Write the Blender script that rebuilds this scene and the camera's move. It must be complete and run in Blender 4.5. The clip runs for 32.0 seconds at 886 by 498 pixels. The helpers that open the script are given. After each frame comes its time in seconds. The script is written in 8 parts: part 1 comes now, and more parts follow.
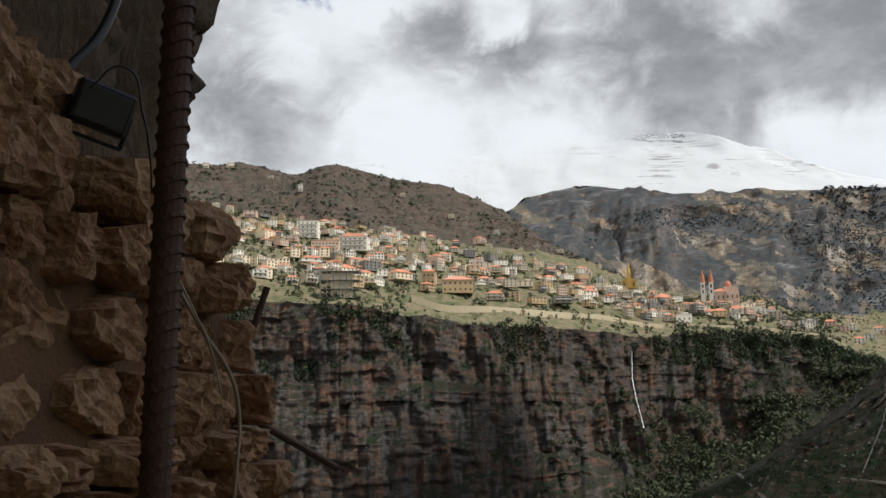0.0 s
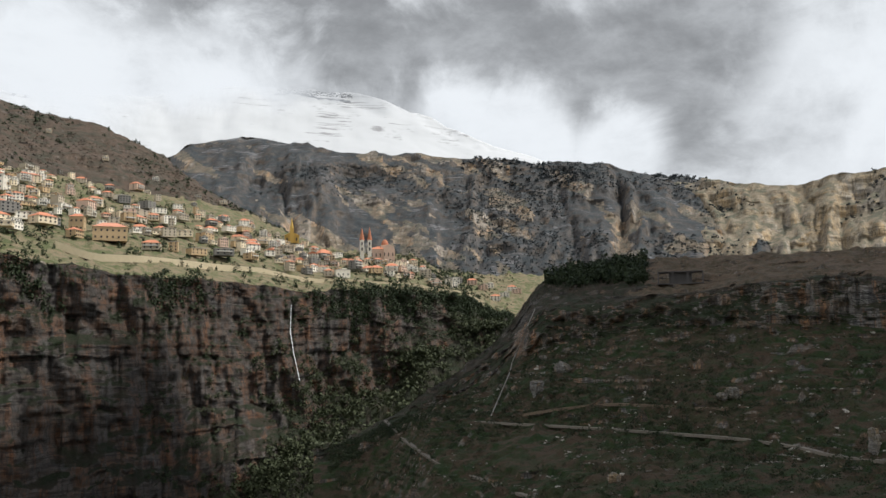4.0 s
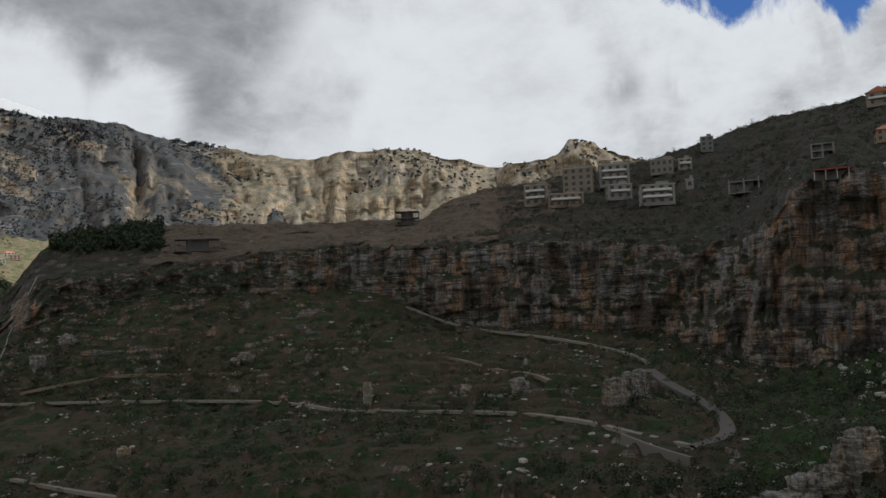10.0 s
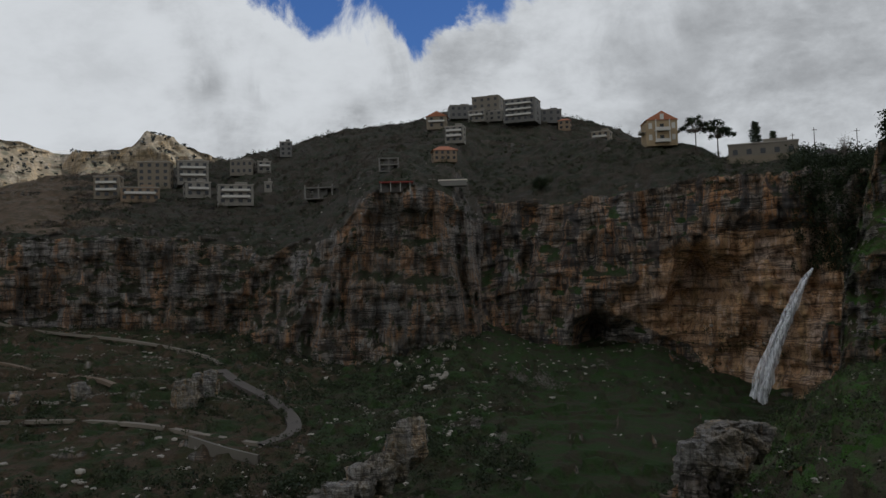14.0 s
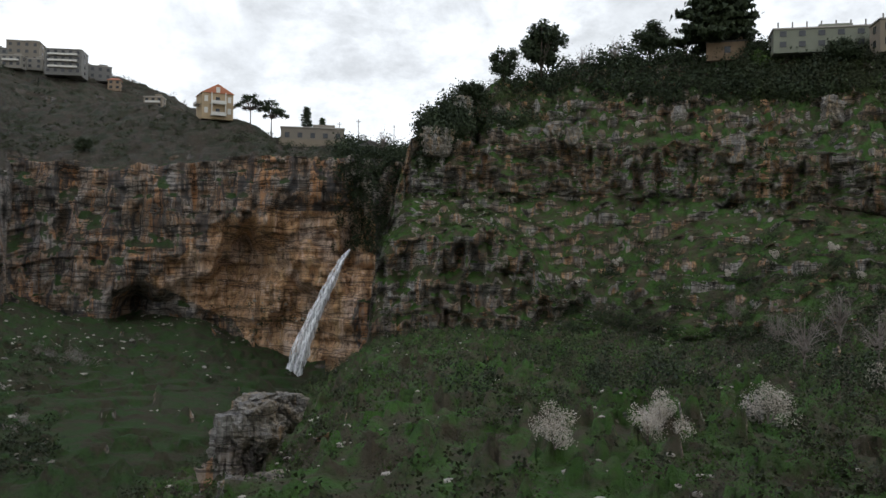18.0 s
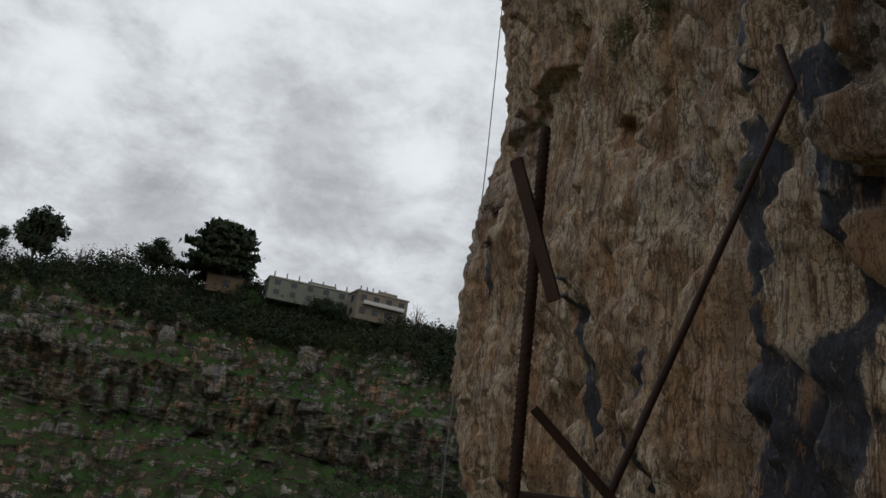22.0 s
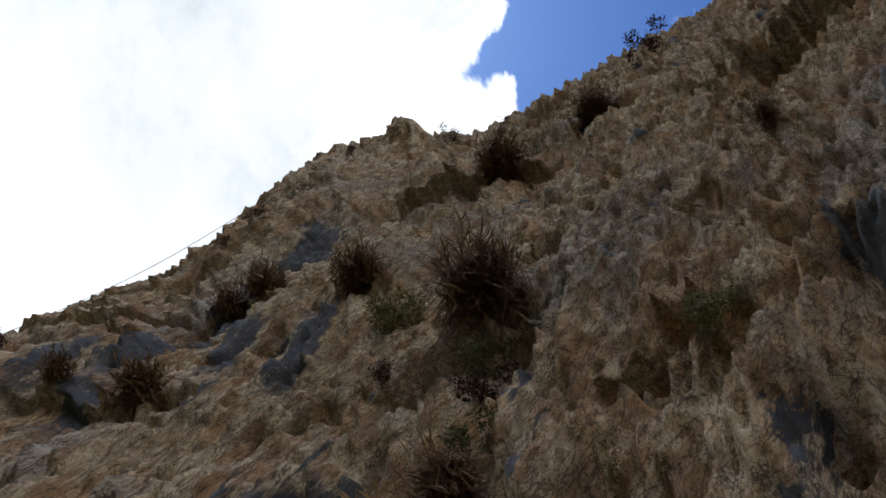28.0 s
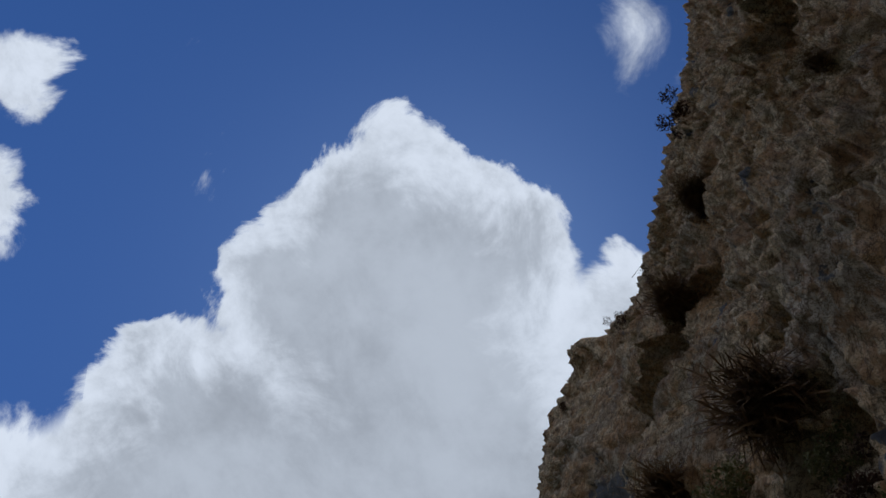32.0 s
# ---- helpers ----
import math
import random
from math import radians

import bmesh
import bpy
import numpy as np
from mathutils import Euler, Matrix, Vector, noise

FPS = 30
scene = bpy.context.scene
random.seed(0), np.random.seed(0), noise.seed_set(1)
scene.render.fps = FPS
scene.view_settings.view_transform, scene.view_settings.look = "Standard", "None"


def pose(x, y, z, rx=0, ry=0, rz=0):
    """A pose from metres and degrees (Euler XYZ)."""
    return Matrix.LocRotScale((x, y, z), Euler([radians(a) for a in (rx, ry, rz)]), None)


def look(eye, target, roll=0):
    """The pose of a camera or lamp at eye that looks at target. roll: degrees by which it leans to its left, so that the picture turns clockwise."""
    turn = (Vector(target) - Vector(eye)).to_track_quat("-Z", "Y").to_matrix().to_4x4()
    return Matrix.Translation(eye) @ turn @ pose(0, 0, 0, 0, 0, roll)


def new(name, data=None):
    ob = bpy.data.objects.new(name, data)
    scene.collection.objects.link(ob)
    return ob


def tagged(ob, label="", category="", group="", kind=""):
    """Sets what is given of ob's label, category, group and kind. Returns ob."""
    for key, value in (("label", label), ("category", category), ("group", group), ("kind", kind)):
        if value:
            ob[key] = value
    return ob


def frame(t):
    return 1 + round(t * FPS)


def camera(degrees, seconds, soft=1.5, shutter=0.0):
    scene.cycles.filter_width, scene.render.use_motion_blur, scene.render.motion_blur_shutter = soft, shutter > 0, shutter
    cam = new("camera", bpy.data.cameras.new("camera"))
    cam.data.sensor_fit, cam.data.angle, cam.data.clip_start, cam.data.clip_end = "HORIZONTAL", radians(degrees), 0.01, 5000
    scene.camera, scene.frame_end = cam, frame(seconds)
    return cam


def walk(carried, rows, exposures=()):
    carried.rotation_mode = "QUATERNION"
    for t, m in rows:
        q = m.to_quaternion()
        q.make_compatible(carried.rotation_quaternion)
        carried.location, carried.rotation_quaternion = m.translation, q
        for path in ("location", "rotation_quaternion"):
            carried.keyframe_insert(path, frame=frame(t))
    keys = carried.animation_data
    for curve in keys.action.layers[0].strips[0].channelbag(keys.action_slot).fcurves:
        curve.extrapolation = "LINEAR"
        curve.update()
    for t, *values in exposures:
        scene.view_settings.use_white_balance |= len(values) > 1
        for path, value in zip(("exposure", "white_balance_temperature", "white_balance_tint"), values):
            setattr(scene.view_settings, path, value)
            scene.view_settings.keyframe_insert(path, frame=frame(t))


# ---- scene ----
# Where the camera stands: the terrace of a ruined cliff dwelling, eye 1.6 m over it. x east, y north of the first view.
EYE = 1.6
cam = camera(53.7, 32.0)
walk(cam, [
    (0.0, pose(0, 0, 1.6, 99.99, 0.25, 1.59)),
    (0.5, pose(0, 0, 1.6, 100.13, -0.01, 1.17)),
    (1.0, pose(0, 0, 1.6, 100.40, -0.21, -0.55)),
    (1.5, pose(0, 0, 1.6, 100.53, -0.19, -4.33)),
    (2.0, pose(0, 0, 1.6, 100.27, 0.03, -8.15)),
    (2.5, pose(0, 0, 1.6, 99.42, 0.03, -12.23)),
    (3.0, pose(0, 0, 1.6, 98.15, 0.28, -15.91)),
    (3.5, pose(0, 0, 1.6, 97.17, 0.63, -18.20)),
    (4.0, pose(0, 0, 1.6, 96.78, 0.77, -20.33)),
    (4.5, pose(0, 0, 1.6, 96.63, 0.92, -22.59)),
    (6.5, pose(0, 0, 1.6, 94.61, 1.36, -26.90)),
    (7.0, pose(0, 0, 1.6, 94.26, 1.43, -29.65)),
    (7.5, pose(0, 0, 1.6, 94.36, 2.04, -35.25)),
    (8.0, pose(0, 0, 1.6, 94.18, 2.55, -40.70)),
    (8.5, pose(0, 0, 1.6, 93.84, 2.73, -43.32)),
    (9.0, pose(0, 0, 1.6, 93.94, 2.84, -45.82)),
    (9.5, pose(0, 0, 1.6, 94.01, 2.65, -49.01)),
    (10.0, pose(0, 0, 1.6, 93.79, 2.39, -51.17)),
    (10.5, pose(0, 0, 1.6, 93.56, 1.74, -51.80)),
    (11.0, pose(0, 0, 1.6, 93.44, 1.44, -52.87)),
    (11.5, pose(0, 0, 1.6, 93.48, 1.80, -54.49)),
    (12.0, pose(0, 0, 1.6, 93.54, 2.28, -58.44)),
    (12.5, pose(0, 0, 1.6, 93.32, 2.75, -64.39)),
    (13.0, pose(0, 0, 1.6, 92.89, 2.64, -69.73)),
    (13.5, pose(0, 0, 1.6, 92.74, 2.04, -74.30)),
    (14.0, pose(0, 0, 1.6, 92.82, 1.68, -78.48)),
    (14.5, pose(0, 0, 1.6, 92.58, 1.56, -82.98)),
    (16.5, pose(0, 0, 1.6, 91.57, 0.90, -94.92)),
    (17.0, pose(0, 0, 1.6, 91.20, 0.55, -98.84)),
    (17.5, pose(0, 0, 1.6, 90.84, 0.11, -103.24)),
    (18.0, pose(0, 0, 1.6, 90.91, -0.75, -107.52)),
    (18.5, pose(0, 0, 1.6, 91.83, -1.09, -110.33)),
    (19.0, pose(0, 0, 1.6, 92.99, 0.18, -113.85)),
    (19.5, pose(0.03, 0.02, 1.6, 95.18, -0.11, -119.32)),
    (20.0, pose(0.035, 0.022, 1.6, 98.56, -2.04, -125.18)),
    (20.5, pose(0.02, 0.012, 1.6, 100.55, -3.38, -130.09)),
    (21.0, pose(0, 0, 1.6, 101.61, -4.05, -134.41)),
    (21.5, pose(-0.03, -0.02, 1.62, 103.95, -4.80, -138.33)),
    (22.0, pose(-0.065, -0.04, 1.64, 107.97, -7.28, -141.61)),
    (22.5, pose(-0.078, -0.048, 1.65, 110.85, -10.05, -145.15)),
    (23.0, pose(-0.082, -0.05, 1.655, 114.98, -12.07, -152.19)),
    (23.5, pose(-0.075, -0.045, 1.655, 119.79, -17.07, -161.76)),
    (24.0, pose(-0.05, -0.03, 1.645, 126.16, -22.09, -171.65)),
    (24.5, pose(-0.03, -0.02, 1.63, 133.75, -24.25, 177.53)),
    (25.0, pose(-0.01, -0.01, 1.61, 140.94, -24.60, 167.73)),
    (25.5, pose(0, 0, 1.6, 147.03, -24.82, 159.55)),
    (26.0, pose(0, 0, 1.6, 153.55, -24.00, 153.08)),
    (26.5, pose(0, 0, 1.6, 159.26, -22.60, 150.10)),
    (28.5, pose(0, 0, 1.6, 174.77, -18.24, 145.84)),
    (29.0, pose(0, 0, 1.6, 178.48, -17.23, 145.86)),
    (29.5, pose(0, 0, 1.6, 181.96, -16.58, 146.13)),
    (30.0, pose(0, 0, 1.6, 184.16, -16.37, 146.52)),
    (30.5, pose(0, 0, 1.6, 184.48, -16.62, 150.52)),
    (31.0, pose(0, 0, 1.6, 180.70, -17.35, 163.30)),
    (31.5, pose(0, 0, 1.6, 175.53, -19.65, -177.83)),
    (32.0, pose(0, 0, 1.6, 168.63, -22.26, -160.59)),
], exposures=[(0.0, 0.05, 6250, 9), (7.0, 0.0, 6250, 9), (9.0, -0.15, 6250, 9), (12.0, -0.25, 6250, 9), (13.0, -0.35, 6250, 9), (14.5, -0.4, 6250, 9), (16.5, 0.25, 6150, 8), (17.0, 0.35, 6200, 8), (18.0, 0.72, 6200, 9), (19.0, 0.25, 6150, 8), (20.0, -0.2, 6250, 8), (21.0, -0.1, 6250, 9), (22.0, -0.05, 6250, 9), (23.0, 0.0, 6250, 9), (24.0, 0.1, 6300, 9), (25.0, 1.4, 6350, 9), (26.0, 1.95, 6150, 9), (26.5, 1.8, 6150, 9), (28.5, 0.4, 5950, 9), (29.0, 0.15, 5800, 9), (30.0, -0.3, 5700, 9), (31.0, -0.4, 5700, 9), (32.0, -0.4, 5700, 9)])
# ---- world, sun, clouds ----
SUN_BEARING, SUN_HEIGHT = 110.0, 64.5


def heading(b, el=0.0):
    """Unit vector for a compass bearing (clockwise from +y) and an elevation."""
    cb, ce = radians(b), radians(el)
    return Vector((math.sin(cb) * math.cos(ce), math.cos(cb) * math.cos(ce), math.sin(ce)))


world = bpy.data.worlds.new("sky")
scene.world = world
world.use_nodes = True


class Nodes:
    """Short hand for building node trees."""

    def __init__(self, tree):
        self.tree = tree

    def add(self, node, **sets):
        n = self.tree.nodes.new(node)
        for k, v in sets.items():
            if k == "op":
                n.operation = v
            elif k == "blend":
                n.blend_type = v
            elif k == "kind":
                n.data_type = v
            elif k == "dims":
                n.noise_dimensions = v
            elif k == "sky":
                n.sky_type = v
        return n

    def put(self, socket, value):
        if isinstance(value, bpy.types.NodeSocket):
            self.tree.links.new(value, socket)
        elif value is not None:
            socket.default_value = value

    def math(self, op, a, b=None, c=None, clamp=False):
        n = self.add("ShaderNodeMath", op=op)
        n.use_clamp = clamp
        for i, v in enumerate((a, b, c)):
            self.put(n.inputs[i], v)
        return n.outputs[0]

    def vmath(self, op, a, b=None, out=0):
        n = self.add("ShaderNodeVectorMath", op=op)
        self.put(n.inputs[0], a)
        if b is not None:
            self.put(n.inputs[1], b)
        return n.outputs[out]

    def mix(self, f, a, b, blend="MIX"):
        n = self.add("ShaderNodeMix", kind="RGBA", blend=blend)
        self.put(n.inputs[0], f)
        self.put(n.inputs[6], a if not isinstance(a, tuple) else (*a, 1)[:4])
        self.put(n.inputs[7], b if not isinstance(b, tuple) else (*b, 1)[:4])
        return n.outputs[2]

    def ramp(self, f, lo, hi, a=0.0, b=1.0, smooth=True):
        n = self.add("ShaderNodeMapRange")
        n.interpolation_type = "SMOOTHSTEP" if smooth else "LINEAR"
        for i, v in enumerate((f, lo, hi, a, b)):
            self.put(n.inputs[i], v)
        return n.outputs[0]

    def noise(self, vec, scale, detail=4.0, rough=0.5, distort=0.0, out=0):
        n = self.add("ShaderNodeTexNoise")
        self.put(n.inputs["Vector"], vec)
        for k, v in (("Scale", scale), ("Detail", detail), ("Roughness", rough), ("Distortion", distort)):
            self.put(n.inputs[k], v)
        return n.outputs[out]

    def voronoi(self, vec, scale, feature="F1", out="Distance", rand=1.0):
        n = self.add("ShaderNodeTexVoronoi")
        n.feature = feature
        self.put(n.inputs["Vector"], vec)
        n.inputs["Scale"].default_value = scale
        n.inputs["Randomness"].default_value = rand
        return n.outputs[out]

    def scale(self, vec, s):
        return self.vmath("MULTIPLY", vec, s)


# bearing, elevation, half width, softness, raggedness of each patch of sky
BLUE = [(-11, 27.0, 1.6, 1.0, 0.2), (70, 20.5, 2.6, 0.6, 0.18), (77, 20.0, 3.6, 0.7, 0.18), (83, 21, 3.0, 0.7, 0.18), (62, 61, 24.0, 0.9, 0.22), (0, 83, 20.0, 0.9, 0.22), (86, 45, 10.0, 0.9, 0.2)]
CUMULUS = [(104.6, 61, 11.7, 0.6, 0.15), (109.7, 46.4, 10.7, 0.6, 0.15), (106.7, 58.7, 11.6, 0.6, 0.15), (122, 53.4, 12.6, 0.6, 0.15), (107.7, 38.9, 6.8, 0.6, 0.15), (87.5, 64.2, 4.5, 0.6, 0.14), (119.6, 69.1, 1.7, 0.6, 0.12), (71, 41.9, 2.2, 0.6, 0.14), (79.4, 39.8, 2.4, 0.6, 0.14), (15, 70.5, 3.6, 1.0, 0.2), (54.5, 79.3, -0.5, 2.8, 0.26)]
HEAVY = [(-14, 20.5, 4.2, 3, 0.2), (-9, 18.8, 2.2, 2, 0.2), (-1, 23.4, 3.0, 1.4, 0.2), (4, 22.3, 2.6, 1.6, 0.2), (9.5, 20.4, 3.6, 1.8, 0.2), (15, 20, 4, 2.0, 0.2), (12, 24, 3, 2, 0.2), (21, 19, 4.3, 2.0, 0.2), (24, 23, 3.5, 2, 0.2), (27, 18.2, 4.4, 2.0, 0.16), (33, 18, 5, 2.0, 0.14), (38, 19.3, 4.5, 1.8, 0.14), (30, 15.6, 2.8, 1.6, 0.14), (36, 15.4, 3.2, 2.2, 0.14), (63.4, 13.7, 1.3, 0.7, 0.07), (67.4, 13.2, 1.5, 0.7, 0.07), (72.5, 11.5, 1.6, 0.9, 0.07)]
SOMBRE = [(94, 13.5, 4, 3, 0.3), (107, 17, 3, 3, 0.3), (119.5, 16.5, 3, 3, 0.3), (129, 24, 3, 3, 0.3), (131.5, 19.5, 3, 3, 0.3), (46, 14, 4, 3, 0.2)]
BRIGHT = [(21.5, 15.4, 2.6, 1.3, 0.1), (25, 14.6, 2.4, 1.2, 0.1), (-11.7, 22.5, 2.5, 2.2, 0.25), (-3, 17, 4, 3, 0.3), (6, 16.8, 4.5, 2.6, 0.24), (-4, 16.5, 5, 2.6, 0.24), (2.3, 25, 1.5, 1.2, 0.2), (26, 13.2, 4.0, 1.6, 0.12), (31.6, 12.7, 3, 1.4, 0.1), (54, 14.5, 10, 4, 0.3), (70, 15, 6, 3, 0.3), (118.5, 28.5, 3, 2.5, 0.2), (112, 24, 3, 3, 0.2), (136, 23, 2.5, 2, 0.2), (133, 42, 11, 7, 0.2), (111, 63, 4, 4, 0.2)]
SKY_GAIN = 0.062
SKY_STRENGTH = 1.0


def cloud_field(k, way):
    """Colour and cover of the clouds in a direction."""
    edge = k.noise(way, 9.0, 10.0, 0.62, 0.5)
    wob = k.math("SUBTRACT", edge, 0.5)

    def patch(b, el, wide, soft, rag):
        near = k.vmath("DOT_PRODUCT", way, tuple(heading(b, el)), out=1)
        ang = k.math("ADD", k.math("ARCCOSINE", k.math("MINIMUM", near, 1.0)), k.math("MULTIPLY", wob, rag))
        return k.ramp(ang, radians(wide - soft), radians(wide + soft), 1.0, 0.0)

    def anyof(parts):
        out = parts[0]
        for p in parts[1:]:
            out = k.math("MAXIMUM", out, p)
        return out

    gap = k.math("MULTIPLY", anyof([patch(*a) for a in BLUE]), k.math("SUBTRACT", 1.0, anyof([patch(*a) for a in CUMULUS])))
    wisp = k.ramp(k.noise(k.scale(way, (1, 1, 2.2)), 5.0, 8, 0.62, 0.5), 0.66, 0.80, 0.0, 0.6)
    gap = k.math("MULTIPLY", gap, k.math("SUBTRACT", 1.0, wisp))
    cover = k.math("SUBTRACT", 1.0, gap)
    # light and dark within the cloud, flattened towards the horizon
    flat = k.scale(way, (1.0, 1.0, 1.9))
    big = k.noise(flat, 3.4, 8.0, 0.6, 0.25)
    fine = k.noise(flat, 12.0, 8.0, 0.66, 0.2)
    shade = k.math("ADD", k.math("MULTIPLY", big, 0.64), k.math("MULTIPLY", fine, 0.36))
    tone = k.ramp(shade, 0.34, 0.63, 0.34, 0.93)
    dark = k.math("MULTIPLY", anyof([patch(*a) for a in HEAVY]), k.ramp(shade, 0.36, 0.66, 0.95, 0.6))
    dark = k.math("MAXIMUM", dark, k.math("MULTIPLY", anyof([patch(*a) for a in SOMBRE]), 0.4))
    light = k.math("MULTIPLY", anyof([patch(*a) for a in BRIGHT]), k.ramp(shade, 0.3, 0.6, 0.65, 1.0))
    tone = k.mix(dark, tone, (0.06, 0.06, 0.06))
    tone = k.mix(light, tone, (0.97, 0.97, 0.97))
    cloud = k.mix(tone, (0.20, 0.203, 0.21), (0.87, 0.885, 0.90))
    # sunlit fringe of the torn cumulus, fading into its grey body
    deep = anyof([patch(a[0], a[1], a[2] - 2.6, 2.8, 0.35) for a in CUMULUS if a[2] > 9])
    open_sky = anyof([patch(a[0], a[1], a[2] + 4.5, 4.5, 0.3) for a in BLUE[4:7]])
    fringe = k.math("MULTIPLY", k.math("SUBTRACT", 1.0, deep), open_sky)
    fringe = k.math("MULTIPLY", fringe, k.ramp(fine, 0.30, 0.62, 0.45, 1.0))
    cloud = k.mix(k.math("MULTIPLY", deep, 0.5), cloud, (0.47, 0.48, 0.50))
    cloud = k.mix(fringe, cloud, (0.98, 0.985, 1.0))
    return cloud, cover


def build_sky():
    k = Nodes(world.node_tree)
    world.node_tree.nodes.clear()
    sky = k.add("ShaderNodeTexSky", sky="NISHITA")
    sky.sun_disc = False
    sky.sun_elevation, sky.sun_rotation = radians(SUN_HEIGHT), radians(SUN_BEARING)
    sky.altitude = 1400
    way = k.add("ShaderNodeTexCoord").outputs["Generated"]
    cloud, cover = cloud_field(k, way)
    clear = k.mix(1.0, sky.outputs[0], (SKY_GAIN * 0.55, SKY_GAIN * 0.86, SKY_GAIN * 1.38), "MULTIPLY")
    bg = k.add("ShaderNodeBackground")
    k.put(bg.inputs[0], k.mix(cover, clear, cloud))
    bg.inputs[1].default_value = SKY_STRENGTH
    out = k.add("ShaderNodeOutputWorld")
    k.put(out.inputs[0], bg.outputs[0])


build_sky()


def build_cloud():
    """The cumulus that hides the sun from the terrace: a lid 2500 m up the sun's way, torn open where the sky shows blue."""
    m = bpy.data.materials.new("cloud")
    m.use_nodes = True
    m.node_tree.nodes.clear()
    m.cycles.emission_sampling = "NONE"
    k = Nodes(m.node_tree)
    way = k.vmath("NORMALIZE", k.add("ShaderNodeNewGeometry").outputs["Position"])
    cloud, cover = cloud_field(k, way)
    glow = k.add("ShaderNodeEmission")
    k.put(glow.inputs[0], cloud)
    glow.inputs[1].default_value = SKY_STRENGTH
    mix = k.add("ShaderNodeMixShader")
    k.put(mix.inputs[0], cover)
    k.put(mix.inputs[1], k.add("ShaderNodeBsdfTransparent").outputs[0])
    k.put(mix.inputs[2], glow.outputs[0])
    out = k.add("ShaderNodeOutputMaterial")
    k.put(out.inputs[0], mix.outputs[0])
    axis = heading(SUN_BEARING, SUN_HEIGHT)
    north = (Vector((0, 1, 0)) - axis * axis.y).normalized()
    east = north.cross(axis)
    bm = bmesh.new()
    n = 72
    rings = []
    for j in range(1, 13):
        ring = []
        for i in range(n):
            a = 2 * math.pi * i / n
            # reach of the cloud round the sun's axis, shorter to the north where the village lies in the sun
            reach = smooth_angle(math.degrees(a))
            t = radians(reach * j / 12)
            ring.append(bm.verts.new((axis * math.cos(t) + (north * math.cos(a) + east * math.sin(a)) * math.sin(t)) * 2500))
        rings.append(ring)
    mid = bm.verts.new(axis * 2500)
    for i in range(n):
        bm.faces.new((mid, rings[0][i], rings[0][(i + 1) % n]))
        for j in range(11):
            bm.faces.new((rings[j][i], rings[j + 1][i], rings[j + 1][(i + 1) % n], rings[j][(i + 1) % n]))
    me = bpy.data.meshes.new("cloud")
    bm.to_mesh(me)
    bm.free()
    me.materials.append(m)
    tagged(new("backdrop_cloud", me), "bright grey cumulus hiding the sun", "cloud", kind="structure")


def smooth_angle(a):
    """Degrees that the cloud reaches from the sun, by the way round it (0 north, 90 east)."""
    keys = [(0, 14.9), (5, 16.5), (9, 16.6), (13, 16.9), (17, 17.2), (28, 18.6), (50, 20.5), (75, 24), (100, 26), (140, 26), (200, 24), (260, 20), (300, 17), (330, 15), (345, 14.1), (352, 14.2), (360, 14.9)]
    for (a0, r0), (a1, r1) in zip(keys, keys[1:]):
        if a <= a1:
            t = (a - a0) / (a1 - a0)
            return r0 + (r1 - r0) * t + 0.3 * math.sin(a * 0.21) + 0.2 * math.sin(a * 0.47)
    return keys[-1][1]


build_cloud()


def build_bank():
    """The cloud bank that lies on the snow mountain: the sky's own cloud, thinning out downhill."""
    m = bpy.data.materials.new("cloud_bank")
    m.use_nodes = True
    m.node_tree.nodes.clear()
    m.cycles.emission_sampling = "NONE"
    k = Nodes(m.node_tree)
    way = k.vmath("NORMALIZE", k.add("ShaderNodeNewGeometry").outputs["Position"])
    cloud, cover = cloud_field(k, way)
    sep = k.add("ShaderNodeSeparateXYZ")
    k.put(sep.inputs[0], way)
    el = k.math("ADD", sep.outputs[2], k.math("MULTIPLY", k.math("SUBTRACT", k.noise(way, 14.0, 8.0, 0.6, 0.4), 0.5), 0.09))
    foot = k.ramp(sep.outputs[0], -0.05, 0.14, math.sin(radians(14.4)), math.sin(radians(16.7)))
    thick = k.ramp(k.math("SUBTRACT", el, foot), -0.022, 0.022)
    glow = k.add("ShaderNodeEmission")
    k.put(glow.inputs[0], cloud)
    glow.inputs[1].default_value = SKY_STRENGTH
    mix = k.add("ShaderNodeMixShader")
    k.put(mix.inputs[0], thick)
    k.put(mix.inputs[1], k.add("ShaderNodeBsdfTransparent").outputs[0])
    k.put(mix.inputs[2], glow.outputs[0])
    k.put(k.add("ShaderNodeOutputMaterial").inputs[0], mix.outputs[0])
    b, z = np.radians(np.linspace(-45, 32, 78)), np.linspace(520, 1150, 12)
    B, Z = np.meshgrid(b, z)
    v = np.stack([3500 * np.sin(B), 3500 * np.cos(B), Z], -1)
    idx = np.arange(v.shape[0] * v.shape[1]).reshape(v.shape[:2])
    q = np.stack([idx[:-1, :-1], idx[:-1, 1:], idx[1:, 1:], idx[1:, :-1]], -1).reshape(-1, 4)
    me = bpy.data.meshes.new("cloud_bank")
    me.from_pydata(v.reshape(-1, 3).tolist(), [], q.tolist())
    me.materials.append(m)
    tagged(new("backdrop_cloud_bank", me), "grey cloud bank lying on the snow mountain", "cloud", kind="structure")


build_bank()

sun_data = bpy.data.lights.new("sun", "SUN")
sun_data.energy, sun_data.angle, sun_data.color = 4.9, radians(0.53), (1.0, 0.95, 0.86)
sun = new("sun", sun_data)
sun.matrix_world = look(heading(SUN_BEARING, SUN_HEIGHT) * 3000, (0, 0, 0))
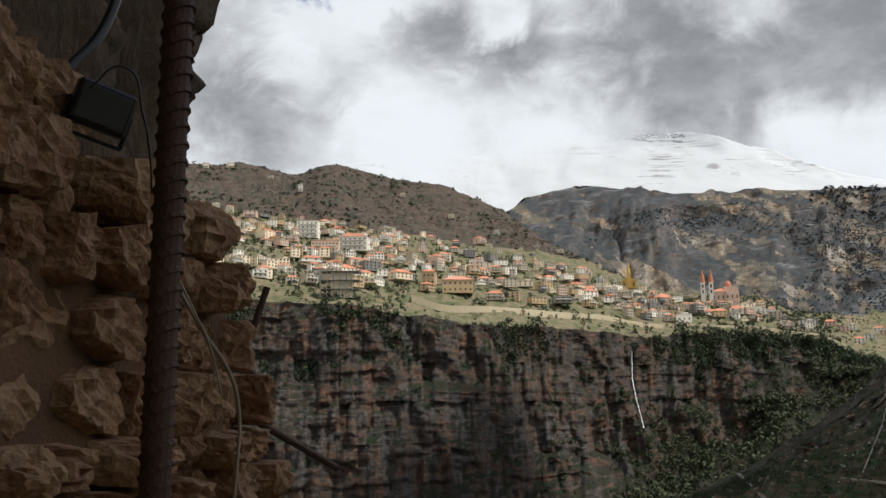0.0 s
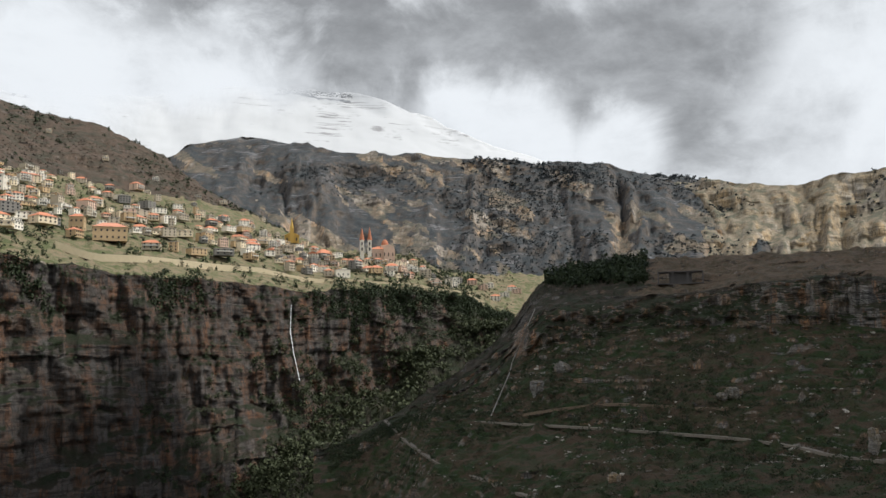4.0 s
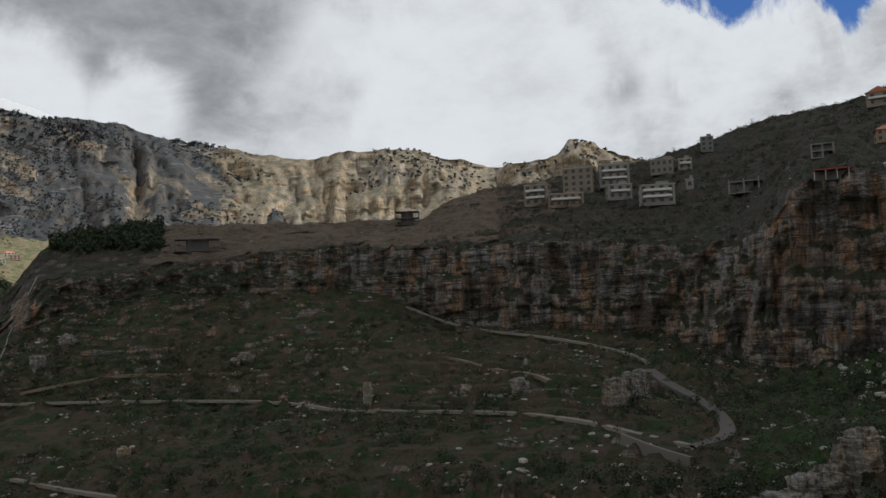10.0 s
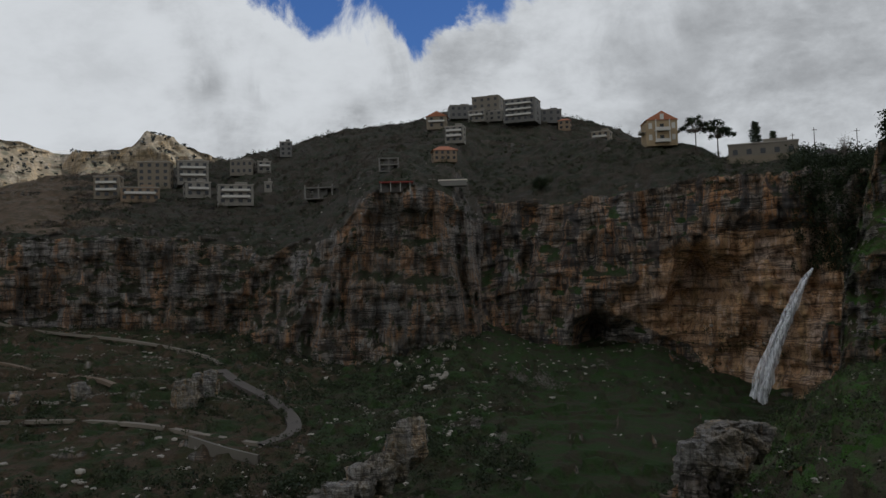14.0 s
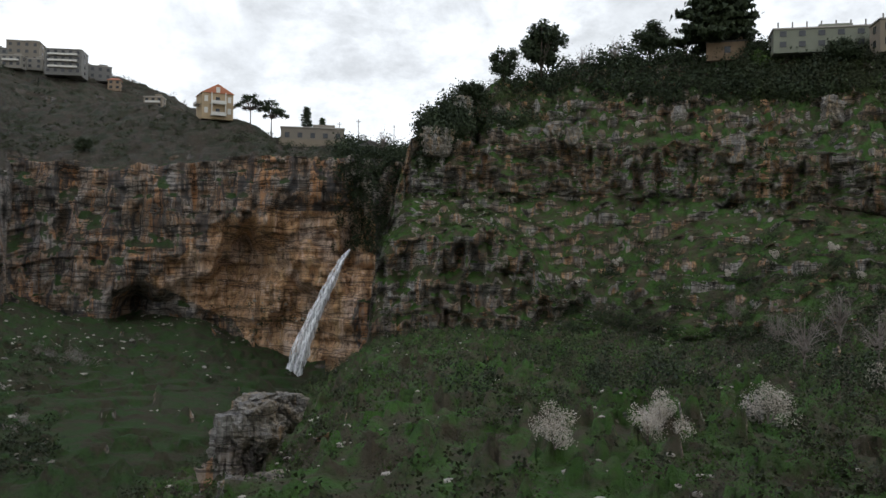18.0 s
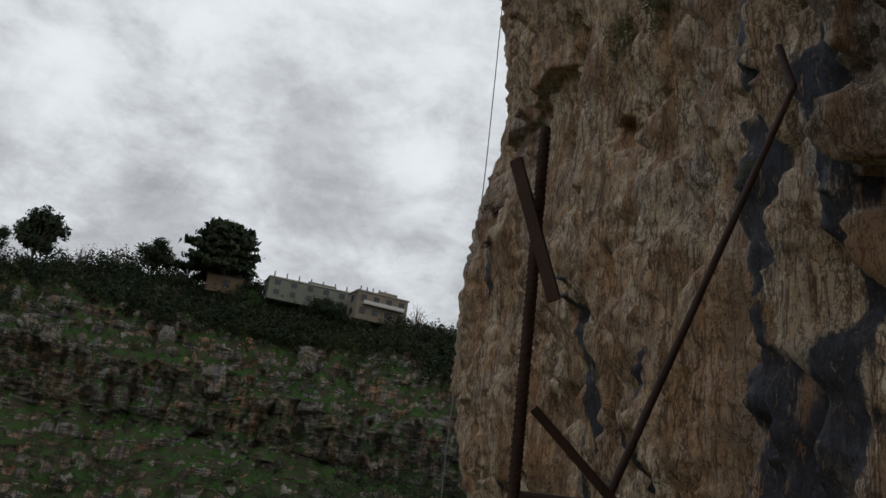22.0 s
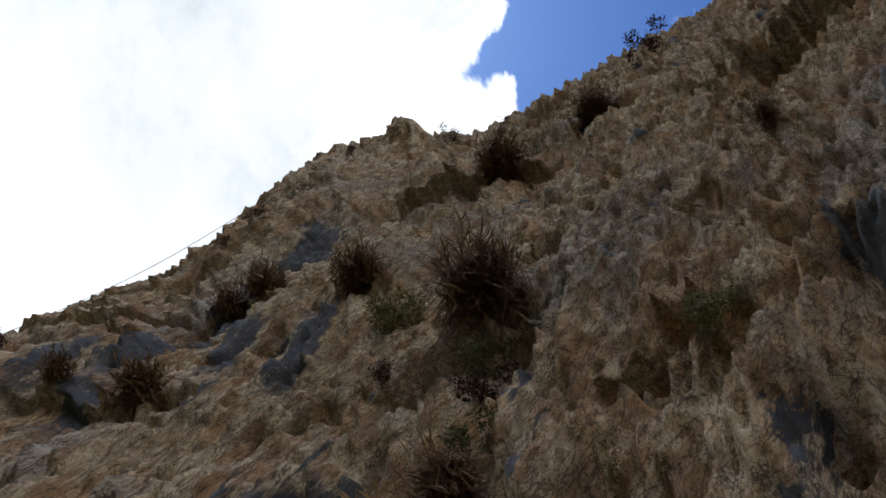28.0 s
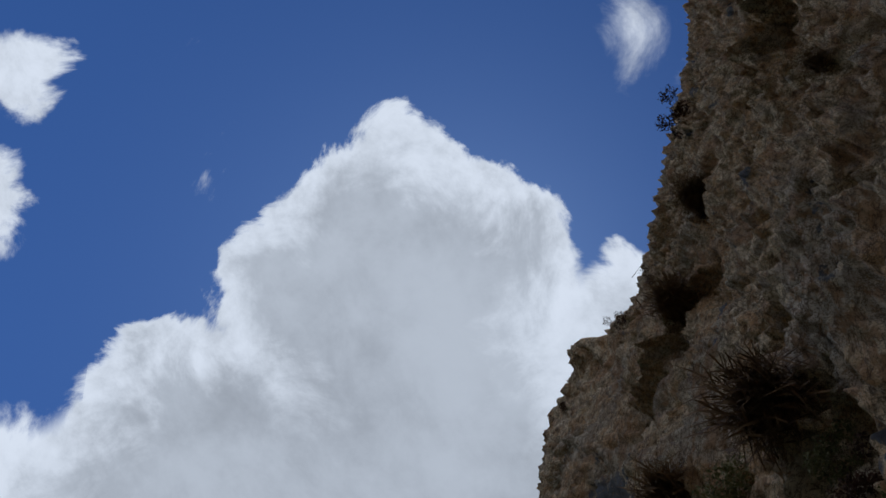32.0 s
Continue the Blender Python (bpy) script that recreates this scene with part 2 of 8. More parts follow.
# ---- materials ----
def material(name):
    m = bpy.data.materials.new(name)
    m.use_nodes = True
    m.node_tree.nodes.clear()
    k = Nodes(m.node_tree)
    out = k.add("ShaderNodeOutputMaterial")
    bsdf = k.add("ShaderNodeBsdfPrincipled")
    k.put(out.inputs[0], bsdf.outputs[0])
    return m, k, bsdf


def where(k):
    return k.add("ShaderNodeNewGeometry").outputs["Position"]


def bump(k, bsdf, height, strength=0.5, distance=0.1):
    n = k.add("ShaderNodeBump")
    n.inputs["Strength"].default_value, n.inputs["Distance"].default_value = strength, distance
    k.put(n.inputs["Height"], height)
    k.put(bsdf.inputs["Normal"], n.outputs[0])


def plain(name, colour, rough=0.7, metal=0.0, vary=0.25, size=1.0, relief=0.0, world_size=False):
    """A worn plain surface: two scales of variation, a little relief; differs from piece to piece."""
    m, k, b = material(name)
    p = where(k) if world_size else k.add("ShaderNodeTexCoord").outputs["Object"]
    one = k.add("ShaderNodeObjectInfo").outputs["Random"]
    n1, n2 = k.noise(p, 0.8 / size, 4), k.noise(p, 9.0 / size, 6, 0.6)
    v = k.math("ADD", k.math("MULTIPLY", k.math("SUBTRACT", n1, 0.5), 1.3), k.math("MULTIPLY", k.math("SUBTRACT", n2, 0.5), 0.9))
    v = k.math("ADD", v, k.math("MULTIPLY", k.math("SUBTRACT", one, 0.5), 0.5))
    v = k.math("ADD", 1.0, k.math("MULTIPLY", v, vary))
    n = k.add("ShaderNodeVectorMath", op="SCALE")
    n.inputs[0].default_value = colour
    k.put(n.inputs["Scale"], v)
    k.put(b.inputs["Base Color"], n.outputs[0])
    b.inputs["Roughness"].default_value, b.inputs["Metallic"].default_value = rough, metal
    if relief:
        bump(k, b, n2, 0.6, relief)
    return m


def land(name, rock, rock2, soil, green, size=1.0, steep=(0.45, 0.75), grass=0.5, streak=0.5, strata=0.5, relief=0.6, snow=None, scrub=(0.035, 0.045, 0.025), fresh=0.6):
    """Ground of a hill: bedded rock where it is steep, soil and grass where it lies flatter. size: metres of the coarse variation."""
    m, k, b = material(name)
    geo = k.add("ShaderNodeNewGeometry")
    p = geo.outputs["Position"]
    up = k.add("ShaderNodeSeparateXYZ")
    k.put(up.inputs[0], geo.outputs["Normal"])
    tone = sum(rock2) / 3
    grey = tuple(0.7 * v + 0.75 * tone for v in rock2)
    big = k.noise(p, 1.0 / (size * 6), 5, 0.55)
    mid = k.noise(p, 1.0 / size, 6, 0.6)
    fine = k.noise(p, 6.0 / size, 6, 0.65)
    beds = k.noise(k.vmath("ADD", k.scale(p, (0.04, 0.04, 1.0)), k.scale(k.noise(p, 0.5 / size, 3, out=1), (0, 0, size * 0.5))), 1.6 / size, 4, 0.6)
    runs = k.noise(k.scale(p, (1.0, 1.0, 0.07)), 1.3 / size, 5, 0.6, 0.3)
    c = k.mix(k.ramp(mid, 0.35, 0.62), rock, rock2)
    c = k.mix(k.math("MULTIPLY", k.ramp(k.noise(k.scale(p, (1, 1, 0.6)), 0.3 / size, 4, 0.6), 0.48, 0.6), 0.75), c, grey)
    # columns: fresh rusty faces and pale ribs between dark water runs
    ribs = k.noise(k.scale(p, (1.0, 1.0, 0.13)), 0.8 / size, 5, 0.62, 0.4)
    c = k.mix(k.math("MULTIPLY", k.ramp(ribs, 0.40, 0.46, 1.0, 0.0), fresh), c, tuple(min(v * q, 0.6) for v, q in zip(rock, (1.55, 1.25, 0.95))))
    hair = k.noise(k.scale(p, (1.0, 1.0, 0.10)), 4.0 / size, 4, 0.6)
    c = k.mix(k.math("MULTIPLY", k.ramp(hair, 0.55, 0.64), 0.55), c, tuple(v * 1.3 for v in grey))
    c = k.mix(k.math("MULTIPLY", k.ramp(hair, 0.46, 0.38), 0.6), c, tuple(v * 0.28 for v in rock2))
    # dark beds and joints, drawn strongly to stand in for crevice shade
    for lines, wide in ((beds, 0.030), (k.noise(k.vmath("ADD", k.scale(p, (0.05, 0.05, 1.0)), k.scale(k.noise(p, 0.6 / size, 3, out=1), (0, 0, size * 0.3))), 4.5 / size, 2, 0.5), 0.022)):
        thin = k.ramp(k.math("ABSOLUTE", k.math("SUBTRACT", lines, 0.5)), wide * 0.3, wide, 1.0, 0.0)
        c = k.mix(k.math("MULTIPLY", thin, strata), c, (0.025, 0.022, 0.02))
    c = k.mix(k.math("MULTIPLY", k.ramp(beds, 0.55, 0.66), strata * 0.6), c, tuple(v * 0.4 for v in rock))
    joint = k.ramp(k.math("ABSOLUTE", k.math("SUBTRACT", k.noise(k.scale(p, (1.0, 1.0, 0.12)), 2.2 / size, 3, 0.5), 0.5)), 0.008, 0.028, 1.0, 0.0)
    c = k.mix(k.math("MULTIPLY", joint, strata * 0.8), c, (0.03, 0.028, 0.026))
    c = k.mix(k.math("MULTIPLY", k.ramp(runs, 0.52, 0.58), streak), c, (0.05, 0.05, 0.052))
    g = k.mix(k.ramp(mid, 0.40, 0.6), soil, green)
    g = k.mix(k.math("MULTIPLY", k.ramp(fine, 0.52, 0.66), 0.7), g, scrub)
    g = k.mix(k.math("MULTIPLY", k.ramp(big, 0.50, 0.62), 1.0 - grass), g, soil)
    flat = k.math("ADD", up.outputs[2], k.math("MULTIPLY", k.math("SUBTRACT", fine, 0.5), 0.13))
    f = k.ramp(flat, steep[0], steep[1])
    c = k.mix(f, c, g)
    if snow:
        high = k.math("ADD", up.outputs[2], k.math("MULTIPLY", k.math("SUBTRACT", mid, 0.5), 0.6))
        sep = k.add("ShaderNodeSeparateXYZ")
        k.put(sep.inputs[0], p)
        alt = k.math("ADD", sep.outputs[2], k.math("MULTIPLY", k.math("SUBTRACT", big, 0.5), snow[1]))
        c = k.mix(k.math("MULTIPLY", k.ramp(alt, snow[0] - 40, snow[0] + 40), k.ramp(high, 0.35, 0.5)), c, (0.47, 0.48, 0.495))
        thin = k.ramp(k.math("ABSOLUTE", k.math("SUBTRACT", beds, 0.5)), 0.012, 0.03, 1.0, 0.0)
        c = k.mix(k.math("MULTIPLY", thin, k.ramp(k.noise(p, 0.25 / size, 4, 0.6), 0.54, 0.62, 0.0, 0.75)), c, (0.17, 0.165, 0.17))
    k.put(b.inputs["Base Color"], c)
    b.inputs["Roughness"].default_value = 0.92
    b.inputs["Specular IOR Level"].default_value = 0.2
    h = k.math("ADD", k.math("MULTIPLY", mid, 0.6), k.math("MULTIPLY", fine, 0.4))
    bump(k, b, h, relief, size * 0.5)
    return m


M_SNOW = land("snow_mountain", (0.22, 0.23, 0.25), (0.34, 0.35, 0.37), (0.46, 0.47, 0.485), (0.47, 0.48, 0.495), 60, (0.02, 0.16), 0.9, 0.0, 0.3, 0.04, snow=(500, 200), scrub=(0.45, 0.46, 0.475), fresh=0.0)
# ridge colours hold cloud shade and blue haze besides the dark woods
M_RIDGE = land("dark_ridge", (0.125, 0.105, 0.086), (0.072, 0.068, 0.066), (0.054, 0.051, 0.050), (0.033, 0.040, 0.044), 22, (0.45, 0.82), 0.85, 0.1, 0.15, 0.4, snow=(735, 60), scrub=(0.025, 0.031, 0.034), fresh=0.3)
M_TAN = land("tan_crags", (0.34, 0.26, 0.18), (0.25, 0.205, 0.155), (0.13, 0.105, 0.08), (0.07, 0.07, 0.055), 30, (0.5, 0.9), 0.5, 0.2, 0.35, 0.8, scrub=(0.04, 0.045, 0.04), fresh=0.5)
M_OCHRE = land("ochre_mountain", (0.42, 0.325, 0.21), (0.32, 0.26, 0.18), (0.20, 0.165, 0.12), (0.085, 0.085, 0.06), 24, (0.42, 0.88), 0.5, 0.2, 0.4, 0.5, scrub=(0.035, 0.04, 0.032), fresh=0.4)
M_HILL = land("scrub_hill", (0.13, 0.095, 0.07), (0.10, 0.078, 0.06), (0.078, 0.056, 0.042), (0.045, 0.042, 0.030), 22, (0.45, 0.75), 0.5, 0.1, 0.4, 0.5, scrub=(0.034, 0.028, 0.022), fresh=0.2)
M_TOWN = land("village_ground", (0.28, 0.23, 0.16), (0.22, 0.18, 0.13), (0.17, 0.135, 0.085), (0.075, 0.088, 0.036), 8, (0.3, 0.6), 0.55, 0.1, 0.3, 0.5, scrub=(0.035, 0.04, 0.022))
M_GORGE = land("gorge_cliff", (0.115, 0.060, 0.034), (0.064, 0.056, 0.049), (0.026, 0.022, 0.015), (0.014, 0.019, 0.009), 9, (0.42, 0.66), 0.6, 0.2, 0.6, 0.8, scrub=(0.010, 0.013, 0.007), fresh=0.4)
M_SPUR = land("spur_slope", (0.23, 0.155, 0.098), (0.20, 0.18, 0.155), (0.082, 0.057, 0.036), (0.030, 0.050, 0.016), 4, (0.45, 0.70), 0.5, 0.6, 0.6, 1.0, scrub=(0.017, 0.022, 0.010), fresh=0.6)
M_FIELD = land("ploughed_terraces", (0.22, 0.165, 0.115), (0.20, 0.17, 0.135), (0.150, 0.108, 0.074), (0.095, 0.078, 0.050), 3, (0.45, 0.70), 0.3, 0.3, 0.8, 0.9, scrub=(0.06, 0.048, 0.032), fresh=0.4)
M_UPPER = land("upper_hill", (0.165, 0.13, 0.096), (0.145, 0.13, 0.112), (0.066, 0.054, 0.040), (0.038, 0.044, 0.025), 4, (0.45, 0.70), 0.45, 0.4, 0.6, 1.0, scrub=(0.027, 0.027, 0.019), fresh=0.4)
M_AMPH = land("amphitheatre_cliff", (0.35, 0.215, 0.125), (0.26, 0.225, 0.19), (0.05, 0.045, 0.027), (0.034, 0.066, 0.017), 5, (0.58, 0.78), 0.9, 0.75, 0.7, 0.9, scrub=(0.018, 0.030, 0.011), fresh=0.75)
M_HOLLOW = land("orange_hollow", (0.62, 0.37, 0.195), (0.52, 0.335, 0.205), (0.44, 0.28, 0.16), (0.36, 0.23, 0.14), 5, (0.9, 1.2), 0.5, 0.2, 0.6, 0.6, scrub=(0.28, 0.18, 0.11), fresh=0.2)
M_SIDE = land("hillside", (0.35, 0.235, 0.145), (0.27, 0.245, 0.215), (0.066, 0.055, 0.033), (0.048, 0.104, 0.018), 3, (0.33, 0.49), 0.85, 0.45, 0.7, 0.8, scrub=(0.027, 0.048, 0.013), fresh=0.7)
M_BAND = land("crag_band", (0.30, 0.19, 0.115), (0.23, 0.21, 0.185), (0.05, 0.042, 0.027), (0.028, 0.04, 0.016), 4, (0.45, 0.70), 0.65, 0.45, 0.65, 0.9, scrub=(0.014, 0.018, 0.009), fresh=0.65)
M_MEADOW = land("gully_meadow", (0.27, 0.19, 0.125), (0.22, 0.20, 0.17), (0.05, 0.043, 0.025), (0.032, 0.062, 0.016), 4, (0.42, 0.62), 0.85, 0.6, 0.5, 0.9, scrub=(0.017, 0.027, 0.011), fresh=0.5)
M_BASE = plain("valley_floor", (0.08, 0.08, 0.05), 0.95, vary=0.5, size=30)
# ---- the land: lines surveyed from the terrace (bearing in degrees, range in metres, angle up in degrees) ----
def hash01(i, j, k):
    h = (i * 374761393 + j * 668265263 + k * 2147483647 + 1013904223) & 0xFFFFFFFF
    h = ((h ^ (h >> 13)) * 1274126177) & 0xFFFFFFFF
    h = ((h ^ (h >> 16)) * 2246822519) & 0xFFFFFFFF
    return (h ^ (h >> 15)).astype(np.float64) / 4294967295.0


def vnoise(p):
    """Smooth random value in 0..1 at each row of p (n, 3)."""
    f = np.floor(p)
    i = f.astype(np.int64)
    w = p - f
    w = w * w * w * (w * (w * 6 - 15) + 10)
    out = 0
    for a in (0, 1):
        for b in (0, 1):
            for c in (0, 1):
                g = (w[:, 0] if a else 1 - w[:, 0]) * (w[:, 1] if b else 1 - w[:, 1]) * (w[:, 2] if c else 1 - w[:, 2])
                out = out + g * hash01(i[:, 0] + a, i[:, 1] + b, i[:, 2] + c)
    return out


def fbm(p, size, octaves=4, gain=0.5):
    """Fractal noise, about -1..1, coarse lumps of that size in metres."""
    p = p / size
    out, amp, total = 0, 1.0, 0.0
    for o in range(octaves):
        out = out + amp * (vnoise(p * 2 ** o + 17.3 * o) * 2 - 1)
        total += amp
        amp *= gain
    return out / total * 1.6


def smooth_interp(x, xp, fp):
    """Monotone cubic through the points, flat beyond the ends."""
    xp, fp = np.asarray(xp, float), np.asarray(fp, float)
    h = np.diff(xp)
    d = np.diff(fp) / h
    m = np.zeros(len(xp))
    same = d[:-1] * d[1:] > 0
    m[1:-1][same] = 2 * d[:-1][same] * d[1:][same] / (d[:-1] + d[1:])[same]
    x = np.clip(x, xp[0], xp[-1])
    i = np.clip(np.searchsorted(xp, x) - 1, 0, len(h) - 1)
    t = (x - xp[i]) / h[i]
    return fp[i] * (1 + 2 * t) * (1 - t) ** 2 + m[i] * h[i] * t * (1 - t) ** 2 + fp[i + 1] * t * t * (3 - 2 * t) + m[i + 1] * h[i] * t * t * (t - 1)


SHEETS = {}


def grid_mesh(name, v, material, smooth=True):
    nr, nb = v.shape[:2]
    idx = np.arange(nr * nb).reshape(nr, nb)
    q = np.stack([idx[:-1, :-1], idx[:-1, 1:], idx[1:, 1:], idx[1:, :-1]], -1).reshape(-1, 4)
    me = bpy.data.meshes.new(name)
    me.vertices.add(nr * nb)
    me.vertices.foreach_set("co", v.reshape(-1))
    me.loops.add(q.size)
    me.loops.foreach_set("vertex_index", q.reshape(-1).astype(np.int32))
    me.polygons.add(len(q))
    me.polygons.foreach_set("loop_start", np.arange(0, q.size, 4, dtype=np.int32))
    me.polygons.foreach_set("use_smooth", np.full(len(q), smooth))
    me.update(calc_edges=True)
    me.validate()
    me.materials.append(material)
    return me


def sheet(name, b0, b1, step, lines, gaps, material, label, shape=None, others=None, patch=None):
    """One piece of land lofted through survey lines from near to far. gaps: for each gap between lines
    (rows, rough sideways, rough up, bed height, bed depth, terrace height)."""
    step *= 1.45
    gaps = [(max(6, int(g[0] * 0.76)), *g[1:]) for g in gaps]
    bs = np.arange(b0, b1 + step / 2, step)
    rr, zz = [], []
    for line in lines:
        a = np.array(line, float)
        r = smooth_interp(bs, a[:, 0], a[:, 1])
        e = smooth_interp(bs, a[:, 0], a[:, 2])
        rr.append(r)
        zz.append(EYE + r * np.tan(np.radians(e)))
    R, Z, side, lift, bedh, bedd, terr = [], [], [], [], [], [], []
    for i, g in enumerate(gaps):
        t = np.linspace(0, 1, g[0] + 1)[:, None]
        if i < len(gaps) - 1:
            t = t[:-1]
        R.append(rr[i] * (1 - t) + rr[i + 1] * t)
        Z.append(zz[i] * (1 - t) + zz[i + 1] * t)
        n = len(t)
        fade = np.clip(np.minimum(t, 1 - t)[:, 0] * 6, 0, 1)
        prev = gaps[max(i - 1, 0)]
        nxt = gaps[min(i + 1, len(gaps) - 1)]
        for store, c in ((side, 1), (lift, 2), (bedh, 3), (bedd, 4), (terr, 5)):
            edge = np.where(t[:, 0] < 0.5, 0.5 * (g[c] + prev[c]), 0.5 * (g[c] + nxt[c]))
            store.append(g[c] * fade + edge * (1 - fade) if c != 3 else np.full(n, float(g[c])))
    R, Z = np.concatenate(R), np.concatenate(Z)
    side, lift, bedh, bedd, terr = [np.concatenate(a)[:, None] for a in (side, lift, bedh, bedd, terr)]
    B = np.radians(np.broadcast_to(bs, R.shape))
    P = np.stack([R * np.sin(B), R * np.cos(B), Z], -1).reshape(-1, 3)
    mid = np.median(R)
    unit = mid / 28
    octs = int(max(2, min(6, round(math.log2(unit / (2.2 * radians(step) * mid))))))
    n1 = fbm(P, unit, octs, 0.5).reshape(R.shape)
    butt = (1 - 2 * np.abs(fbm(P * np.array((1, 1, 0.22)) + 31, unit * 1.1, octs, 0.48))).reshape(R.shape)
    n2 = fbm(P + 90, unit * 0.4, max(2, octs - 1), 0.5).reshape(R.shape)
    # bedded, jointed rock: every bed and every block in it stands out by its own amount
    zero = np.zeros(R.shape, np.int64)
    along = B * mid
    for part, h0, d0, wide in ((1, 1.0, 0.6, 1.7), (2, 0.37, 0.4, 0.63), (3, 4.2, 1.5, 1.15), (4, 2.3, 0.8, 0.5)):
        h = np.maximum(bedh * h0, 0.02)
        level = (Z + 0.5 * bedh * fbm(P * np.array((1, 1, 0.2)) + 5, unit * 3, 2).reshape(R.shape)) / h
        i = np.floor(level).astype(np.int64)
        u = along / (bedh * wide + 0.01) + 9 * hash01(i, zero, zero + part)
        j = np.floor(u).astype(np.int64)
        f = level - i
        if part < 3:
            R = R - bedd * d0 * ((hash01(i, zero, zero + 3) - 0.5) * 1.1 + (hash01(i, j, zero + 7) - 0.5) * 0.9 - 0.25 * (f > 0.8))
        else:
            R = R - bedd * d0 * (hash01(i, j, zero + 7) - 0.5) * 1.3
    R2 = R - side * (0.6 * butt + 0.45 * n1)
    crop = np.clip(n2 - 0.25, 0, 1) * (0.6 + 0.8 * (np.floor(n2 * 7) / 7))
    Z2 = Z + lift * (0.55 * n1 + 0.16 * n2 + 0.7 * crop)
    th = np.maximum(terr, 0.01)
    zt = Z2 / th + 0.9 * fbm(P + 50, unit * 3, 2).reshape(R.shape)
    f = zt - np.floor(zt)
    amt = 0.85 * np.clip(0.6 + fbm(P + 70, unit * 2, 2).reshape(R.shape), 0, 1)
    Z2 = np.where(terr > 0.05, Z2 + terr * amt * (np.clip((f - 0.7) / 0.3, 0, 1) - f), Z2)
    if shape:
        R2, Z2 = shape(np.degrees(B), R2, Z2, R, Z)
    V = np.stack([R2 * np.sin(B), R2 * np.cos(B), Z2], -1)
    SHEETS[name] = (bs, V)
    ob = new(name, grid_mesh(name, V, material))
    if others:
        # other materials for some of the gaps, or for a patch
        index = np.zeros((R.shape[0] - 1, R.shape[1] - 1), np.int32)
        ends = np.cumsum([g[0] for g in gaps])
        for n, (mat, which) in enumerate(others):
            ob.data.materials.append(mat)
            for g in which:
                index[ends[g] - gaps[g][0]:ends[g]] = n + 1
        if patch:
            spots = patch(np.degrees(B), R2, Z2, R, Z)[:-1, :-1].astype(np.int32)
            index = np.where(spots > 0, len(others) + 1 - spots, index)
        ob.data.polygons.foreach_set("material_index", index.reshape(-1))
    return tagged(ob, label, "terrain", kind="structure")


def gullies(depth, wide, seed):
    """Shape for a mountainside: ribs and gullies that run downhill."""
    def run(b, r2, z2, r, z):
        low, high = z.min(0), z.max(0)
        t = (z - low) / np.maximum(high - low, 1)
        mid = np.median(r)
        u = np.radians(b) * mid
        p = np.stack([u / wide + seed, t * 1.1, np.zeros_like(u)], -1).reshape(-1, 3)
        warp = fbm(p * 0.5 + 11, 1.0, 3).reshape(u.shape)
        p[:, 0] += 0.9 * warp.reshape(-1)
        g = np.abs(fbm(p, 1.0, 5, 0.55)).reshape(u.shape)
        keep = np.clip(t * 4, 0, 1) * np.clip((1 - t) * 5, 0.15, 1)
        return r2 + depth * 1.2 * (0.45 - g) * keep, z2 - depth * 0.25 * (0.4 - g) * keep
    return run


# far snow mountain, its top lost in cloud
sheet("ground_snow_mountain", -40, 70, 0.18, [
    [(-40, 3200, 6), (70, 3200, 4)],
    [(-40, 4100, 14.5), (-18, 4150, 15.5), (-12, 4150, 15.3), (-4, 4200, 15.6), (2, 4200, 16.2), (5.5, 4200, 16.8), (9.5, 4200, 17.1), (14.6, 4200, 16.8), (19, 4200, 15.6), (21, 4180, 14.6), (23.1, 4150, 13.7), (26.8, 4150, 12.6), (30, 4150, 11.2), (34.6, 4200, 9), (45, 4100, 8), (56, 4100, 9.2), (70, 4100, 6)],
    [(-40, 4600, 8), (70, 4600, 3)]],
    [(110, 4, 3, 60, 2.5, 0), (8, 30, 20, 50, 10, 0)], M_SNOW, "snow-covered far mountain rising into the clouds", gullies(26, 900, 3))
def ridge_crags(b, r2, z2, r, z):
    """Where bare tan rock breaks through the woods of the ridge."""
    p = np.stack([np.radians(b) * 2500 + z * 0.9, z * 0.8, 0 * z], -1).reshape(-1, 3)
    f = fbm(p + 400, 75, 5, 0.6).reshape(z.shape)
    el = np.degrees(np.arctan2(z - EYE, r))
    return f > np.interp(el, [4, 5, 9, 10.5, 12, 14], [0.15, 0.2, 0.34, 0.42, 0.3, 0.25])


# dark wooded ridge and the sunlit ochre mountain beyond the village
sheet("ground_dark_ridge", -6, 41, 0.11, [
    [(-6, 2000, 4.0), (12, 2000, 4), (21, 1900, 3.2), (41, 1900, 3)],
    [(-6, 2300, 8.5), (12, 2250, 7.8), (21, 2200, 7), (41, 2150, 6)],
    [(-6, 2900, 10), (2.8, 2900, 12.5), (4.2, 2900, 13.3), (7.7, 2900, 13.9), (10.3, 2850, 13.6), (13.6, 2750, 13.1), (18.8, 2700, 13.0), (23, 2650, 12.6), (26.2, 2650, 12.4), (30.4, 2650, 12.0), (34, 2650, 11.1), (36.8, 2700, 10.7), (41, 2750, 9.5)],
    [(-6, 3300, 6), (41, 3100, 5)]],
    [(40, 12, 8, 30, 5, 0), (130, 16, 6, 34, 6, 0), (8, 20, 10, 40, 5, 0)], M_RIDGE, "dark forested limestone ridge behind the village", gullies(80, 150, 8), [(M_TAN, ())], ridge_crags)
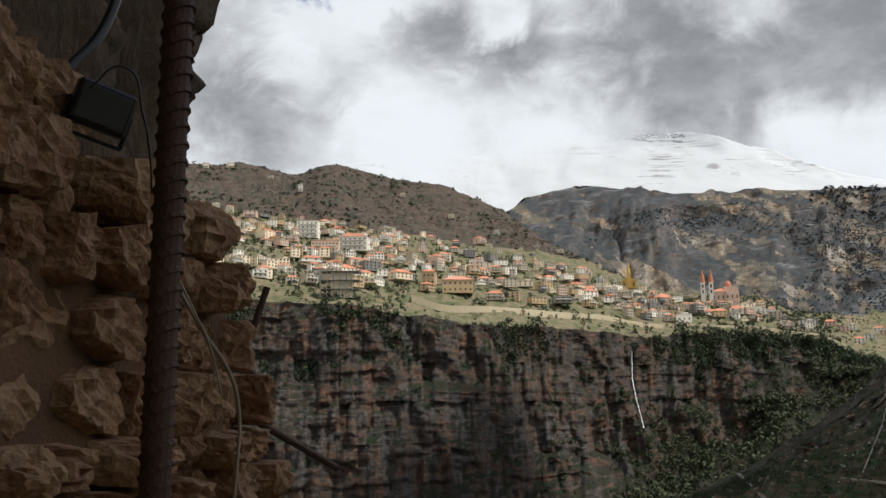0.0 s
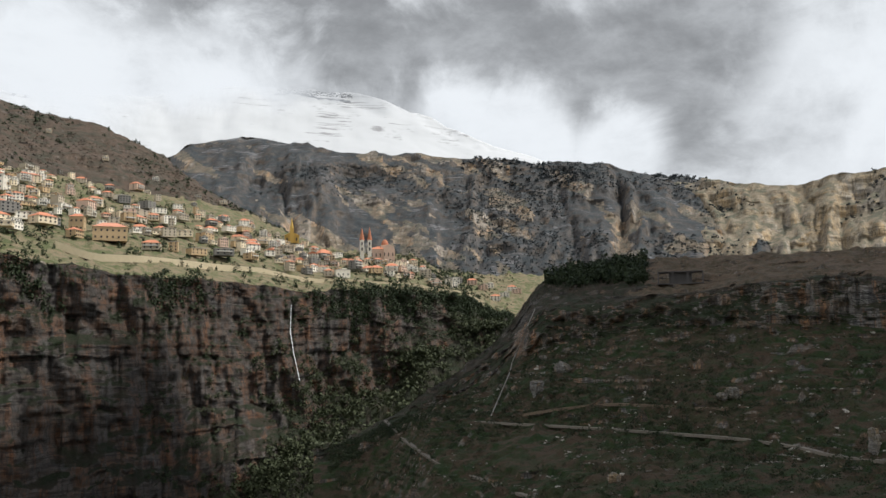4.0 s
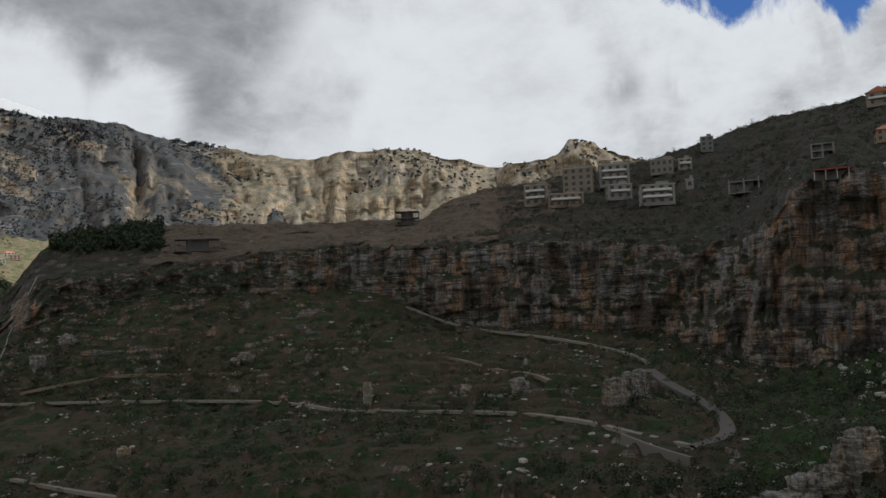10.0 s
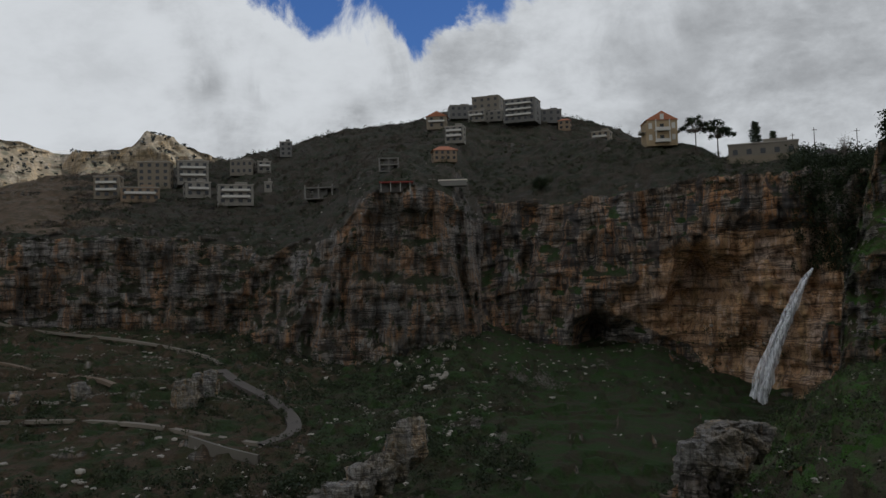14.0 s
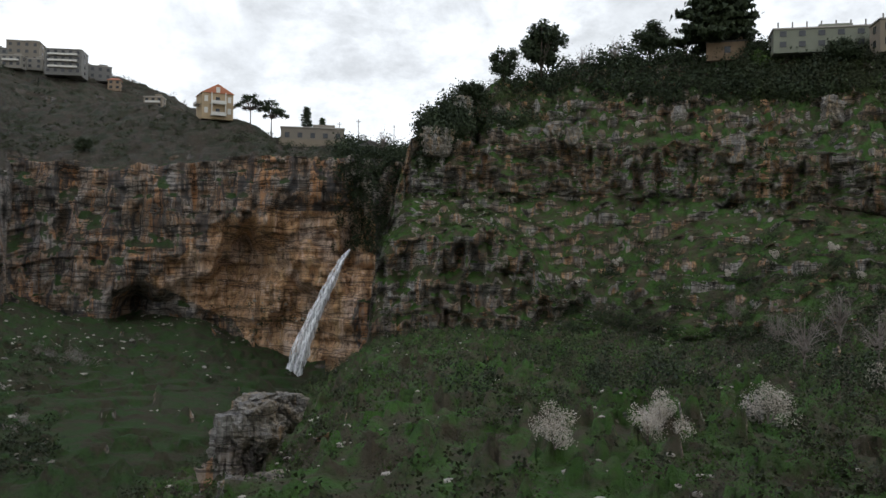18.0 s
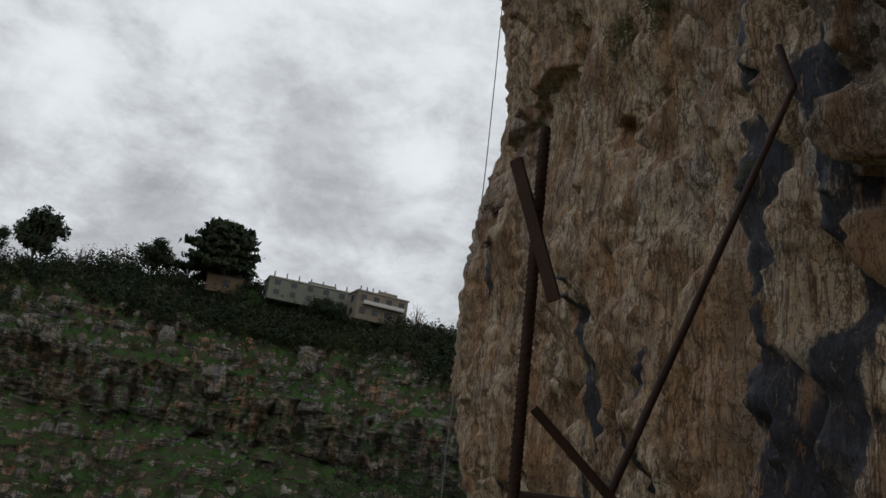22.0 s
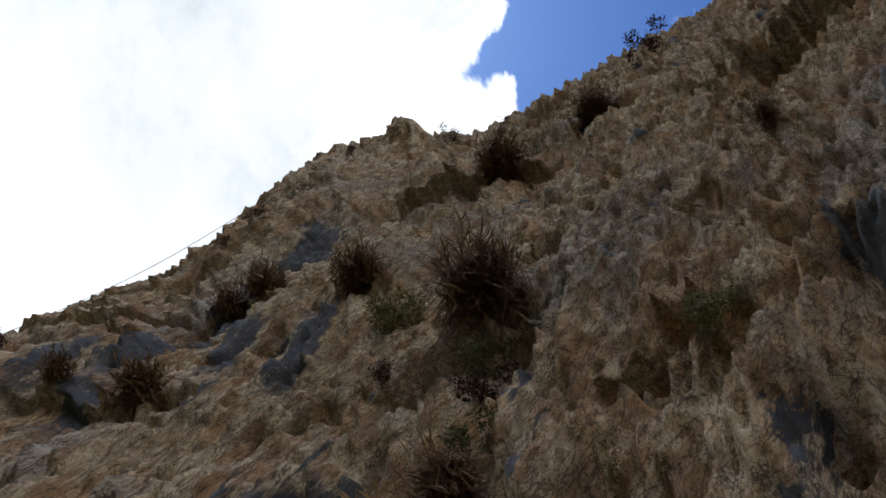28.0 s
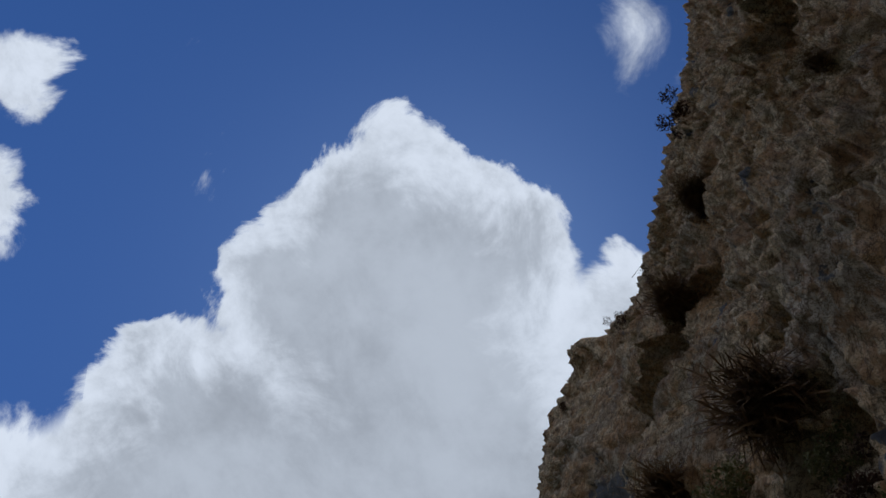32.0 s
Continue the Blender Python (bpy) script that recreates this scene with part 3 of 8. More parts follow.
sheet("ground_ochre_mountain", 33, 80, 0.11, [
    [(33, 2000, 3), (80, 1900, 3)],
    [(33, 2600, 9.5), (35.8, 2600, 10.7), (39.5, 2500, 10.3), (42.8, 2450, 9.9), (46.6, 2400, 10.3), (48.8, 2400, 10.3), (51.8, 2400, 9.7), (55, 2450, 9.0), (56.5, 2300, 9.1), (59, 2300, 9.5), (60, 2300, 10.4), (62.5, 2300, 9.5), (64.2, 2300, 8.9), (80, 2300, 7)],
    [(33, 3000, 5), (80, 2800, 4)]],
    [(140, 18, 6, 30, 7, 0), (8, 20, 10, 40, 5, 0)], M_OCHRE, "bare ochre mountainside in the sun", gullies(75, 120, 21))
# scrub hill above the village
sheet("ground_scrub_hill", -34, 16, 0.09, [
    [(-34, 1250, 11), (-17.9, 1280, 11.5), (-9.9, 1300, 11), (-4.7, 1320, 10.4), (0.2, 1350, 9.8), (6.5, 1450, 8.8), (10, 1500, 7.6), (16, 1600, 6)],
    [(-34, 1900, 14.5), (-18, 1850, 15.0), (-14.8, 1850, 15.2), (-11.5, 1850, 14.7), (-8.9, 1800, 15.4), (-6.6, 1800, 15.0), (-4, 1800, 14.5), (-1.7, 1800, 14.2), (0.2, 1800, 13.5), (2.1, 1800, 12.6), (6.1, 1750, 9.9), (8, 1750, 9.1), (12, 1750, 7), (16, 1750, 5)],
    [(-34, 2300, 9), (16, 2100, 3)]],
    [(150, 6, 3, 12, 3.5, 8), (8, 10, 4, 40, 2, 0)], M_HILL, "brown scrub hill with ledges over the village", gullies(28, 190, 5))
# village bench and the gorge cliff below it
CLIFF_TOP = [(-34, 640, 7.6), (-17.5, 640, 7.2), (-13.3, 630, 6.6), (-8.4, 620, 6.3), (-3.9, 640, 5.6), (2.7, 680, 5.0), (8.2, 740, 4.6), (11.7, 780, 4.1), (14.1, 800, 4.3), (16.8, 840, 4.2), (21.6, 900, 3.7), (24, 930, 2.4), (30, 1000, 2)]
BENCH_BACK = [(-34, 1250, 12.5), (-17.9, 1280, 12.3), (-9.9, 1300, 11.6), (-4.7, 1320, 11.0), (0.2, 1350, 10.3), (6.5, 1450, 9.3), (10, 1400, 8.0), (14, 1300, 6.6), (18, 1250, 6.4), (20.2, 1250, 5.4), (24, 1300, 5.0), (30, 1400, 5)]
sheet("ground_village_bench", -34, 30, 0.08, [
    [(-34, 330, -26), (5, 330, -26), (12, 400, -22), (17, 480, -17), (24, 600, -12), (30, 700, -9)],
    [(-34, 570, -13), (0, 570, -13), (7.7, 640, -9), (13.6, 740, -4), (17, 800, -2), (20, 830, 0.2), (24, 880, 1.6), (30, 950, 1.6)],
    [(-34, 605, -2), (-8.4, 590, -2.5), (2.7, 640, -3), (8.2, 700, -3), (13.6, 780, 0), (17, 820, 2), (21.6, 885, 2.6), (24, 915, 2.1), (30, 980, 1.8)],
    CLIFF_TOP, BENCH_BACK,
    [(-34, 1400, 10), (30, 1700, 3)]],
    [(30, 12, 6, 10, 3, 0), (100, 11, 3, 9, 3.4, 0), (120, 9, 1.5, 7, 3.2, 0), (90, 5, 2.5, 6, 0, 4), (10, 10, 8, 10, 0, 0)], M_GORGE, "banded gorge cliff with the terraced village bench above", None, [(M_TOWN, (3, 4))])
# terraced spur with the roads, its cliff band and the hill above
SPUR_TOP = [(12, 330, -6), (16.5, 340, -4.1), (19.4, 350, -2.3), (22, 365, -0.6), (24.2, 380, 1.2), (26.9, 390, 4.5), (28.4, 400, 5.2), (34.8, 400, 5.8), (43, 420, 5.8), (49.7, 430, 5.8), (51.6, 440, 6.8), (54.2, 450, 7.5), (58, 470, 7.9), (64.5, 520, 8.7), (66.2, 540, 9.2), (68.5, 560, 9.7), (71.1, 580, 10.4), (73.5, 590, 10.8), (77.5, 590, 11.2), (79, 580, 11.7), (82, 560, 12.0), (84.8, 550, 11.8), (86.5, 540, 11.2), (89.8, 520, 10.2), (93, 500, 8.6), (100, 480, 6)]
BAND_TOP = [(12, 325, -6.3), (16.5, 335, -4.4), (22, 355, -1.2), (24.2, 360, 0.4), (26.9, 345, 2.6), (35, 340, 3.4), (43.3, 325, 4.1), (47.7, 322, 3.9), (51.4, 310, 3.9), (57.6, 300, 4.0), (64, 290, 3.6), (67.8, 280, 3.2), (70, 268, 3.4), (72, 255, 4.3), (73.6, 252, 6.3), (75.8, 250, 6.9), (79.1, 256, 6.4), (80.6, 270, 4.6), (82, 320, 4.8), (85, 345, 5.2), (92, 350, 5.4), (100, 350, 5)]
BAND_FOOT = [(12, 320, -6.8), (16.5, 330, -4.9), (22, 345, -2.2), (26.9, 325, 0.2), (35, 320, 1.4), (43.2, 318, 1.5), (47.6, 315, 0.9), (52.2, 302, -1.1), (60.7, 290, -1.9), (64.2, 282, -2.2), (66.5, 268, -2.8), (67.9, 258, -3.5), (72.3, 242, -4.5), (76, 240, -4.0), (79, 248, -3.2), (80.6, 262, -3.0), (82, 300, -3.0), (92, 330, -3.2), (100, 330, -5)]
def spur_patch(b, r2, z2, r, z):
    """1: the green meadow in the gully, 2: the brown terraced field on top."""
    el = np.degrees(np.arctan2(z - EYE, r))
    band = np.interp(b, [q[0] for q in BAND_TOP], [q[2] for q in BAND_TOP])
    field = (b > 33 + np.sin(z)) & (b < 57 + 2 * np.sin(z * 0.7)) & (el > band + 0.15) & (r > 300)
    meadow = (b > 72 + 2.5 * np.sin(z * 0.35)) & (z < EYE - r * 0.05)
    return np.where(meadow, 1, np.where(field, 2, 0))


sheet("ground_spur", 12, 100, 0.09, [
    [(12, 150, -40), (40, 95, -32), (70, 70, -34), (100, 60, -40)],
    [(12, 250, -17), (20, 215, -11), (30, 175, -11), (45, 150, -11.2), (60, 130, -12.2), (68, 120, -13), (80, 120, -13), (100, 120, -15)],
    [(12, 300, -7.5), (16.5, 310, -5.5), (19.9, 290, -4.2), (28.4, 262, -4.8), (38.8, 235, -5.5), (43.9, 215, -6.4), (49.7, 195, -6.8), (55.5, 185, -7.1), (59.7, 170, -7.8), (64, 155, -8.9), (70, 150, -9.3), (80, 170, -7.5), (90, 190, -7.5), (100, 200, -9)],
    BAND_FOOT, BAND_TOP, SPUR_TOP,
    [(12, 420, -12), (25, 520, 0), (60, 700, 5), (80, 750, 8), (100, 700, 4)]],
    [(30, 3, 3, 5, 0.6, 0), (120, 2, 1.4, 4, 0.25, 1.9), (170, 2, 1.8, 4, 0.3, 2.3), (90, 9, 0.8, 3.0, 1.8, 0), (110, 4, 1.3, 5, 0.3, 2.4), (8, 4, 1.0, 10, 0, 0)], M_SPUR, "terraced green and brown spur with a cliff band", None, [(M_UPPER, (4, 5)), (M_BAND, (3,)), (M_FIELD, ()), (M_MEADOW, ())], spur_patch)


# rock amphitheatre with the waterfall
def arch(b, r, z):
    el = np.degrees(np.arctan2(z - EYE, r))
    p = np.stack([np.radians(b) * 260, z, 0 * z], -1).reshape(-1, 3)
    rag = fbm(p, 16, 4).reshape(z.shape)
    a = 1 - ((b - 94.5) / 8.5) ** 2 - (np.maximum(el + 2.5 - 0.22 * (b - 94.5), 0) / 5.6) ** 2 + 0.45 * rag
    return a * (el > -9) * (b < 103), el


def hollow(b, r2, z2, r, z):
    a, el = arch(b, r, z)
    return r2 + 15 * np.clip(a * 1.3, 0, 1) + 5 * np.clip(a * 3 - 1.4, 0, 1), z2


def hollow_patch(b, r2, z2, r, z):
    a, el = arch(b, r, z)
    return (a > 0.08 + 0.05 * np.sin(b * 5)) & (el > np.interp(b, [86, 91, 94, 96.5, 100, 103], [0, -2.6, -4.2, -7.4, -7.6, -5.5])) & (el < 3.2) & (b > 88.5)


sheet("ground_amphitheatre", 77, 111, 0.07, [
    [(77, 150, -11), (92, 120, -15), (111, 120, -15)],
    [(77, 260, -3.5), (81, 275, -2.2), (85.2, 265, -3.6), (91.4, 262, -3.8), (94, 256, -5.2), (96.5, 246, -8.0), (100, 246, -8.2), (103, 245, -7), (111, 245, -7)],
    [(77, 290, 5), (80.5, 296, 6.0), (85.3, 284, 5.6), (91.2, 274, 6.1), (96.7, 266, 6.7), (101.2, 262, 6.8), (103, 262, 6.6), (111, 262, 7)],
    [(77, 380, 8), (84, 370, 9.2), (88.3, 340, 9.6), (91.2, 322, 9.0), (94.2, 318, 8.9), (96.8, 312, 7.9), (100.8, 302, 7.6), (104.5, 294, 7.2), (111, 290, 7.4)],
    [(77, 480, 5), (111, 450, 3)]],
    [(60, 3, 1.8, 5, 0.5, 0), (140, 8, 0.5, 3.6, 1.9, 0), (50, 2, 1.2, 4, 0.4, 1.5), (8, 3, 1.0, 10, 0, 0)], M_AMPH, "curved rock amphitheatre cliff with an orange hollow", hollow, [(M_UPPER, (2, 3)), (M_HOLLOW, ())], hollow_patch)
# green stepped hillside
EDGE_J = [(96, 150, -11), (97.9, 152, -9.0), (101.3, 190, -6.4), (102.6, 200, -5.2)]
sheet("ground_hillside", 58, 152, 0.075, [
    [(58, 10, -50), (75, 10, -52), (97, 9, -50), (120, 8, -52), (152, 6, -60)],
    [(58, 48, -26), (70, 52, -22), (80, 54, -19), (92, 50, -15.5), (97, 48, -14), (105, 46, -13), (120, 42, -13.5), (135, 38, -14), (152, 34, -15)],
    [(58, 60, -26), (70, 70, -20), (80, 80, -17.5), (92, 95, -13), (96, 148, -11.3)] + [(97.9, 150, -9.2), (101.3, 186, -6.6), (103.5, 196, -5.0), (110, 188, -4.3), (115.5, 178, -4.3), (125.3, 160, -5.0), (138.6, 142, -3.2), (152, 130, -2.5)],
    [(58, 62, -27), (80, 82, -18), (92, 97, -13.2)] + EDGE_J + [(103.0, 201, -0.6), (103.5, 201, 0.6), (106, 199, 1.8), (110, 195, 2.4), (113, 188, 0.5), (115.5, 182, -2.1), (125.3, 163, -4.0), (138.6, 145, -1.6), (152, 133, -1)],
    [(58, 64, -28), (80, 84, -18.5), (92, 99, -13.4)] + EDGE_J + [(103.1, 203, -0.2), (103.6, 205, 1.4), (105.4, 210, 4.6), (113, 213, 4.7), (125, 203, 4.5), (135.6, 190, 3.2), (141, 185, 2.4), (152, 180, 2)],
    [(58, 66, -29), (80, 86, -19), (92, 101, -13.6)] + EDGE_J + [(103.2, 204, 0.2), (103.7, 206, 2.0), (105.3, 212, 6.8), (107.1, 214, 8.8), (109, 217, 9.2), (113, 217, 8.3), (125.5, 207, 7.4), (135.6, 193, 6.3), (141, 188, 5.8), (152, 183, 5.6)],
    [(58, 68, -30), (80, 88, -19.5), (92, 103, -13.8)] + EDGE_J + [(103.2, 205, 0.3), (103.8, 208, 2.3), (105.4, 214, 7.9), (107.1, 218, 9.2), (108.9, 222, 11.0), (113.7, 240, 12.0), (117, 240, 12.6), (122.3, 240, 13.1), (132.5, 230, 12.8), (138.9, 220, 12.0), (152, 215, 11.5)],
    [(58, 80, -36), (92, 130, -22), (102.6, 225, -12), (104, 235, -8), (107, 260, 5), (114, 300, 11), (122, 300, 11.8), (152, 270, 10.5)]],
    [(40, 0.5, 0.8, 2, 0.2, 0), (180, 1.4, 1.5, 2.5, 0.3, 1.2), (80, 6, 0.4, 2.4, 1.6, 0), (130, 2.4, 0.4, 2.6, 0.7, 3.6), (70, 6, 0.3, 2.2, 1.5, 0), (80, 3, 1.0, 3, 0.8, 2.6), (8, 3, 2, 5, 0, 0)], M_SIDE, "steep green hillside with stepped rock bands")

# low ground under everything, out to the horizon
me = bpy.data.meshes.new("ground")
me.from_pydata([(-4900, -4900, -165), (4900, -4900, -165), (4900, 4900, -165), (-4900, 4900, -165)], [], [(0, 1, 2, 3)])
me.materials.append(M_BASE)
tagged(new("ground", me), "dark valley floor far below the cliffs", "ground", kind="structure")
# ---- the near cliff: s along the face (bearing 155), o outwards (bearing 65) ----
ALONG, OUT = heading(155), heading(65)


def face_offset(s, z):
    """How far the cliff face stands out from the terrace's centre line, at s along it and height z."""
    low = smooth_interp(s, [-40, -14, -8, -6, -4.2, -3.4, -2.2, 0, 3, 6, 10, 15, 19, 21, 24, 30, 45], [-8, -3, -1.7, -0.5, -0.22, -0.7, -1.7, -2.5, -2.7, -2.0, -0.3, 2.1, 3.8, 4.0, 2.5, -2, -8])
    rim = smooth_interp(s, [-40, -10, -6, -3, 0, 1.6, 5.5, 10, 12, 16, 20, 25, 30, 45], [9, 6.6, 5.5, 4.8, 4.0, 4.0, 4.0, 4.6, 5.9, 6.7, 6.3, 5.9, 4, -3])
    t = np.clip((z - 1) / 34, 0, 1.3)
    return low + (rim - low) * t ** 1.15 - 0.55 * np.clip((3.0 - z) / 2.6, 0, 1) * np.clip((s - 8) / 3, 0, 1)


# outward angle of the skyline of the face, by the angle up along it
SKYLINE = [(-6, 11), (0, 11.4), (3, 12.2), (5, 12.6), (8, 12.9), (10, 13.5), (13, 13.4), (17, 13.1), (21, 12.5), (25, 11.2), (28, 10.8), (34, 11), (38, 11.6), (40, 11.6), (43, 10.3), (49, 10.1), (53, 9.4), (57, 10.1), (61, 11), (65, 11.6), (69, 10.7), (71, 11), (73, 8.8), (75, 7.6), (80, 7.6), (84, 7.4), (92, 7.1), (95, 8.4), (100, 9.2)]
# lips that overhang: from, to along the face, height, how far they stand out, how high they reach, how deep they are cut under
LIPS = [(4.6, 6.1, 4.3, 0.08, 2.4, 0.75), (1.4, 2.6, 6.5, 0.10, 1.0, 0.22), (0.9, 2.5, 9.6, 0.18, 1.3, 0.3), (-3.4, 0.2, 17.6, 0.35, 1.8, 0.5), (8.5, 12.5, 12.2, 0.15, 1.0, 0.2), (9.0, 14.0, 16.4, 0.2, 1.0, 0.25), (3.4, 5.6, 11.2, 0.15, 1.0, 0.2), (12.0, 17.0, 9.3, 0.15, 1.0, 0.2), (4.0, 9.0, 22.5, 0.3, 1.4, 0.35)]


def near_cliff_form():
    """Grid of the face, finest near the terrace: s, z and the points' offset outwards."""
    s = np.concatenate([np.arange(-30, -8, 0.5), 4 * np.sinh(np.arange(math.asinh(-2.0), math.asinh(7.5), 0.0056)), np.arange(30, 46, 0.8)])
    z = np.concatenate([np.arange(-40, -3, 1.2), EYE + 4 * np.sinh(np.arange(math.asinh(-1.15), math.asinh(8.45), 0.0056))])
    S, Z = np.meshgrid(s, z)
    O = face_offset(S, Z)
    P = np.stack([S, O, Z], -1).reshape(-1, 3)

    def n(size, octaves, gain, stretch=1.0, shift=0.0):
        return fbm(P * np.array((1, 1, stretch)) + shift, size, octaves, gain).reshape(S.shape)

    calm = 1 - 0.45 * np.exp(-((S + 4.5) / 2.5) ** 2) * np.clip((9 - Z) / 4, 0, 1)
    warp = n(3.2, 3, 0.5, 1.0, 51)
    ledgy = np.clip((Z - 8) / 8, 0.15, 1)
    # draperies: upright flutes and ribs low down, scalloped plates that lean higher up
    P = P + np.stack([0.35 * warp + 0.12 * (Z - 8) * ledgy, 0 * S, 0 * S], -1).reshape(-1, 3)
    def ridged(*a):
        r = 1 - 2 * np.abs(n(*a))
        return r - r.mean()

    O = O + 0.42 * n(4.5, 4, 0.5) * calm
    O = O + 0.24 * ridged(1.7, 4, 0.55, 0.24, 7) * calm
    O = O + (0.20 + 0.10 * np.clip((10 - Z) / 4, 0, 1)) * ridged(0.65, 4, 0.62, 0.15, 12) + 0.08 * ridged(0.24, 2, 0.6, 0.2, 23)
    O = O + 0.17 * n(0.7, 4, 0.64, 0.55, 63) + 0.04 * n(0.13, 2, 0.6, 0.5, 5)
    O = O - 0.7 * np.clip(n(0.75, 3, 0.5, 0.6, 40) - 0.42, 0, 1) - 0.5 * np.clip(n(0.3, 2, 0.5, 0.6, 44) - 0.5, 0, 1)
    # broken ledges with sharp undersides
    for rise, out, size in ((1.7, 0.42, 3.5), (0.62, 0.22, 1.5), (0.27, 0.10, 0.8)):
        f = Z / rise + 1.3 * n(size, 3, 0.5, 0.6, 33 + rise)
        f = f - np.floor(f)
        O = O + out * (0.5 - f) * np.clip(n(size, 2, 0.5, 1.0, 81 + rise) + 0.1, 0, 1) * ledgy
    rag = 0.45 * n(0.9, 3, 0.55, 1.0, 17)
    for s0, s1, z0, out, h, cut in LIPS:
        side = np.clip((S - s0 + rag) / 0.35, 0, 1) * np.clip((s1 - S + rag) / 0.35, 0, 1)
        up = Z - z0 - rag * 0.5
        O = O + side * np.where(up > 0, out * np.exp(-np.maximum(up, 0) / h * 1.2), -cut * np.exp(-(up / 1.3) ** 2))
    # bulge over the dwelling's wall, cut under
    O = O + 0.26 * np.exp(-((S + 4.6) / 1.1) ** 2) * np.clip((Z - 1.7) / 0.9, 0, 1) * np.clip((9 - Z) / 3, 0, 1)
    # fit the outline of the whole face to its skyline
    reach = np.hypot(S, Z - EYE)
    phi = np.degrees(np.arctan2(Z - EYE, S))
    lean = O / np.maximum(reach, 1.0)
    steps = np.arange(-8, 112, 1.0)
    most = np.array([np.percentile(lean[(np.abs(phi - a) < 1.0) & (reach > 3)], 99.3) for a in steps])
    aim = np.interp(phi, [a for a, _ in SKYLINE], [math.tan(radians(e)) for _, e in SKYLINE])
    fit = aim / np.interp(phi, steps, most)
    fit = 1 + (fit - 1) * np.clip((phi + 8) / 6, 0, 1) * np.clip((108 - phi) / 8, 0, 1)
    return s, z, S, Z, np.where((O > 0) & (reach > 3), O * fit, O)


def near_cliff():
    s, z, S, Z, O = near_cliff_form()
    V = S[..., None] * np.array(ALONG) + O[..., None] * np.array(OUT) + Z[..., None] * np.array((0, 0, 1))
    # roll the top back over the rim
    back = [V]
    for d, h in ((1.0, 0.5), (4, 1.0), (12, 2.0), (40, 4.0)):
        back.append((V[-1] - d * np.array(OUT) + np.array((0, 0, h)))[None])
    V = np.concatenate(back)
    SHEETS["near"] = (s, V)
    ob = new("ground_near_cliff", grid_mesh("near_cliff", V, M_NEAR))
    return tagged(ob, "overhanging ochre limestone cliff with dark water streaks", "cliff", kind="structure")


# centre along the face, lean, half width, from height, to height
STAINS = [(7.5, -0.015, 0.20, 0.5, 5.6), (7.45, -0.02, 0.09, 5.0, 8.2), (7.2, 0.0, 0.17, 0.5, 3.0), (7.35, -0.16, 0.17, 2.6, 8.4), (5.4, 0.0, 0.72, 7.0, 9.0), (3.65, 0.0, 1.0, 2.6, 5.8), (9.9, -0.02, 0.12, 2, 6), (10.7, -0.02, 0.6, 15.4, 22), (11.0, 0.0, 0.35, 13.8, 15.4), (7.4, 0.0, 0.3, 12.6, 14.6), (10.8, 0.0, 0.3, 11.8, 13.0), (12.2, 0.0, 0.4, 12.8, 14.4), (9.0, 0.0, 0.35, 13.6, 15), (-0.3, 0.0, 0.22, 7.9, 9.2), (-1.2, 0.0, 0.22, 9.8, 11.0), (11.8, 0.0, 0.12, 3, 9)]
GREY_SLABS = [(2.4, 13.0, 1.3), (2.0, 6.0, 0.6), (1.6, 5.4, 0.5), (-1.0, 10.5, 1.2), (9.8, 10.5, 0.8), (6.6, 5.0, 0.5), (11.0, 18.0, 1.4)]
# pebbly brown crust: along, height, half width, half height
CRUST = (5.4, 5.4, 0.9, 1.5)


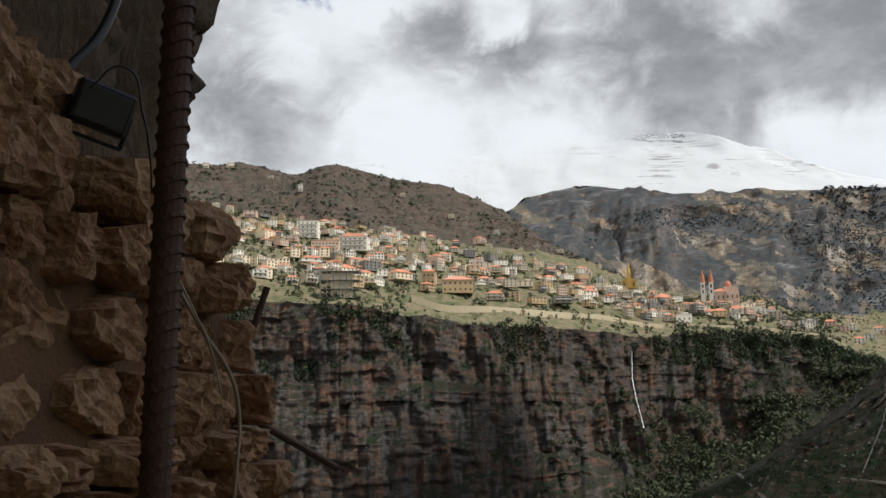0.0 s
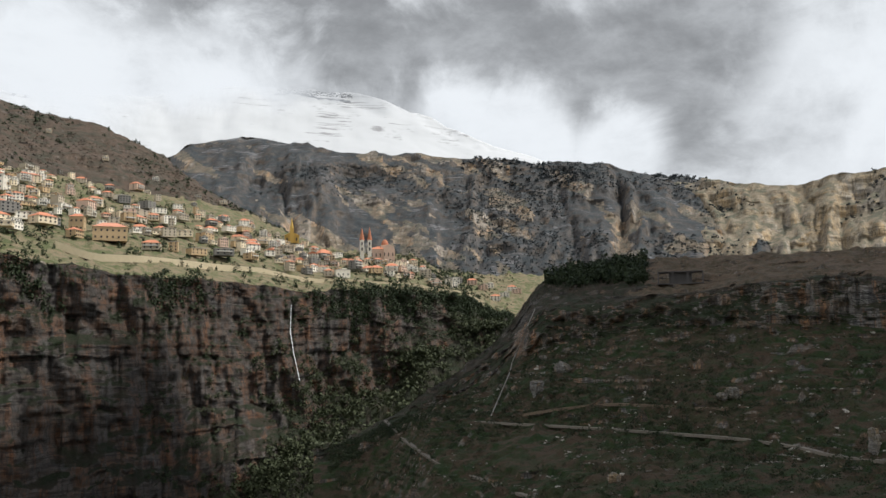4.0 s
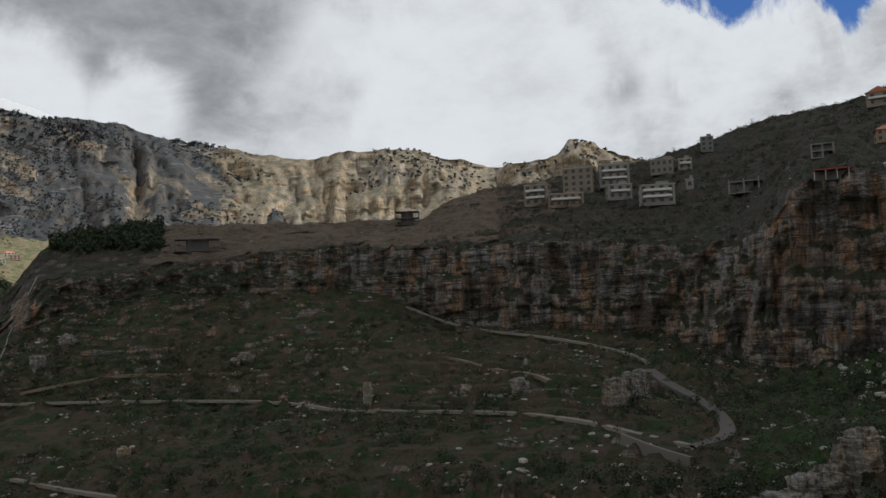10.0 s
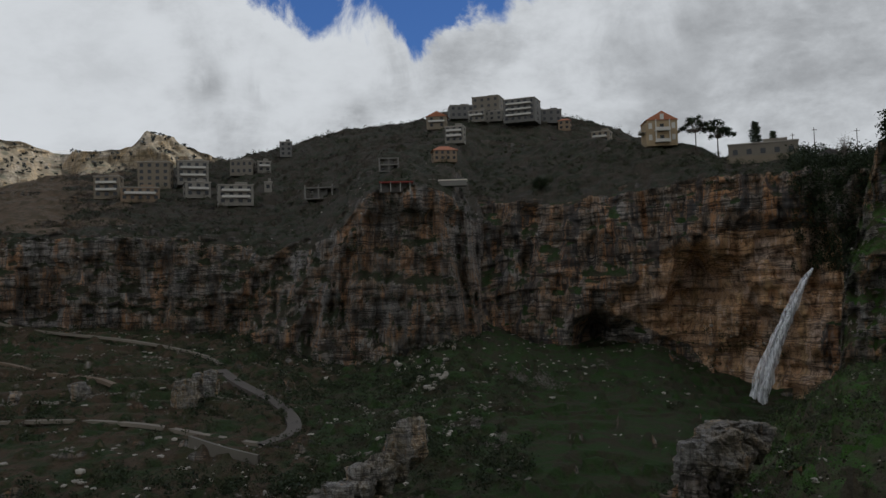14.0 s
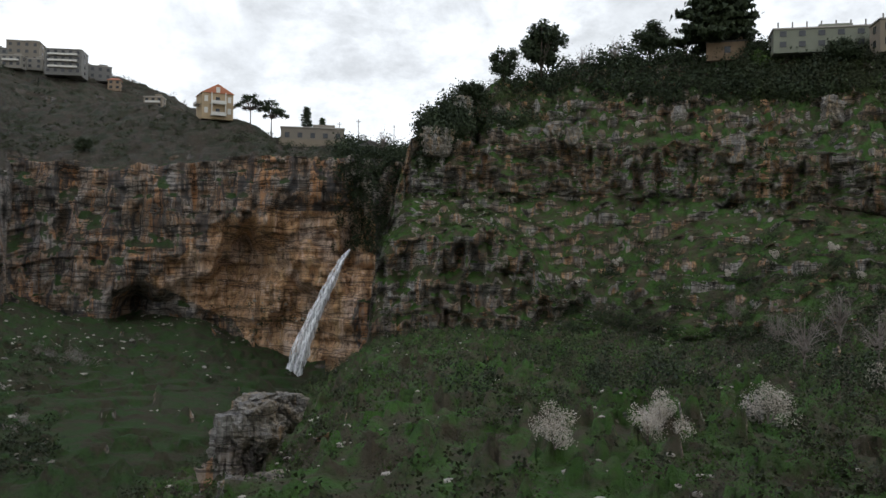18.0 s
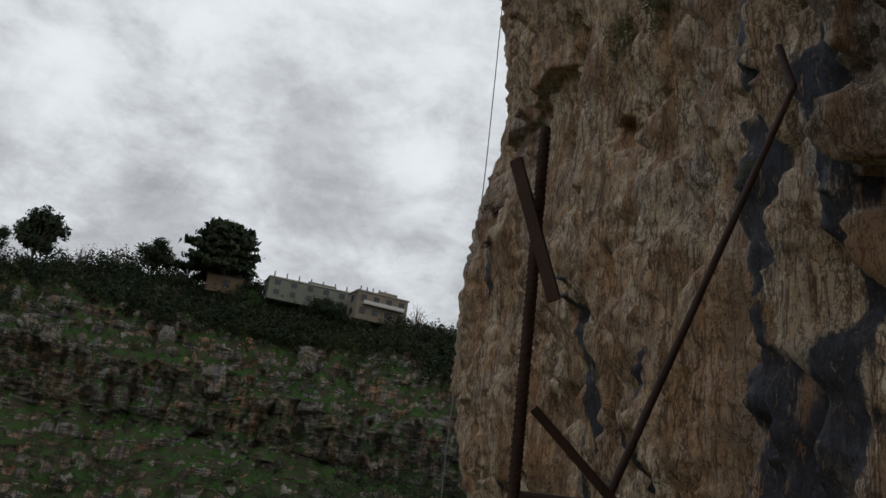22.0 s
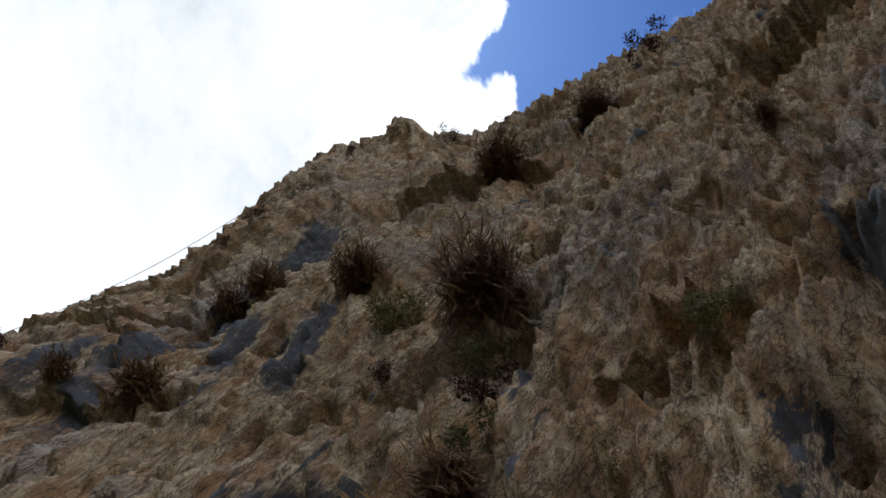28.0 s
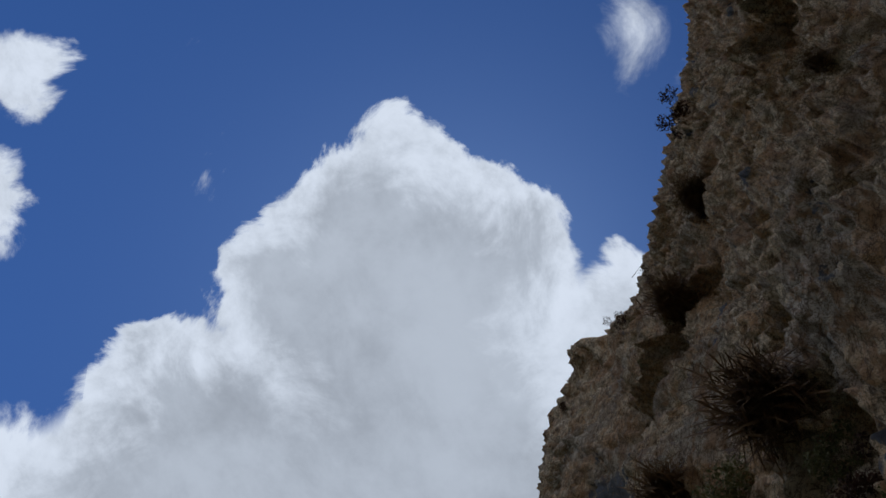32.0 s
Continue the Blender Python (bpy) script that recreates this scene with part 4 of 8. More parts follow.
def near_rock():
    m, k, b = material("near_limestone")
    p = where(k)
    along = k.vmath("DOT_PRODUCT", p, tuple(ALONG), out=1)
    sep = k.add("ShaderNodeSeparateXYZ")
    k.put(sep.inputs[0], p)
    high = sep.outputs[2]
    q = k.scale(p, (1, 1, 0.28))
    big = k.noise(p, 0.30, 5, 0.6)
    mid = k.noise(q, 2.0, 9, 0.70)
    fine = k.noise(q, 13.0, 8, 0.74, 0.3)
    tall = k.noise(k.scale(p, (1, 1, 0.10)), 1.1, 7, 0.62, 0.3)
    c = k.mix(k.ramp(mid, 0.36, 0.58), (0.64, 0.375, 0.17), (0.84, 0.68, 0.46))
    c = k.mix(k.math("MULTIPLY", k.ramp(k.noise(q, 0.7, 7, 0.65), 0.52, 0.60), 0.75), c, (0.58, 0.32, 0.145))
    c = k.mix(k.math("MULTIPLY", k.ramp(big, 0.55, 0.63), 0.6), c, (0.46, 0.43, 0.38))
    slab = None
    for s0, z0, r0 in GREY_SLABS:
        a = k.math("POWER", k.math("SUBTRACT", along, s0), 2.0)
        d = k.math("SQRT", k.math("ADD", a, k.math("POWER", k.math("MULTIPLY", k.math("SUBTRACT", high, z0), 0.6), 2.0)))
        one = k.ramp(k.math("ADD", d, k.math("MULTIPLY", k.math("SUBTRACT", mid, 0.5), r0 * 3)), r0 * 0.75, r0 * 1.05, 1.0, 0.0)
        slab = one if slab is None else k.math("MAXIMUM", slab, one)
    c = k.mix(k.math("MULTIPLY", slab, 0.6), c, (0.50, 0.485, 0.45))
    # dark patches placed by noise, painted as the shade of recesses
    c = k.mix(k.ramp(k.noise(k.scale(p, (1, 1, 0.4)), 2.6, 6, 0.6), 0.38, 0.45, 0.4, 0.0), c, (0.17, 0.105, 0.06))
    # pebbly crust of the block beside the black streak
    ca = k.math("DIVIDE", k.math("SUBTRACT", along, CRUST[0]), CRUST[2])
    cz = k.math("DIVIDE", k.math("SUBTRACT", high, CRUST[1]), CRUST[3])
    crust = k.math("ADD", k.math("ADD", k.math("MULTIPLY", ca, ca), k.math("MULTIPLY", cz, cz)), k.math("MULTIPLY", k.math("SUBTRACT", mid, 0.5), 2.0))
    crust = k.ramp(crust, 0.8, 1.1, 1.0, 0.0)
    pebble = k.voronoi(p, 13.0, "F1")
    c = k.mix(k.math("MULTIPLY", crust, 0.8), c, k.mix(k.ramp(pebble, 0.25, 0.5), (0.42, 0.34, 0.24), (0.13, 0.095, 0.065)))
    # painted shade of crevices and light on edges, with crusts and speckle
    c = k.mix(k.ramp(fine, 0.36, 0.45, 0.6, 0.0), c, (0.24, 0.14, 0.07))
    c = k.mix(k.math("MULTIPLY", k.ramp(fine, 0.55, 0.68), 0.6), c, (0.72, 0.65, 0.52))
    crack = k.ramp(k.math("ABSOLUTE", k.math("SUBTRACT", k.noise(k.scale(p, (1, 1, 0.35)), 1.1, 5, 0.6, 0.6), 0.5)), 0.003, 0.009, 1.0, 0.0)
    c = k.mix(k.math("MULTIPLY", crack, 0.25), c, (0.08, 0.06, 0.045))
    grit = k.noise(k.scale(p, (1, 1, 0.55)), 48.0, 6, 0.74)
    c = k.mix(k.ramp(grit, 0.38, 0.46, 0.55, 0.0), c, (0.22, 0.135, 0.07))
    c = k.mix(k.ramp(grit, 0.54, 0.63, 0.0, 0.6), c, (0.74, 0.65, 0.50))
    # upright pale and dark streaks that give the face a fluted look
    drip = k.noise(k.scale(p, (1, 1, 0.14)), 9.0, 7, 0.70, 0.3)
    c = k.mix(k.ramp(drip, 0.53, 0.61, 0.0, 0.55), c, (0.68, 0.56, 0.40))
    c = k.mix(k.ramp(drip, 0.37, 0.46, 0.7, 0.0), c, (0.30, 0.165, 0.075))
    # brown weathering in upright bands
    rust = k.noise(k.scale(p, (1, 1, 0.12)), 2.6, 6, 0.66, 0.6)
    c = k.mix(k.ramp(rust, 0.52, 0.59, 0.0, 0.7), c, (0.36, 0.185, 0.08))
    c = k.mix(k.ramp(rust, 0.40, 0.46, 0.45, 0.0), c, (0.27, 0.20, 0.145))
    # thin dark lines painted as the shade of clefts between flutes and plates
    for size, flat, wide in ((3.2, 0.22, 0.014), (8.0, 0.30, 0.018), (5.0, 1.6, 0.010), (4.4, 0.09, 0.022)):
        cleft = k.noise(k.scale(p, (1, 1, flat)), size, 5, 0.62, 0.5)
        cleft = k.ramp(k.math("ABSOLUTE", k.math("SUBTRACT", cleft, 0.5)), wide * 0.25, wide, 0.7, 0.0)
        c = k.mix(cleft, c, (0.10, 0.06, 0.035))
    # rock over the dwelling painted darker for the shade it lies in
    dwelling_shade = k.math("ADD", along, k.math("MULTIPLY", k.math("SUBTRACT", mid, 0.5), 2.0))
    dwelling_shade = k.math("MULTIPLY", k.ramp(dwelling_shade, -2.6, -1.6, 1.0, 0.0), k.ramp(k.math("ADD", high, k.math("MULTIPLY", mid, 2.0)), 6.0, 8.0, 1.0, 0.0))
    c = k.mix(k.math("MULTIPLY", dwelling_shade, 0.85), c, k.mix(fine, (0.035, 0.026, 0.02), (0.17, 0.125, 0.09)))
    # blue-black water stains
    stain = k.ramp(tall, 0.635, 0.66)
    for s0, lean, half, z0, z1 in STAINS:
        off = k.math("SUBTRACT", along, k.math("ADD", s0, k.math("MULTIPLY", high, lean)))
        off = k.math("ADD", k.math("ABSOLUTE", off), k.math("MULTIPLY", k.math("SUBTRACT", mid, 0.5), half * 2.6))
        band = k.math("MULTIPLY", k.ramp(off, half * 0.8, half * 1.0, 1.0, 0.0), k.math("MULTIPLY", k.ramp(k.math("ADD", high, k.math("MULTIPLY", mid, 2.0)), z0, z0 + 1.0), k.ramp(k.math("ADD", high, k.math("MULTIPLY", mid, 3.0)), z1 + 1.2, z1 + 1.7, 1.0, 0.0)))
        stain = k.math("MAXIMUM", stain, band)
    stain = k.math("MULTIPLY", stain, k.math("MULTIPLY", k.ramp(fine, 0.36, 0.43), k.ramp(grit, 0.34, 0.42, 0.4, 1.0)))
    c = k.mix(k.math("MULTIPLY", stain, 0.95), c, k.mix(k.ramp(fine, 0.45, 0.62), (0.016, 0.019, 0.027), (0.05, 0.058, 0.078)))
    k.put(b.inputs["Base Color"], c)
    k.put(b.inputs["Roughness"], k.math("SUBTRACT", 0.92, k.math("MULTIPLY", stain, 0.35)))
    rise = k.math("ADD", k.math("MULTIPLY", mid, 1.2), k.math("ADD", k.math("MULTIPLY", fine, 0.7), k.math("MULTIPLY", drip, 0.55)))
    rise = k.math("ADD", rise, k.math("ADD", k.math("MULTIPLY", grit, 0.2), k.math("MULTIPLY", k.math("MULTIPLY", pebble, crust), -0.5)))
    bump(k, b, rise, 0.8, 0.055)
    return m


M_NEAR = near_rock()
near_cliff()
# terrace floor underfoot
me = bpy.data.meshes.new("terrace")
bm = bmesh.new()
bmesh.ops.create_cube(bm, size=1, matrix=Matrix.Translation((0.2, 0.0, -0.25)) @ Matrix.Rotation(radians(-65), 4, "Z") @ Matrix.Diagonal((3.6, 5.0, 0.5, 1)))
bm.to_mesh(me)
bm.free()
# out of view; kept pale to bounce light up onto the cliff
me.materials.append(plain("packed_earth", (0.40, 0.31, 0.20), 0.95, size=0.5, relief=0.02))
tagged(new("floor", me), "packed earth terrace floor of the cliff dwelling", "floor", kind="structure")
# ---- helpers for things ----
def part(name, bm, mat, parent=None, label=""):
    """Links a bmesh as one mesh object under a thing or a part."""
    me = bpy.data.meshes.new(name)
    bm.to_mesh(me)
    bm.free()
    me.materials.append(mat)
    ob = new(name, me)
    ob.parent = parent
    if label:
        ob["label"] = label
    return ob


def thing(name, label, category, group="", kind=""):
    return tagged(new(name), label, category, group, kind)


def box(bm, size, at=(0, 0, 0), turn=0.0, bevel=0.0):
    made = bmesh.ops.create_cube(bm, size=1, matrix=Matrix.Translation(at) @ Matrix.Rotation(turn, 4, "Z") @ Matrix.Diagonal((*size, 1)))
    if bevel:
        edges = list({e for v in made["verts"] for e in v.link_edges})
        bmesh.ops.bevel(bm, geom=edges, offset=bevel, segments=1, affect="EDGES")
    return bm


def rod(bm, a, b, radius, sides=8, radius2=None):
    a, b = Vector(a), Vector(b)
    m = Matrix.Translation((a + b) / 2) @ (b - a).to_track_quat("Z", "Y").to_matrix().to_4x4()
    bmesh.ops.create_cone(bm, cap_ends=True, segments=sides, radius1=radius, radius2=radius if radius2 is None else radius2, depth=(b - a).length, matrix=m)
    return bm


def spot(b, r, el):
    """Place at a bearing, range and angle from the eye."""
    return Vector((r * math.sin(radians(b)), r * math.cos(radians(b)), EYE + r * math.tan(radians(el))))


def hit(name, b, el):
    """Where the line of sight at that bearing and angle first meets a piece of land."""
    bs, V = SHEETS[name]
    col = V[:, int(np.argmin(np.abs(bs - b)))]
    r = np.hypot(col[:, 0], col[:, 1])
    e = np.degrees(np.arctan2(col[:, 2] - EYE, r))
    over = np.nonzero(e >= el)[0]
    if len(over) == 0:
        return Vector(col[int(np.argmax(e))])
    i = over[0]
    if i == 0:
        return Vector(col[0])
    t = (el - e[i - 1]) / max(e[i] - e[i - 1], 1e-6)
    return Vector(col[i - 1] * (1 - t) + col[i] * t)


def ground_z(name, x, y):
    """Height of a piece of land under a point."""
    bs, V = SHEETS[name]
    b, r = math.degrees(math.atan2(x, y)), math.hypot(x, y)
    col = V[:, int(np.argmin(np.abs(bs - b)))]
    rr = np.hypot(col[:, 0], col[:, 1])
    ok = np.argsort(np.abs(rr - r))[:3]
    return float(col[ok, 2].max())


def slopes(V):
    """How level a grid of land lies: 1 flat, 0 upright."""
    du = np.gradient(V, axis=1)
    dv = np.gradient(V, axis=0)
    n = np.cross(du, dv)
    return np.abs(n[..., 2]) / (np.linalg.norm(n, axis=-1) + 1e-9)


rng = np.random.default_rng(7)


def raw_mesh(name, verts, faces, mat, smooth=False):
    k = faces.shape[1]
    me = bpy.data.meshes.new(name)
    me.vertices.add(len(verts))
    me.vertices.foreach_set("co", verts.reshape(-1).astype(np.float32))
    me.loops.add(faces.size)
    me.loops.foreach_set("vertex_index", faces.reshape(-1).astype(np.int32))
    me.polygons.add(len(faces))
    me.polygons.foreach_set("loop_start", np.arange(0, faces.size, k, dtype=np.int32))
    me.polygons.foreach_set("use_smooth", np.full(len(faces), smooth))
    me.update(calc_edges=True)
    me.materials.append(mat)
    return me


def leaves(centres, radii, count, size, droop=0.0, hollow=0.55):
    """Small leaf clumps strewn through lumpy crowns: vertices and quads."""
    n = len(centres)
    c = np.repeat(centres, count, 0)
    r = np.repeat(radii, count, 0)
    d = rng.normal(size=(n * count, 3))
    d /= np.linalg.norm(d, axis=1)[:, None]
    # uneven outline: each crown swells and shrinks by direction
    lump = 1 + 0.35 * np.sin(d[:, 0] * 4.1 + c[:, 0] * 3) * np.cos(d[:, 2] * 3.7 + c[:, 1] * 2)
    u = (hollow + (1 - hollow) * rng.random(n * count)) * lump
    p = c + d * r * u[:, None]
    s = (size * np.repeat(radii.mean(1) ** 0.35, count) * rng.uniform(0.55, 1.35, n * count))[:, None]
    a = rng.normal(size=(n * count, 3))
    a /= np.linalg.norm(a, axis=1)[:, None]
    b = np.cross(a, d + 0.3 * rng.normal(size=d.shape))
    b /= np.linalg.norm(b, axis=1)[:, None] + 1e-9
    q = np.stack([p - a * s * 1.1, p - b * s * 0.75 + a * s * 0.3, p + a * s * 0.7 + b * s * 0.8], 1)
    return q.reshape(-1, 3), np.arange(len(q) * 3).reshape(-1, 3)


def foliage(name, colour, colour2, rough=0.7):
    m, k, b = material(name)
    isle = k.add("ShaderNodeNewGeometry").outputs["Random Per Island"]
    big = k.noise(where(k), 0.25, 3)
    f = k.math("ADD", k.math("MULTIPLY", isle, 0.6), k.math("MULTIPLY", k.ramp(big, 0.35, 0.65), 0.4))
    k.put(b.inputs["Base Color"], k.mix(f, colour, colour2))
    b.inputs["Roughness"].default_value = rough
    b.inputs["Specular IOR Level"].default_value = 0.25
    return m


F_DARK = foliage("dark_evergreen", (0.014, 0.022, 0.010), (0.040, 0.056, 0.022))
F_FAR = foliage("far_woods", (0.019, 0.024, 0.027), (0.035, 0.043, 0.046))
F_OLIVE = foliage("olive_scrub", (0.022, 0.028, 0.012), (0.055, 0.065, 0.028))
F_GREEN = foliage("spring_green", (0.03, 0.065, 0.012), (0.08, 0.13, 0.028))
F_BROWN = foliage("bare_thicket", (0.045, 0.035, 0.028), (0.11, 0.09, 0.07))
F_BLOOM = foliage("blossom", (0.42, 0.37, 0.31), (0.72, 0.66, 0.58))
F_DRY = foliage("dry_tuft", (0.10, 0.055, 0.03), (0.30, 0.18, 0.08))
F_SAGE = foliage("grey_green_tuft", (0.08, 0.09, 0.04), (0.30, 0.28, 0.13))
WOOD = plain("bark", (0.08, 0.06, 0.045), 0.9, size=0.3, relief=0.02)
STONE = plain("pale_limestone", (0.36, 0.33, 0.28), 0.9, vary=0.5, size=0.8, relief=0.06)


def pick(name, count, keep, seed):
    """Random places on a piece of land; keep(b, r, z, flat, el) says where."""
    bs, V = SHEETS[name]
    r = np.hypot(V[..., 0], V[..., 1])
    flat = slopes(V)
    b = np.broadcast_to(bs, r.shape)
    el = np.degrees(np.arctan2(V[..., 2] - EYE, r))
    w = keep(b, r, V[..., 2], flat, el).astype(float) * r  # grids are denser when nearer
    g = np.random.default_rng(seed)
    w = w.reshape(-1)
    if w.sum() <= 0:
        return np.zeros((0, 3))
    i = g.choice(w.size, min(count, int((w > 0).sum())), replace=False, p=w / w.sum())
    return V.reshape(-1, 3)[i] + g.normal(scale=0.15, size=(len(i), 3))


def clumps(places, seed, group, near, chance):
    """Keeps places in natural drifts rather than evenly."""
    g = np.random.default_rng(seed)
    f = fbm(places + seed, group, 3)
    return places[(f + g.normal(scale=0.15, size=len(f))) > near]


def shrubs(name, label, places, sizes, mat, count=36, leaf=0.28, tall=1.0, seed=3, category="shrubs"):
    g = np.random.default_rng(seed)
    if len(places) == 0:
        return None
    s = g.uniform(sizes[0], sizes[1], len(places)) ** 1.0
    radii = np.stack([s, s, s * tall], 1) * g.uniform(0.8, 1.25, (len(places), 3))
    v, f = leaves(places + np.stack([0 * s, 0 * s, s * tall * 0.55], 1), radii, count, leaf)
    return tagged(new(name, raw_mesh(name, v, f, mat)), label, category, kind="stuff")


def in_b(b, lo, hi):
    return (b > lo) & (b < hi)


# gorge cliff and village bench
top_r = lambda b: np.interp(b, [p[0] for p in CLIFF_TOP], [p[1] for p in CLIFF_TOP])
P_ = pick("ground_village_bench", 2600, lambda b, r, z, flat, el: in_b(b, -18, 25) & (np.abs(r - top_r(b) - 3) < 16) & (z > -10), 1)
shrubs("cliff_edge_trees", "dark evergreen oaks along the gorge rim", clumps(P_, 4, 60, -0.25, 1), (1.2, 3.6), F_DARK, 30, 0.6, 1.1)
P_ = pick("ground_village_bench", 2600, lambda b, r, z, flat, el: in_b(b, -18, 25) & (r < top_r(b)) & (flat > 0.45) & (el > -13), 2)
shrubs("ledge_shrubs", "dark shrubs rooted on the gorge ledges", clumps(P_, 9, 45, -0.05, 1), (0.8, 3.0), F_DARK, 26, 0.5, 1.0)
P_ = pick("ground_village_bench", 1900, lambda b, r, z, flat, el: in_b(b, -18, 23) & (r > top_r(b) + 12) & (r < 1250), 3)
shrubs("village_trees", "dark trees between the village houses", clumps(P_, 14, 80, -0.3, 1), (1.2, 3.4), F_DARK, 36, 0.6, 1.5)
P_ = pick("ground_village_bench", 1300, lambda b, r, z, flat, el: in_b(b, -18, 25) & (r > top_r(b) + 4) & (r < 1300), 5)
shrubs("village_scrub", "olive and bare shrubs on the village terraces", P_, (0.8, 2.4), F_OLIVE, 24, 0.5, 0.8)
P_ = pick("ground_village_bench", 1500, lambda b, r, z, flat, el: in_b(b, 5, 26) & (r < top_r(b) - 25) & (flat > 0.25) & (el > -16), 61)
shrubs("gorge_woods", "dark woods filling the side of the gorge", clumps(P_, 65, 50, -0.1, 1), (1.4, 3.6), F_OLIVE, 30, 0.6, 1.0)
foot_r = lambda b: np.interp(b, [-34, 0, 7.7, 13.6, 17, 20, 24, 30], [570, 570, 640, 740, 800, 830, 880, 950])
P_ = pick("ground_village_bench", 1500, lambda b, r, z, flat, el: in_b(b, 2, 28) & (r < foot_r(b) - 4) & (r > foot_r(b) - 330), 62)
P_ = np.concatenate([P_ + np.random.default_rng(63 + i).normal(scale=(9, 9, 0.6), size=P_.shape) for i in range(3)])
shrubs("gorge_floor_woods", "dense dark woods on the floor of the gorge", P_, (2.2, 5.0), F_OLIVE, 24, 0.8, 0.9)
# scrub hill and dark ridge
P_ = pick("ground_scrub_hill", 3600, lambda b, r, z, flat, el: in_b(b, -20, 14), 6)
shrubs("hill_scrub", "brown scrub on the hill over the village", clumps(P_, 24, 150, -0.15, 1), (1.0, 3.0), F_BROWN, 16, 0.7, 0.6)
P_ = pick("ground_scrub_hill", 900, lambda b, r, z, flat, el: in_b(b, -20, 14), 16)
shrubs("hill_trees", "dark scattered trees on the scrub hill", clumps(P_, 44, 120, 0.0, 1), (2, 5), F_DARK, 20, 1.1, 0.9)
P_ = pick("ground_dark_ridge", 9000, lambda b, r, z, flat, el: (b > 6) & (el < 12.2), 8)
shrubs("ridge_woods", "dark woods on the far ridge", clumps(P_, 31, 330, -0.12, 1), (2.5, 5.5), F_FAR, 12, 1.25, 0.6)
P_ = pick("ground_dark_ridge", 500, lambda b, r, z, flat, el: (b > 20) & (el > 10.6), 18)
shrubs("ridge_crest_trees", "dark trees on the ridge crest", clumps(P_, 36, 200, 0.2, 1), (4, 7), F_FAR, 16, 1.8, 1.0)
P_ = pick("ground_ochre_mountain", 2500, lambda b, r, z, flat, el: (el > 4) & (flat > 0.5), 19)
shrubs("mountain_scrub", "sparse scrub on the ochre mountain", clumps(P_, 37, 260, 0.05, 1), (3, 7), F_FAR, 12, 1.8, 0.6)
# spur
P_ = pick("ground_spur", 9000, lambda b, r, z, flat, el: in_b(b, 13, 84) & (el > -13) & (r < 330) & (flat > 0.35), 10)
shrubs("spur_scrub", "dark olive scrub on the terraced spur", clumps(P_, 51, 30, -0.3, 1), (0.35, 1.3), F_OLIVE, 30, 0.19, 0.75)
P_ = pick("ground_spur", 3400, lambda b, r, z, flat, el: in_b(b, 13, 84) & (el > -13) & (r < 330) & (flat > 0.3), 11)
shrubs("spur_bushes", "dark evergreen bushes on the terraced spur", clumps(P_, 57, 40, -0.05, 1), (0.6, 1.9), F_DARK, 50, 0.22, 0.9)
P_ = pick("ground_spur", 4600, lambda b, r, z, flat, el: in_b(b, 55, 96) & (r > 305), 12)
shrubs("upper_hill_thickets", "bare brown thickets on the upper hillside", clumps(P_, 61, 60, -0.1, 1), (0.6, 2.0), F_BROWN, 26, 0.24, 0.9)
P_ = pick("ground_spur", 1500, lambda b, r, z, flat, el: in_b(b, 55, 96) & (r > 320), 13)
shrubs("upper_hill_bushes", "dark bushes on the upper hillside", clumps(P_, 67, 50, 0.05, 1), (0.7, 2.2), F_DARK, 40, 0.26, 0.9)
P_ = pick("ground_spur", 260, lambda b, r, z, flat, el: in_b(b, 27.2, 33.5) & (el > 4.2), 14)
shrubs("spur_pines", "dark pine grove on the spur top", P_, (1.4, 2.6), F_DARK, 60, 0.45, 1.3, category="trees")
# amphitheatre
P_ = pick("ground_amphitheatre", 900, lambda b, r, z, flat, el: in_b(b, 78, 100) & ((el < -2.5) | (el > 6)) & (flat > 0.3), 15)
shrubs("gully_scrub", "olive scrub below the waterfall cliff", clumps(P_, 71, 35, -0.1, 1), (0.5, 1.8), F_OLIVE, 60, 0.2, 0.8)
P_ = pick("ground_amphitheatre", 420, lambda b, r, z, flat, el: in_b(b, 100.5, 106) & (el > 0.5), 17)
shrubs("gully_trees", "dark trees in the cleft beside the waterfall", P_, (1.2, 3.0), F_DARK, 120, 0.22, 1.2)
# green hillside
sky_j = [(104, 3), (105.4, 8), (107.1, 9.2), (108.9, 11.0), (113.7, 12), (122.3, 13.1), (132.5, 12.8), (138.9, 12), (152, 11.5)]
crest = lambda b: np.interp(b, [p[0] for p in sky_j], [p[1] for p in sky_j])
P_ = pick("ground_hillside", 1700, lambda b, r, z, flat, el: (b > 106) & (el > crest(b) - 2.9) & (r > 150), 20)
shrubs("hilltop_trees", "dense dark evergreen trees along the hilltop", clumps(P_, 81, 25, -0.3, 1), (1.2, 3.6), F_DARK, 120, 0.22, 1.15)
P_ = pick("ground_hillside", 500, lambda b, r, z, flat, el: (b > 108) & (el > crest(b) - 3.2) & (r > 150), 21)
P_2 = pick("ground_hillside", 600, lambda b, r, z, flat, el: (b > 106) & (el > crest(b) - 3.2) & (r > 150), 71)
shrubs("hilltop_bushes", "olive green bushes among the hilltop trees", clumps(P_2, 85, 18, -0.1, 1), (0.8, 2.2), foliage("olive_green", (0.03, 0.045, 0.012), (0.075, 0.10, 0.03)), 110, 0.18, 1.0)
shrubs("hilltop_thickets", "bare pale thickets among the hilltop trees", clumps(P_, 83, 20, -0.1, 1), (0.7, 1.9), F_BROWN, 90, 0.12, 1.2)
